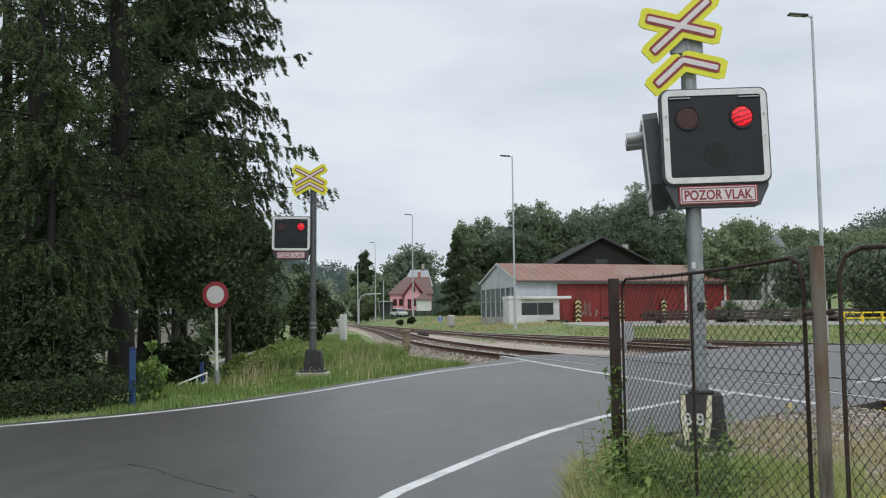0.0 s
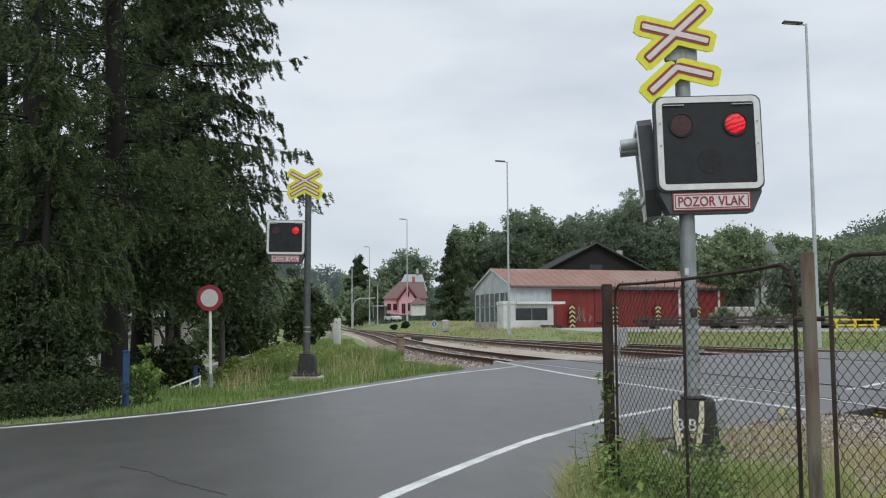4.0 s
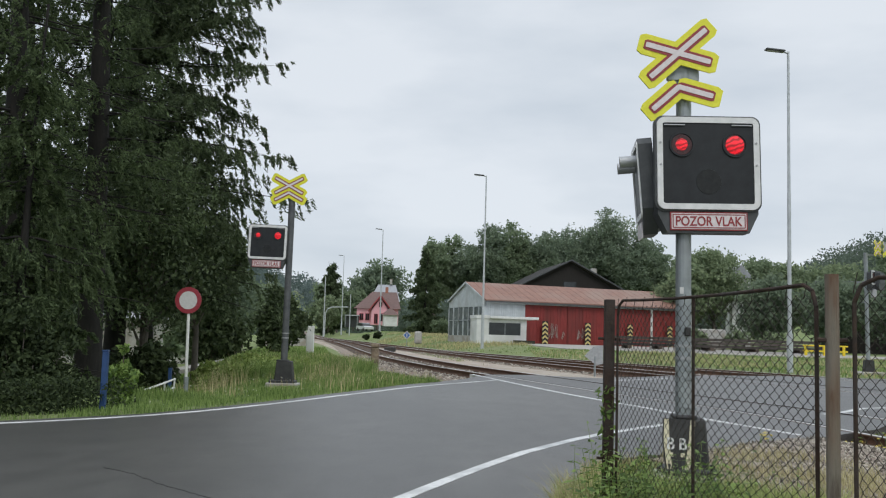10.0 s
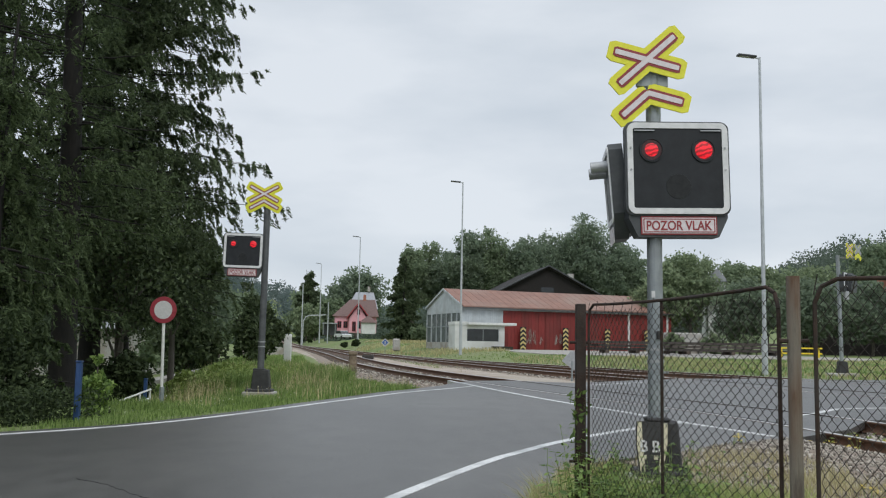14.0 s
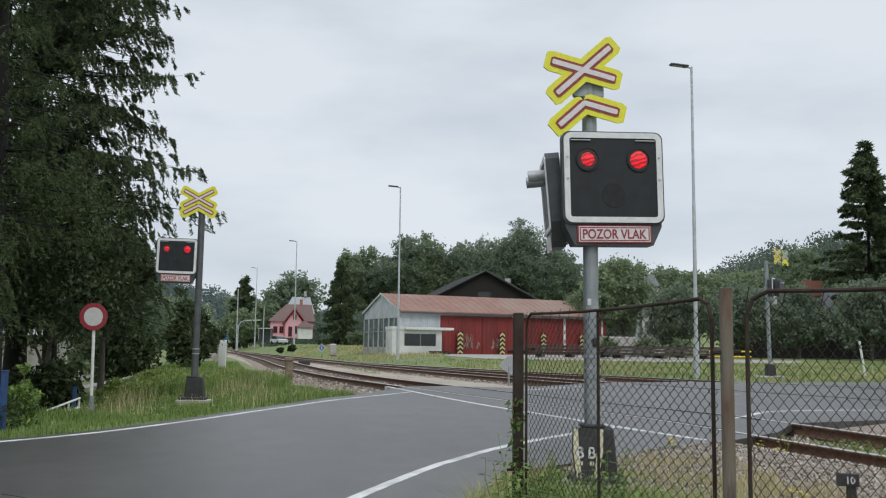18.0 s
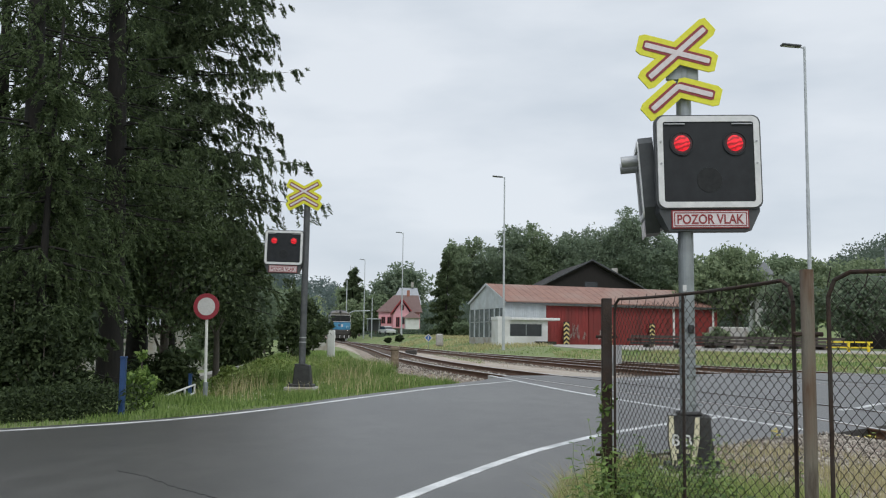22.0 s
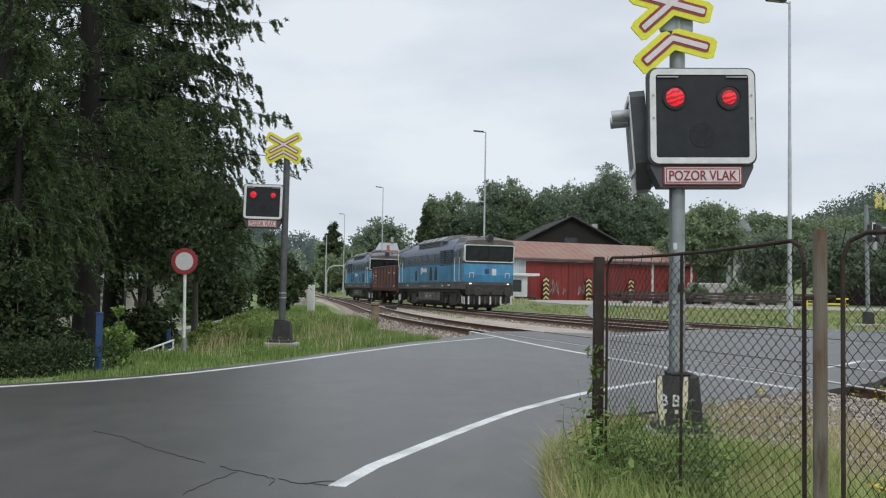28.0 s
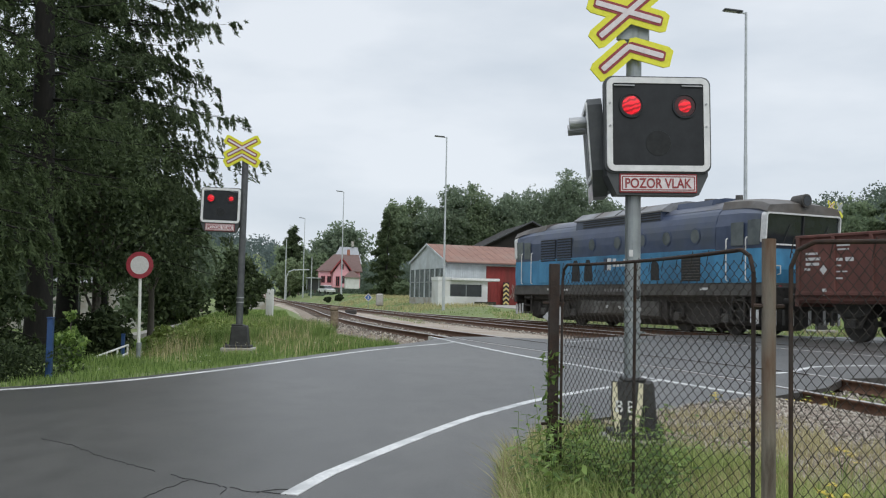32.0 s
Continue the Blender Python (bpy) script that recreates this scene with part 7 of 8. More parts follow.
# dark conifers over the road on the bank
EDGE_LIMBS = [(3.2 + 0.115 * k, radians(-85 + 120 * rng.uniform()), rng.uniform(2.4, 4.5)) for k in range(112)] + [(3.0 + 0.10 * k, radians(-75 + 120 * rng.uniform()), rng.uniform(2.0, 3.7)) for k in range(135)]
conifer(-7.7, 19.0, -0.9, 23.0, 3.4, 62000, "tall dark conifer with drooping branches beside the road", 3.8, gaps=0.55, whorls=0.34, trunk_r=0.27, leaf=(0.055, 0.014), droop=0.6)
conifer(-9.15, 24.2, -1.2, 27.0, 4.7, 400000, "big dark conifer with hanging grey-green twigs on the bank", 3.3, gaps=0.66, mat="needles_light", whorls=0.52, trunk_r=0.28, leaf=(0.072, 0.0155), droop=0.7,
        extra=EDGE_LIMBS + [(7.4, radians(-20), 5.1), (6.2, radians(-14), 5.5)])
conifer(-8.5, 17.0, -1.0, 20.0, 3.3, 52000, "dark conifer standing close among other trees", 3.0, gaps=0.5, whorls=0.40, leaf=(0.06, 0.015), droop=0.7, trunk_r=0.25)
conifer(-12.6, 26.5, -1.3, 18.0, 4.3, 38000, "dark conifer in the wooded park", 3.2, gaps=0.2, leaf=(0.11, 0.026), droop=0.6)
conifer(-10.6, 31.0, -1.3, 9.5, 2.8, 36000, "slender dark conifer at the edge of the wood", 3.8, leaf=(0.15, 0.036), droop=0.6)
conifer(-14.8, 19.5, -1.2, 11.0, 4.4, 40000, "dark conifer deeper in the wood", 1.0, leaf=(0.18, 0.042), droop=0.6)
conifer(-9.6, 12.8, -0.4, 10.0, 3.1, 95000, "dark conifer with low branches at the road edge", 0.9, whorls=0.32, leaf=(0.06, 0.015), droop=0.7, trunk_r=0.17)
conifer(-7.0, 14.4, -0.4, 6.5, 1.9, 52000, "slim dark conifer with trailing low branches", 0.6, whorls=0.30, leaf=(0.052, 0.013), droop=0.8, trunk_r=0.10)

broadleaf(-7.6, 21.8, -1.0, 6.6, 2.1, 15000, "dark leafy tree hanging over the grassy steps", "leaf_deep", 0.22, 0.06, 30)
broadleaf(-8.6, 29.5, -1.2, 6.0, 2.0, 9000, "dark green leafy tree behind the bank", "leaf_deep", 0.45, 0.1, 22)
# Unseen trees, added to keep sky light off the road's left side.
for x, y, H in ((-14.0, 11.0, 18.0), (-17.5, 6.5, 19.0), (-21.0, 1.5, 18.0)):
    conifer(x, y, -0.5, H, 4.6, 14000, "unseen conifer added to shade the road", 0.8, leaf=(0.4, 0.14), whorls=0.6, droop=0.5)
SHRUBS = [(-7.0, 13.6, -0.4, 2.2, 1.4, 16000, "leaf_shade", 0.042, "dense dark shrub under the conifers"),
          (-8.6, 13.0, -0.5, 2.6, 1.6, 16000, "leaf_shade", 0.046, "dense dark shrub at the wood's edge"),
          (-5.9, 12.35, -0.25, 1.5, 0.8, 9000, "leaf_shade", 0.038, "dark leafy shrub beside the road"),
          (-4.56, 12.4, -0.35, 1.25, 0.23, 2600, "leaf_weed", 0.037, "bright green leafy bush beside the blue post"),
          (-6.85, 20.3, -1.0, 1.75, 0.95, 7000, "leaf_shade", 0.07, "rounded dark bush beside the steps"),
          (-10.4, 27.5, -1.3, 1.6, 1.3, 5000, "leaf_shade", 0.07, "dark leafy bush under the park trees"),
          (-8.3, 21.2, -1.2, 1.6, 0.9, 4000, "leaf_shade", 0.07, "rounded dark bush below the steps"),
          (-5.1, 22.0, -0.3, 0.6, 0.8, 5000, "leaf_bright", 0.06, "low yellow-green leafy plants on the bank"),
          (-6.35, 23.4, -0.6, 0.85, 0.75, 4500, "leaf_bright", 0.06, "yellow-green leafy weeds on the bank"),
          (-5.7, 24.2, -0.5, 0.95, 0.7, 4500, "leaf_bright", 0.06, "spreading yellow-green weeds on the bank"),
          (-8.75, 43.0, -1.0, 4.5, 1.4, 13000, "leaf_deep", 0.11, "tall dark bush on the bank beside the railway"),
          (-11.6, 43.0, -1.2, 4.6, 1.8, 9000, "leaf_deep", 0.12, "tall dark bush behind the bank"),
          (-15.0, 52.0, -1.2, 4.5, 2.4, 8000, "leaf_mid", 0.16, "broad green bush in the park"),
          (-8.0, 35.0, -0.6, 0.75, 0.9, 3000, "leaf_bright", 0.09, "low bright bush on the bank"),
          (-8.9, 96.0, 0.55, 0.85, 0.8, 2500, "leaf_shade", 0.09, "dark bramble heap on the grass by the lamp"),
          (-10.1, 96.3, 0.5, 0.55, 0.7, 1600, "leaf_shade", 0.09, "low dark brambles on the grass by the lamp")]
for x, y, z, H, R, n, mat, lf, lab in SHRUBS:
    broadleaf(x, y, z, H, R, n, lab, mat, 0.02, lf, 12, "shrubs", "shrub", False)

TREES = [(-22.0, 92, -0.4, 6.0, 2.4, 6500, "leaf_mid", 0.26, "leafy tree on the far side of the railway"),
         (-25.5, 101, -0.6, 6.4, 3.0, 7000, "leaf_mid", 0.28, "leafy tree beside the railway"),
         (-29.5, 108, -0.6, 7.4, 4.0, 8000, "leaf_dark", 0.3, "dark leafy tree beside the railway"),
         (-24.6, 168, 1.6, 5.4, 2.6, 6000, "leaf_pale", 0.32, "rounded pale willow by the station"),
         (-21.0, 176, 2.0, 6.6, 3.0, 6000, "leaf_mid", 0.34, "green tree behind the station road"),
         (-29.5, 215, 1.6, 10.0, 4.2, 5000, "leaf_dark", 0.42, "dark leafy tree beyond the station"),
         (-33.5, 232, 1.6, 11.0, 5.0, 5000, "leaf_mid", 0.45, "broad tree beyond the station"),
         (-42.0, 206, 0.8, 10.5, 4.6, 5000, "leaf_dark", 0.42, "dark rounded tree across the railway"),
         (-49.0, 222, 0.8, 11.0, 5.0, 5000, "leaf_mid", 0.45, "broad tree across the railway"),
         (-18.0, 192, 2.4, 13.4, 5.4, 7000, "leaf_dark", 0.4, "round-crowned tree rising above the pink house"),
         (-4.3, 128, 1.4, 13.4, 2.3, 9500, "leaf_mid", 0.22, "tall pale birch behind the spruce"),
         (-1.9, 131, 1.5, 14.4, 2.0, 9000, "leaf_mid", 0.21, "tall slender tree behind the shed"),
         (0.6, 128, 1.4, 11.8, 2.6, 11000, "leaf_dark", 0.21, "dark tree filling the gap behind the shed"),
         (3.0, 126, 1.4, 14.9, 3.0, 12000, "leaf_dark", 0.21, "dark broad tree behind the shed"),
         (6.4, 128, 1.4, 15.2, 3.7, 14000, "leaf_mid", 0.21, "broad green tree behind the shed"),
         (11.5, 127, 1.4, 13.9, 3.8, 13000, "leaf_dark", 0.22, "dark leafy tree behind the hall"),
         (15.0, 130, 1.4, 15.2, 4.2, 14000, "leaf_dark", 0.22, "dark leafy tree above the hall roof"),
         (19.2, 128, 1.4, 17.4, 4.2, 14000, "leaf_dark", 0.22, "tallest dark broadleaf tree behind the hall"),
         (23.6, 126, 1.2, 14.2, 3.6, 12000, "leaf_dark", 0.22, "dark broadleaf tree at the end of the row"),
         (26.8, 127, 1.2, 11.5, 3.0, 7000, "leaf_mid", 0.28, "lower green tree at the end of the row"),
         (19.6, 84, 0.7, 7.6, 2.4, 8000, "leaf_pale", 0.2, "feathery pale tree behind the steel stack"),
         (22.8, 86, 0.7, 8.4, 2.8, 9000, "leaf_pale", 0.2, "pale willow-like tree behind the grass"),
         (28.4, 90, 0.7, 8.0, 3.0, 9000, "leaf_mid", 0.21, "green tree beyond the crossing"),
         (30.6, 88, 0.7, 7.6, 3.2, 9000, "leaf_pale", 0.21, "pale leafy tree beyond the crossing"),
         (34.2, 86, 0.7, 7.4, 3.2, 9000, "leaf_pale", 0.21, "pale rounded tree beyond the crossing"),
         (24.5, 76, 0.6, 5.4, 2.4, 7000, "leaf_dark", 0.18, "dark bushy tree behind the grass"),
         (29.0, 74, 0.6, 5.6, 2.6, 7500, "leaf_dark", 0.18, "dark bushy tree behind the meadow"),
         (33.2, 72, 0.6, 5.6, 2.6, 7500, "leaf_dark", 0.18, "dark bushy tree along the meadow"),
         (37.5, 69, 0.6, 5.8, 2.8, 7500, "leaf_dark", 0.18, "dark bushy tree at the meadow's edge"),
         (41.6, 67, 0.6, 6.0, 2.8, 7500, "leaf_dark", 0.18, "dense dark tree at the meadow's edge"),
         (46.5, 66, 0.6, 6.6, 3.2, 7500, "leaf_mid", 0.18, "dense green tree beyond the meadow"),
         (43.0, 92, 0.8, 10.0, 3.8, 8000, "leaf_mid", 0.24, "green tree beside the chimney house"),
         (48.0, 84, 0.8, 9.0, 3.8, 8000, "leaf_mid", 0.24, "leafy tree beside the chimney house"),
         (53.0, 70, 0.8, 8.5, 3.6, 6000, "leaf_mid", 0.24, "leafy tree far along the road"),
         (-30, 62, -1.2, 10, 4.5, 9000, "leaf_dark", 0.26, "dark tree in the park"),
         (-23, 48, -1.3, 9, 4.0, 9000, "leaf_dark", 0.24, "dark tree in front of the pale house"),
         (-17.5, 38, -1.3, 9, 3.4, 9000, "leaf_dark", 0.2, "dark park tree with a low crown"),
         (-24, 30, -1.3, 11, 5.0, 9000, "leaf_dark", 0.24, "dark broad tree in the wood"),
         (-20, 74, -1.2, 8, 3.2, 7000, "leaf_dark", 0.24, "dark tree beside the railway bank")]
for x, y, z, H, R, n, mat, lf, lab in TREES:
    broadleaf(x, y, z, H * 1.12, R * 1.12, int(n * 1.7), lab, mat, 0.06 if H < 7 else 0.12, lf * 0.86, 26 if H < 11 else 36)

conifer(-5.1, 117, 1.0, 11.3, 3.3, 34000, "dark spruce standing alone by the shed", 0.4, mat="needles_light", leaf=(0.28, 0.075), whorls=0.55, droop=0.35)
conifer(-27.0, 188, 1.6, 14.0, 5.0, 26000, "dark spruce by the station", 0.5, mat="needles_light", leaf=(0.5, 0.14), whorls=0.8, droop=0.3)
conifer(40.2, 74, 0.6, 18.5, 6.2, 64000, "tall dark pine above the other trees", 6.0, mat="needles_light", leaf=(0.24, 0.065), whorls=0.55, droop=0.05)
conifer(44.5, 76, 0.6, 15.5, 4.2, 20000, "dark pine beside the tall one", 4.0, mat="needles_light", leaf=(0.24, 0.07), whorls=0.9, droop=0.15)
for x, y, H, R in ((1.2, 110, 2.6, 1.6), (-2.6, 109, 2.2, 1.5), (-6.5, 139, 2.6, 1.8)):
    broadleaf(x, y, 1.0, H, R, 2600, "green bush in the long grass by the shed", "leaf_mid", 0.02, 0.2, 10, "shrubs", "shrub", False)
for x, y in ((17.3, 70.5), (20.3, 70.0), (22.5, 69.5)):
    broadleaf(x, y, 0.5, 1.7, 1.1, 1800, "grey-green bush behind the stacked steel", "leaf_pale", 0.02, 0.14, 8, "shrubs", "shrub", False)


def woodland(name, count, place, size, leaf, mat, label, per=260):
    """Far woods: crowns of loose clumps, joined."""
    Cs, Us, Ws = [], [], []
    for i in range(count):
        x, y, z = place()
        s = size * rng.uniform(0.7, 1.3)
        d = random_dirs(per)
        C = np.array([x, y, z + s * 0.55]) + d * np.array([0.5, 0.5, 0.6]) * s * rng.uniform(0.5, 1, (per, 1))
        U = random_dirs(per) * leaf * s * rng.uniform(0.6, 1.3, (per, 1))
        Cs.append(C), Us.append(U)
        Ws.append(unit(np.cross(U, random_dirs(per))) * leaf * s * 0.6)
    V, F = cards(np.concatenate(Cs), np.concatenate(Us), np.concatenate(Ws))
    return tagged(soup(name, V, F, M[mat]), label, "woodland", kind="stuff")


def hill_right():
    a, r = rng.uniform(radians(10), radians(48)), rng.uniform(270, 480)
    x, y = r * math.sin(a), r * math.cos(a)
    return x, y, height(x, y)


def hill_left():
    a, r = rng.uniform(radians(-32), radians(4)), rng.uniform(560, 1150)
    x, y = r * math.sin(a), r * math.cos(a)
    return x, y, height(x, y) - 2


def valley():
    while True:
        a, r = rng.uniform(radians(-34), radians(12)), rng.uniform(250, 520)
        x, y = r * math.sin(a), r * math.cos(a)
        if to_line(TRAIN_LINE, x, y)[0] > 14:
            return x, y, height(x, y)


woodland("hillside_woods", 620, hill_right, 11.0, 0.047, "forest", "wooded hillside beyond the meadow", 240)
woodland("far_woods", 520, hill_left, 17.0, 0.07, "forest_far", "distant wooded hills tinted with painted haze", 230)
woodland("valley_woods", 280, valley, 9.0, 0.06, "forest", "far trees along the valley")


# ---- grass ----
def blades(name, count, place, h, w, mat, label, bend=0.35):
    P = np.array([place() for _ in range(count)])
    hh = h * rng.uniform(0.45, 1.25, count)
    a = rng.uniform(0, 2 * math.pi, count)
    side = np.stack([np.cos(a), np.sin(a), np.zeros(count)], 1) * (w * rng.uniform(0.6, 1.3, count))[:, None]
    b = rng.uniform(0, 2 * math.pi, count)
    tip = np.stack([np.cos(b), np.sin(b), np.zeros(count)], 1) * (hh * bend * rng.uniform(0.2, 1.2, count))[:, None]
    up = np.stack([np.zeros(count), np.zeros(count), hh], 1)
    mid = P + up * 0.6 + tip * 0.35
    V = np.stack([P - side, P + side, mid + side * 0.7, mid - side * 0.7, P + up + tip], 1).reshape(-1, 3)
    i = np.arange(count)[:, None] * 5
    F = np.concatenate([i + np.array([[0, 1, 2]]), i + np.array([[0, 2, 3]]), i + np.array([[3, 2, 4]])])
    return tagged(soup(name, V, F, M[mat]), label, "grass", kind="stuff")


def patch(x0, x1, y0, y1, test, sink=0.02):
    def place():
        while True:
            x, y = rng.uniform(x0, x1), rng.uniform(y0, y1)
            if test(x, y) and not in_road(x, y):
                return x, y, ground_height(x, y) - sink
    return place


def on_bank(x, y):
    return not (x < -4.35 and y < 14.5 and 0.75 * (x + 4.35) < 0 and x < -4.35 - 0.25 * (y - 10)) and to_line(NEAR_LINE, x, y)[0] > 2.7


def by_fence(x, y):
    return math.hypot(x - 1.62, (y - 6.72) * 0.75) > 0.55 and y < 7.6 - max(0, x - 1.9) * 7 + 0.5 * noise.noise(Vector((x * 2, y * 2, 0))) and x < 4.4


def clear_of_signal(x, y):
    return on_bank(x, y) and math.hypot(x + 3.5, (y - 17.5) * 0.6) > 0.5 and not (-6.5 < x < -5.35 and 14.8 < y < 19.0)


def clumpy(test, s, cut):
    return lambda x, y: test(x, y) and noise.noise(Vector((x * s, y * s, 3.0))) > cut


blades("bank_grass", 46000, patch(-7.5, 0.5, 10, 30, clear_of_signal), 0.09, 0.006, "grass", "mown green grass on the bank")
blades("bank_tall_grass", 24000, patch(-6.5, 1.0, 13, 32, clumpy(clear_of_signal, 0.7, 0.02)), 0.15, 0.006, "grass", "long seeding grass on the bank")
blades("bank_dry_grass", 1800, patch(-6.0, 1.0, 14, 48, clumpy(clear_of_signal, 0.9, 0.05)), 0.26, 0.005, "grass_dry", "dry straw-coloured grass beside the track")
blades("far_bank_grass", 20000, patch(-14, 0, 28, 62, on_bank), 0.2, 0.016, "grass", "long grass along the railway bank")
blades("fence_grass", 30000, patch(0.5, 2.9, 2.0, 8.9, by_fence), 0.09, 0.0042, "grass_fresh", "green grass under the fence")
blades("fence_tall_grass", 5000, patch(0.55, 2.6, 3.0, 5.3, clumpy(by_fence, 1.1, -0.1)), 0.26, 0.0035, "grass_fresh", "tall seeding grass under the fence", 0.5)
blades("fence_dry_grass", 7000, patch(0.7, 2.9, 3.4, 9.0, clumpy(by_fence, 0.9, -0.1)), 0.15, 0.003, "grass_dry", "dry straw grass around the signal", 0.5)


blades("gravel_dry_grass", 3600, patch(1.75, 3.3, 5.0, 8.6, clumpy(lambda x, y: math.hypot(x - 1.6, y - 6.95) > 0.3, 1.6, 0.0)), 0.15, 0.0028, "grass_dry", "dry straw grass in the gravel beside the signal", 0.6)


def ragged_edge():
    y = rng.uniform(2.6, 6.2)
    x = float(np.interp(y, [2.0, 4.0, 5.6, 7.0], [0.62, 0.5, 0.58, 0.85])) + rng.uniform(-0.07, 0.12)
    return x, y, lift(x, y) - 0.01


blades("edge_dry_grass", 1500, ragged_edge, 0.19, 0.0026, "grass_dry", "dry grass straggling over the road edge", 1.1)
blades("edge_grass", 1500, ragged_edge, 0.16, 0.003, "grass_fresh", "grass straggling over the road edge", 0.9)


def meadow(x, y):
    return not (4.8 < x < 28 and 57.5 - max(0, x - 6.5) * 0.2 < y < 80) and to_line(TRAIN_LINE, x, y)[0] > 2.4 and to_line(MID_LINE, x, y)[0] > 2.4 and to_line(NEAR_LINE, x, y)[0] > 2.2 and to_line(TRAIN_LINE, x, y)[1]


blades("meadow_grass", 26000, patch(4, 40, 29, 61, meadow), 0.11, 0.02, "grass", "rough meadow grass beyond the tracks")
blades("station_grass", 10000, patch(-14, 8, 56, 120, meadow), 0.08, 0.03, "grass", "rough grass around the shed and lamps")
blades("station_dry_grass", 7500, patch(-9, 5, 66, 112, clumpy(meadow, 0.12, -0.1)), 0.26, 0.02, "grass_dry", "tall dry grass beside the shed")


def leafy_weeds(name, spots, n, lf, mat, label, spread=0.12, h=0.4):
    Cs = []
    for x, y in spots:
        if in_road(x, y) or in_road(x + 0.35, y - 0.35):
            continue
        z = ground_height(x, y)
        Cs.append(np.array([x, y, z]) + rng.normal(0, 1, (n, 3)) * np.array([spread, spread, 0]) + np.array([0, 0, 1.0]) * (rng.uniform(0.0, 1, (n, 1)) * h))
    C = np.concatenate(Cs)
    U = unit(random_dirs(len(C)) + np.array([0, 0, 0.2])) * (lf * rng.uniform(0.6, 1.3, len(C)))[:, None]
    W = unit(np.cross(U, random_dirs(len(C)))) * (lf * 0.45)
    V, F = cards(C, U, W)
    return tagged(soup(name, V, F, M[mat]), label, "weeds", kind="stuff")




def nettles(name, count, place, h, lf, mat, label):
    """Upright stems set with pairs of pointed leaves that shrink and droop towards the tip."""
    wood, Cs, Us, Ws = [], [], [], []
    for _ in range(count):
        x, y, z = place()
        top = h * rng.uniform(0.55, 1.15)
        a, out = rng.uniform(0, 6.28), top * rng.uniform(0.05, 0.28)
        P = [np.array([x + math.cos(a) * out * k * k, y + math.sin(a) * out * k * k, z + top * k]) for k in (0, 0.35, 0.7, 1.0)]
        wood.append(taper_tube(P, [0.0028, 0.0024, 0.0018, 0.001], 3))
        turn = rng.uniform(0, 3.14)
        for j in range(9):
            k = 0.16 + 0.84 * j / 8
            c = P[0] + (P[3] - P[0]) * np.array([k * k, k * k, k])
            size = lf * (1.15 - 0.75 * k) * rng.uniform(0.8, 1.2)
            for m in range(2):
                b = turn + j * 1.57 + m * 3.14 + rng.uniform(-0.3, 0.3)
                d = unit(np.array([math.cos(b), math.sin(b), rng.uniform(-0.6, 0.15)]))
                Cs.append(c + d * size)
                Us.append(d * size)
                Ws.append(unit(np.cross(d, [0, 0, 1.0]) + rng.normal(0, 0.25, 3)) * size * 0.42)
    V, F = join(wood)
    soup(name + "_stems", V, F, M["grass"])
    tagged(bpy.data.objects[name + "_stems"], "thin green nettle stems under the fence", "weeds", kind="stuff")
    V, F = cards(np.array(Cs), np.array(Us), np.array(Ws))
    return tagged(soup(name, V, F, M[mat]), label, "weeds", kind="stuff")


def around(spots, spread):
    def place():
        while True:
            cx, cy = spots[int(rng.integers(len(spots)))]
            x, y = cx + rng.normal(0, spread), cy + rng.normal(0, spread * 1.6)
            if not in_road(x, y):
                return x, y, ground_height(x, y)
    return place


nettles("fence_nettles", 115, around([(0.74, 5.25), (0.9, 5.2), (1.02, 4.75), (1.1, 4.45), (1.2, 4.9), (0.95, 5.6), (0.72, 4.6)], 0.09), 0.45, 0.047, "leaf_weed", "nettles and weeds round the fence post")
nettles("signal_nettles", 40, around([(1.35, 5.7), (1.55, 5.8), (1.95, 6.1), (1.15, 5.9)], 0.1), 0.22, 0.03, "leaf_weed", "nettles before the foot of the signal")
leafy_weeds("fence_weeds", [(0.9, 5.3), (1.12, 5.0), (1.02, 4.6), (1.2, 4.5), (1.3, 4.9)], 160, 0.016, "leaf_weed", "low leafy weeds under the fence", 0.11, 0.16)
leafy_weeds("post_climber", [(0.775, 5.30)], 170, 0.024, "leaf_weed", "weeds climbing the fence post", 0.03, 0.75)
leafy_weeds("track_weeds", [(5.4, 9.8), (5.9, 9.2), (5.2, 10.4), (6.4, 8.3), (4.7, 11.0)], 300, 0.03, "leaf_bright", "green weeds between the rails", 0.22, 0.22)


def verge_place():
    x = float(rng.uniform(-13, -3.4))
    y = float(np.interp(x, EDGE_X, EDGE_Y)) + float(rng.uniform(0.05, 0.75)) ** 1.3
    return x, y, ground_height(x, y) - 0.01


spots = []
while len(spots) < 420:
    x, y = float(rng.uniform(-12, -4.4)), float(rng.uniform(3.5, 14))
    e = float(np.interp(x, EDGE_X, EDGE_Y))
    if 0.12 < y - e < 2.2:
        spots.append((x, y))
# The shade beneath the trees is in this leaf colour.
leafy_weeds("dark_undergrowth", spots, 110, 0.03, "leaf_shade", "undergrowth below the conifers, dark with painted shade", 0.16, 0.4)
blades("verge_grass", 4000, verge_place, 0.055, 0.004, "grass", "thin green grass along the road under the conifers")
blades("bank_meadow", 17000, patch(-7.2, -2.4, 19.5, 29, clumpy(clear_of_signal, 0.5, -0.05)), 0.36, 0.006, "grass", "knee-high meadow grass on top of the bank", 0.45)
blades("bank_seed_heads", 1500, patch(-7.0, -2.6, 18.5, 30, clumpy(clear_of_signal, 0.6, 0.0)), 0.46, 0.005, "grass_dry", "pale seeding stalks on top of the bank", 0.4)
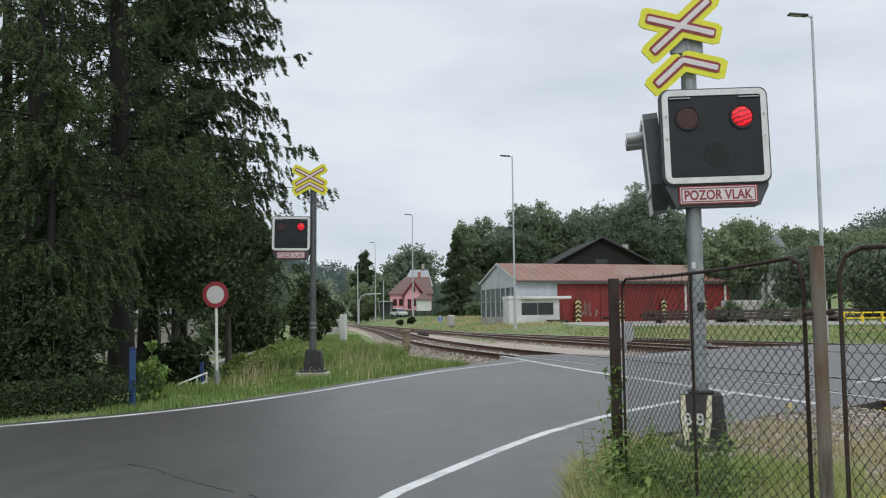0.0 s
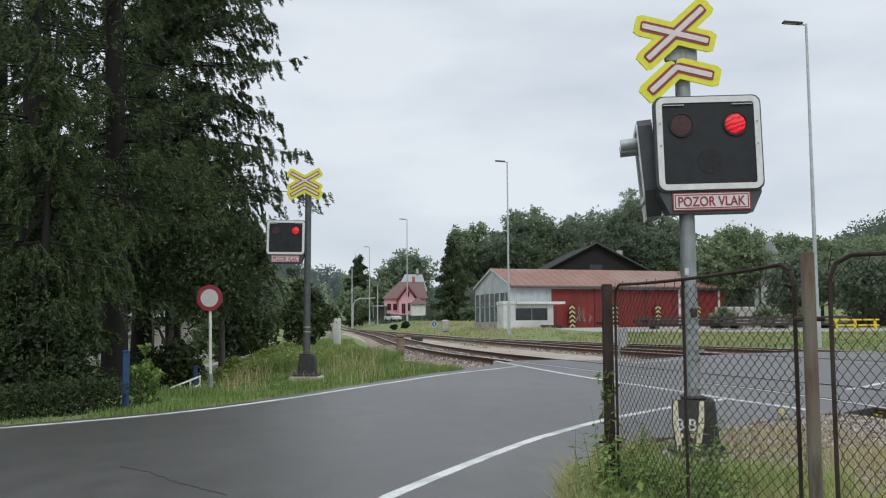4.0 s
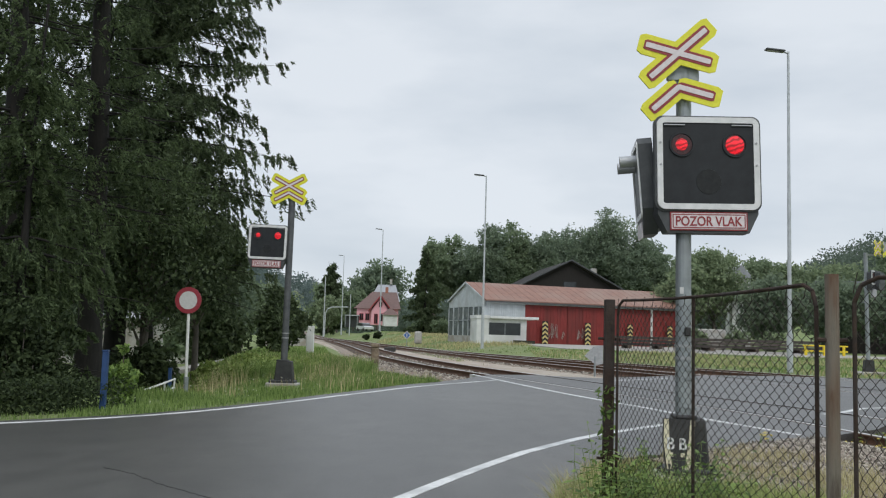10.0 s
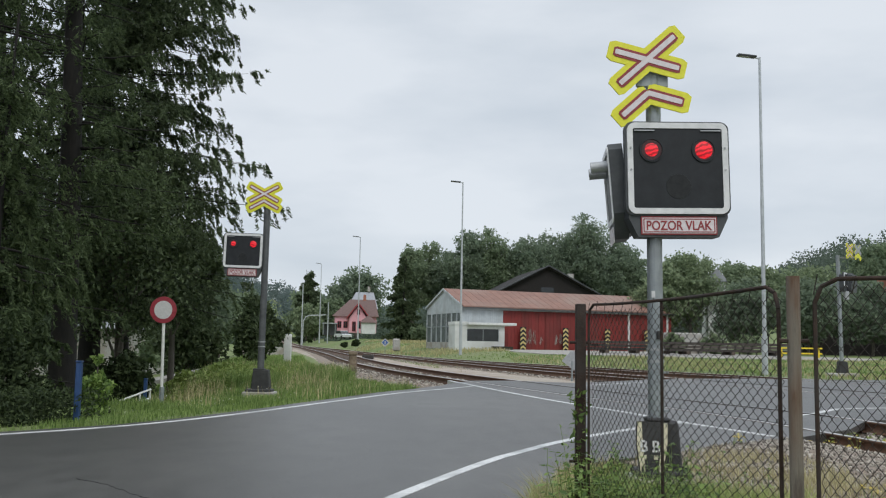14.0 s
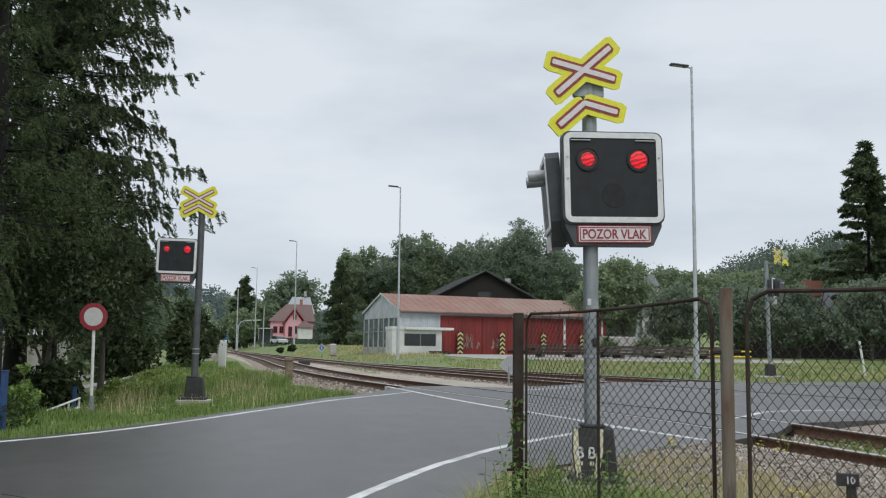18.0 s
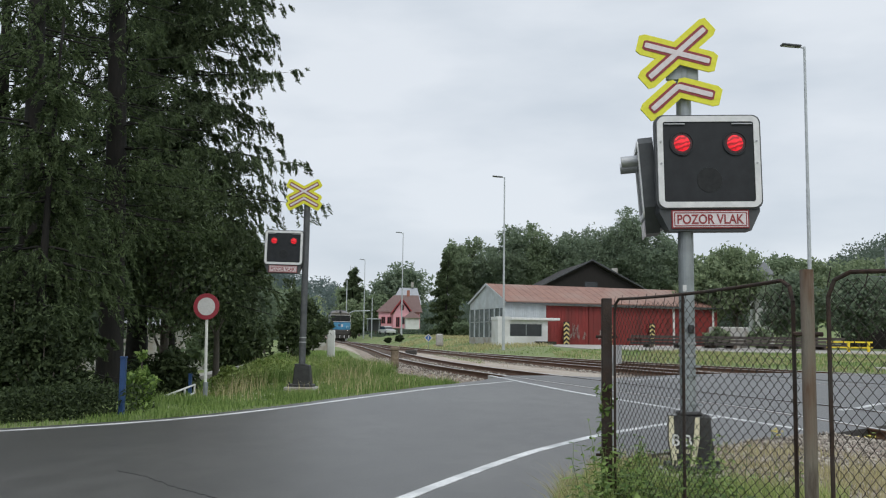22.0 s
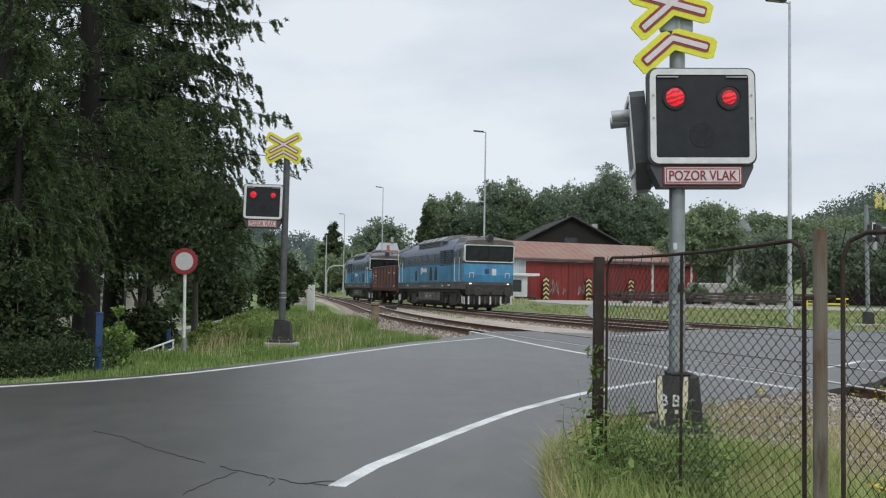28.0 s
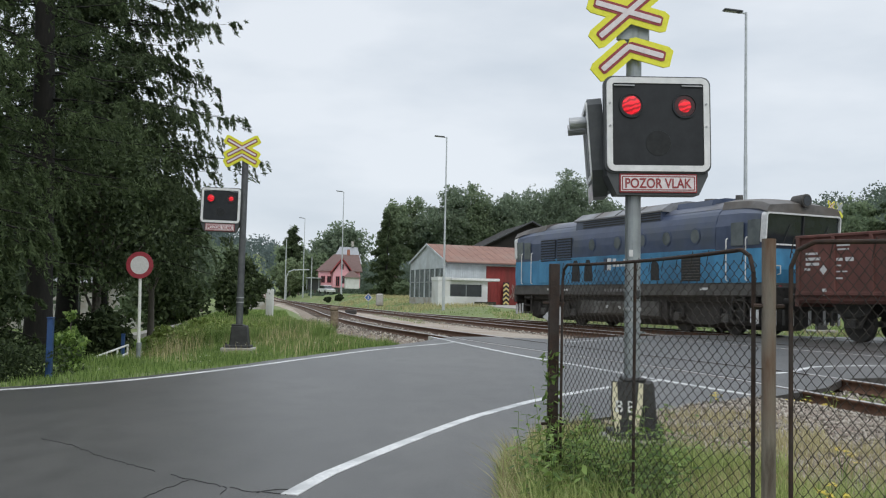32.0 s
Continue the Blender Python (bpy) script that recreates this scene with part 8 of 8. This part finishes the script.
leafy_weeds("bank_weeds", [(float(rng.uniform(-6.4, -4.0)), float(rng.uniform(20.5, 27))) for _ in range(46)], 90, 0.05, "leaf_bright", "yellow-green leafy weeds on the bank", 0.2, 0.34)
leafy_weeds("clover", [(float(rng.uniform(-5, 0)), float(rng.uniform(12, 26))) for _ in range(200)], 4, 0.014, "clover", "white clover heads in the bank grass", 0.15, 0.15)


def ragwort(x, y, h):
    r = thing("yellow_wildflower", "yellow wildflower on a thin green stem", "wildflower", pose(x, y, ground_height(x, y)), "yellow wildflowers")
    wood, heads = [], []
    for k in range(4):
        a = rng.uniform(0, 6.28)
        top = np.array([math.cos(a) * 0.09 * rng.uniform(0.3, 1), math.sin(a) * 0.09 * rng.uniform(0.3, 1), h * rng.uniform(0.8, 1.05)])
        wood.append(taper_tube([(0, 0, 0), top * np.array([0.3, 0.3, 0.6]), top], [0.004, 0.003, 0.002], 4))
        heads.append(top + rng.normal(0, 0.0095, (14, 3)) * np.array([1, 1, 0.4]))
    V, F = join(wood)
    soup("stem", V, F, M["grass"], r)
    for C in heads:
        U = unit(rng.normal(size=C.shape) * np.array([1, 1, 0.35])) * 0.012
        W = unit(np.cross(U, np.array([[0, 0, 1.0]]))) * 0.006
        V, F = cards(C, U, W)
        soup("flower_head", V, F, M["yellow_flower"], r)


for x, y, h in ((2.95, 9.55, 0.2), (3.15, 9.75, 0.22), (3.4, 9.85, 0.2), (3.3, 9.7, 0.18), (3.95, 10.1, 0.25), (4.2, 10.2, 0.25), (4.55, 10.3, 0.28), (4.75, 10.2, 0.26), (4.35, 10.0, 0.22),
                (1.66, 3.75, 0.36), (2.35, 5.2, 0.24)):
    ragwort(x, y, h)

blades("meadow_dry_grass", 12000, patch(4, 40, 29, 58, clumpy(meadow, 0.15, -0.1)), 0.17, 0.014, "grass_dry", "dry grass in the meadow beyond the tracks")
blades("signal_tall_grass", 3600, patch(1.1, 2.4, 5.4, 6.3, clumpy(by_fence, 1.3, -0.2)), 0.2, 0.0034, "grass_fresh", "tall grass before the signal's foot", 0.5)
leafy_weeds("rail_weeds", [(float(5.35 + rng.normal(0, 0.16)), float(10.75 + rng.normal(0, 0.1))) for _ in range(9)], 40, 0.022, "leaf_weed", "green weeds growing between the rails", 0.1, 0.22)
conifer(-14.6, 27.0, -1.3, 25.0, 4.2, 34000, "tall dark conifer at the back of the wood", 3.0, leaf=(0.12, 0.028), droop=0.6, gaps=0.35)


# ---- motion ----
SPEED, SLOWING, FRONT_AT = 13.63, -0.076, 27.78


def along(line):
    return np.concatenate([[0], np.cumsum(np.linalg.norm(np.diff(line, axis=0), axis=1))])


def motions():
    """The train runs along the main line, slowing a little; the lamps blink in turn."""
    arc = along(TRAIN_LINE)
    s0 = float(np.interp(-54.9, -TRAIN_LINE[:, 1], arc))

    def point(s):
        return Vector((np.interp(s, arc, TRAIN_LINE[:, 0]), np.interp(s, arc, TRAIN_LINE[:, 1]), RAIL_TOP + 0.002 + rail_rise(float(np.interp(s, arc, TRAIN_LINE[:, 1])))))

    def rows(behind, half, flip):
        out = []
        for i in range(65):
            t = i * 0.5
            s = s0 + SPEED * (t - FRONT_AT) + 0.5 * SLOWING * (t - FRONT_AT) ** 2 - behind
            a, b = point(s - half), point(s + half)
            c = (a + b) / 2
            h = math.atan2(b.y - a.y, b.x - a.x)
            out.append((t, Matrix.Translation(c) @ Matrix.Rotation(h + (math.pi if flip else 0), 4, "Z") @ Matrix.Rotation((-1 if flip else 1) * -math.atan2(b.z - a.z, (b - a).length), 4, "Y")))
        return out

    walk(loco_a, rows(7.7, 4.5, False))
    walk(wagon, rows(21.6, 3.3, False))
    walk(loco_b, rows(7.7 + 27.52, 4.5, True))
    # lamp lights swell out of the lens as one lamp takes over from the other, and sink back behind it
    period, first, fade = 1.0035, -0.075, 0.09
    for light, x, up, k in GLOWS:
        def glow(part_lit):
            return pose(x, 0.0088 - 0.0193 * part_lit, up)
        start = min(1.0, 0.5 - first / (2 * fade))
        r = [(0.0, glow(start if k == 1 else 1 - start)), (0.05, glow(1.0 if k == 1 else 0.0))]
        state, n = k == 1, 1
        while first + n * period / 2 < 31.75:
            t = first + n * period / 2
            r += [(t - fade, glow(1.0 if state else 0.0)), (t + fade, glow(0.0 if state else 1.0))]
            state, n = not state, n + 1
        t = first + n * period / 2
        r.append((t - fade, glow(1.0 if state else 0.0)))
        done = min(1.0, (32.0 - t + fade) / (2 * fade))
        r.append((32.0, glow(1 - done if state else done)))
        walk(light, r)


motions()
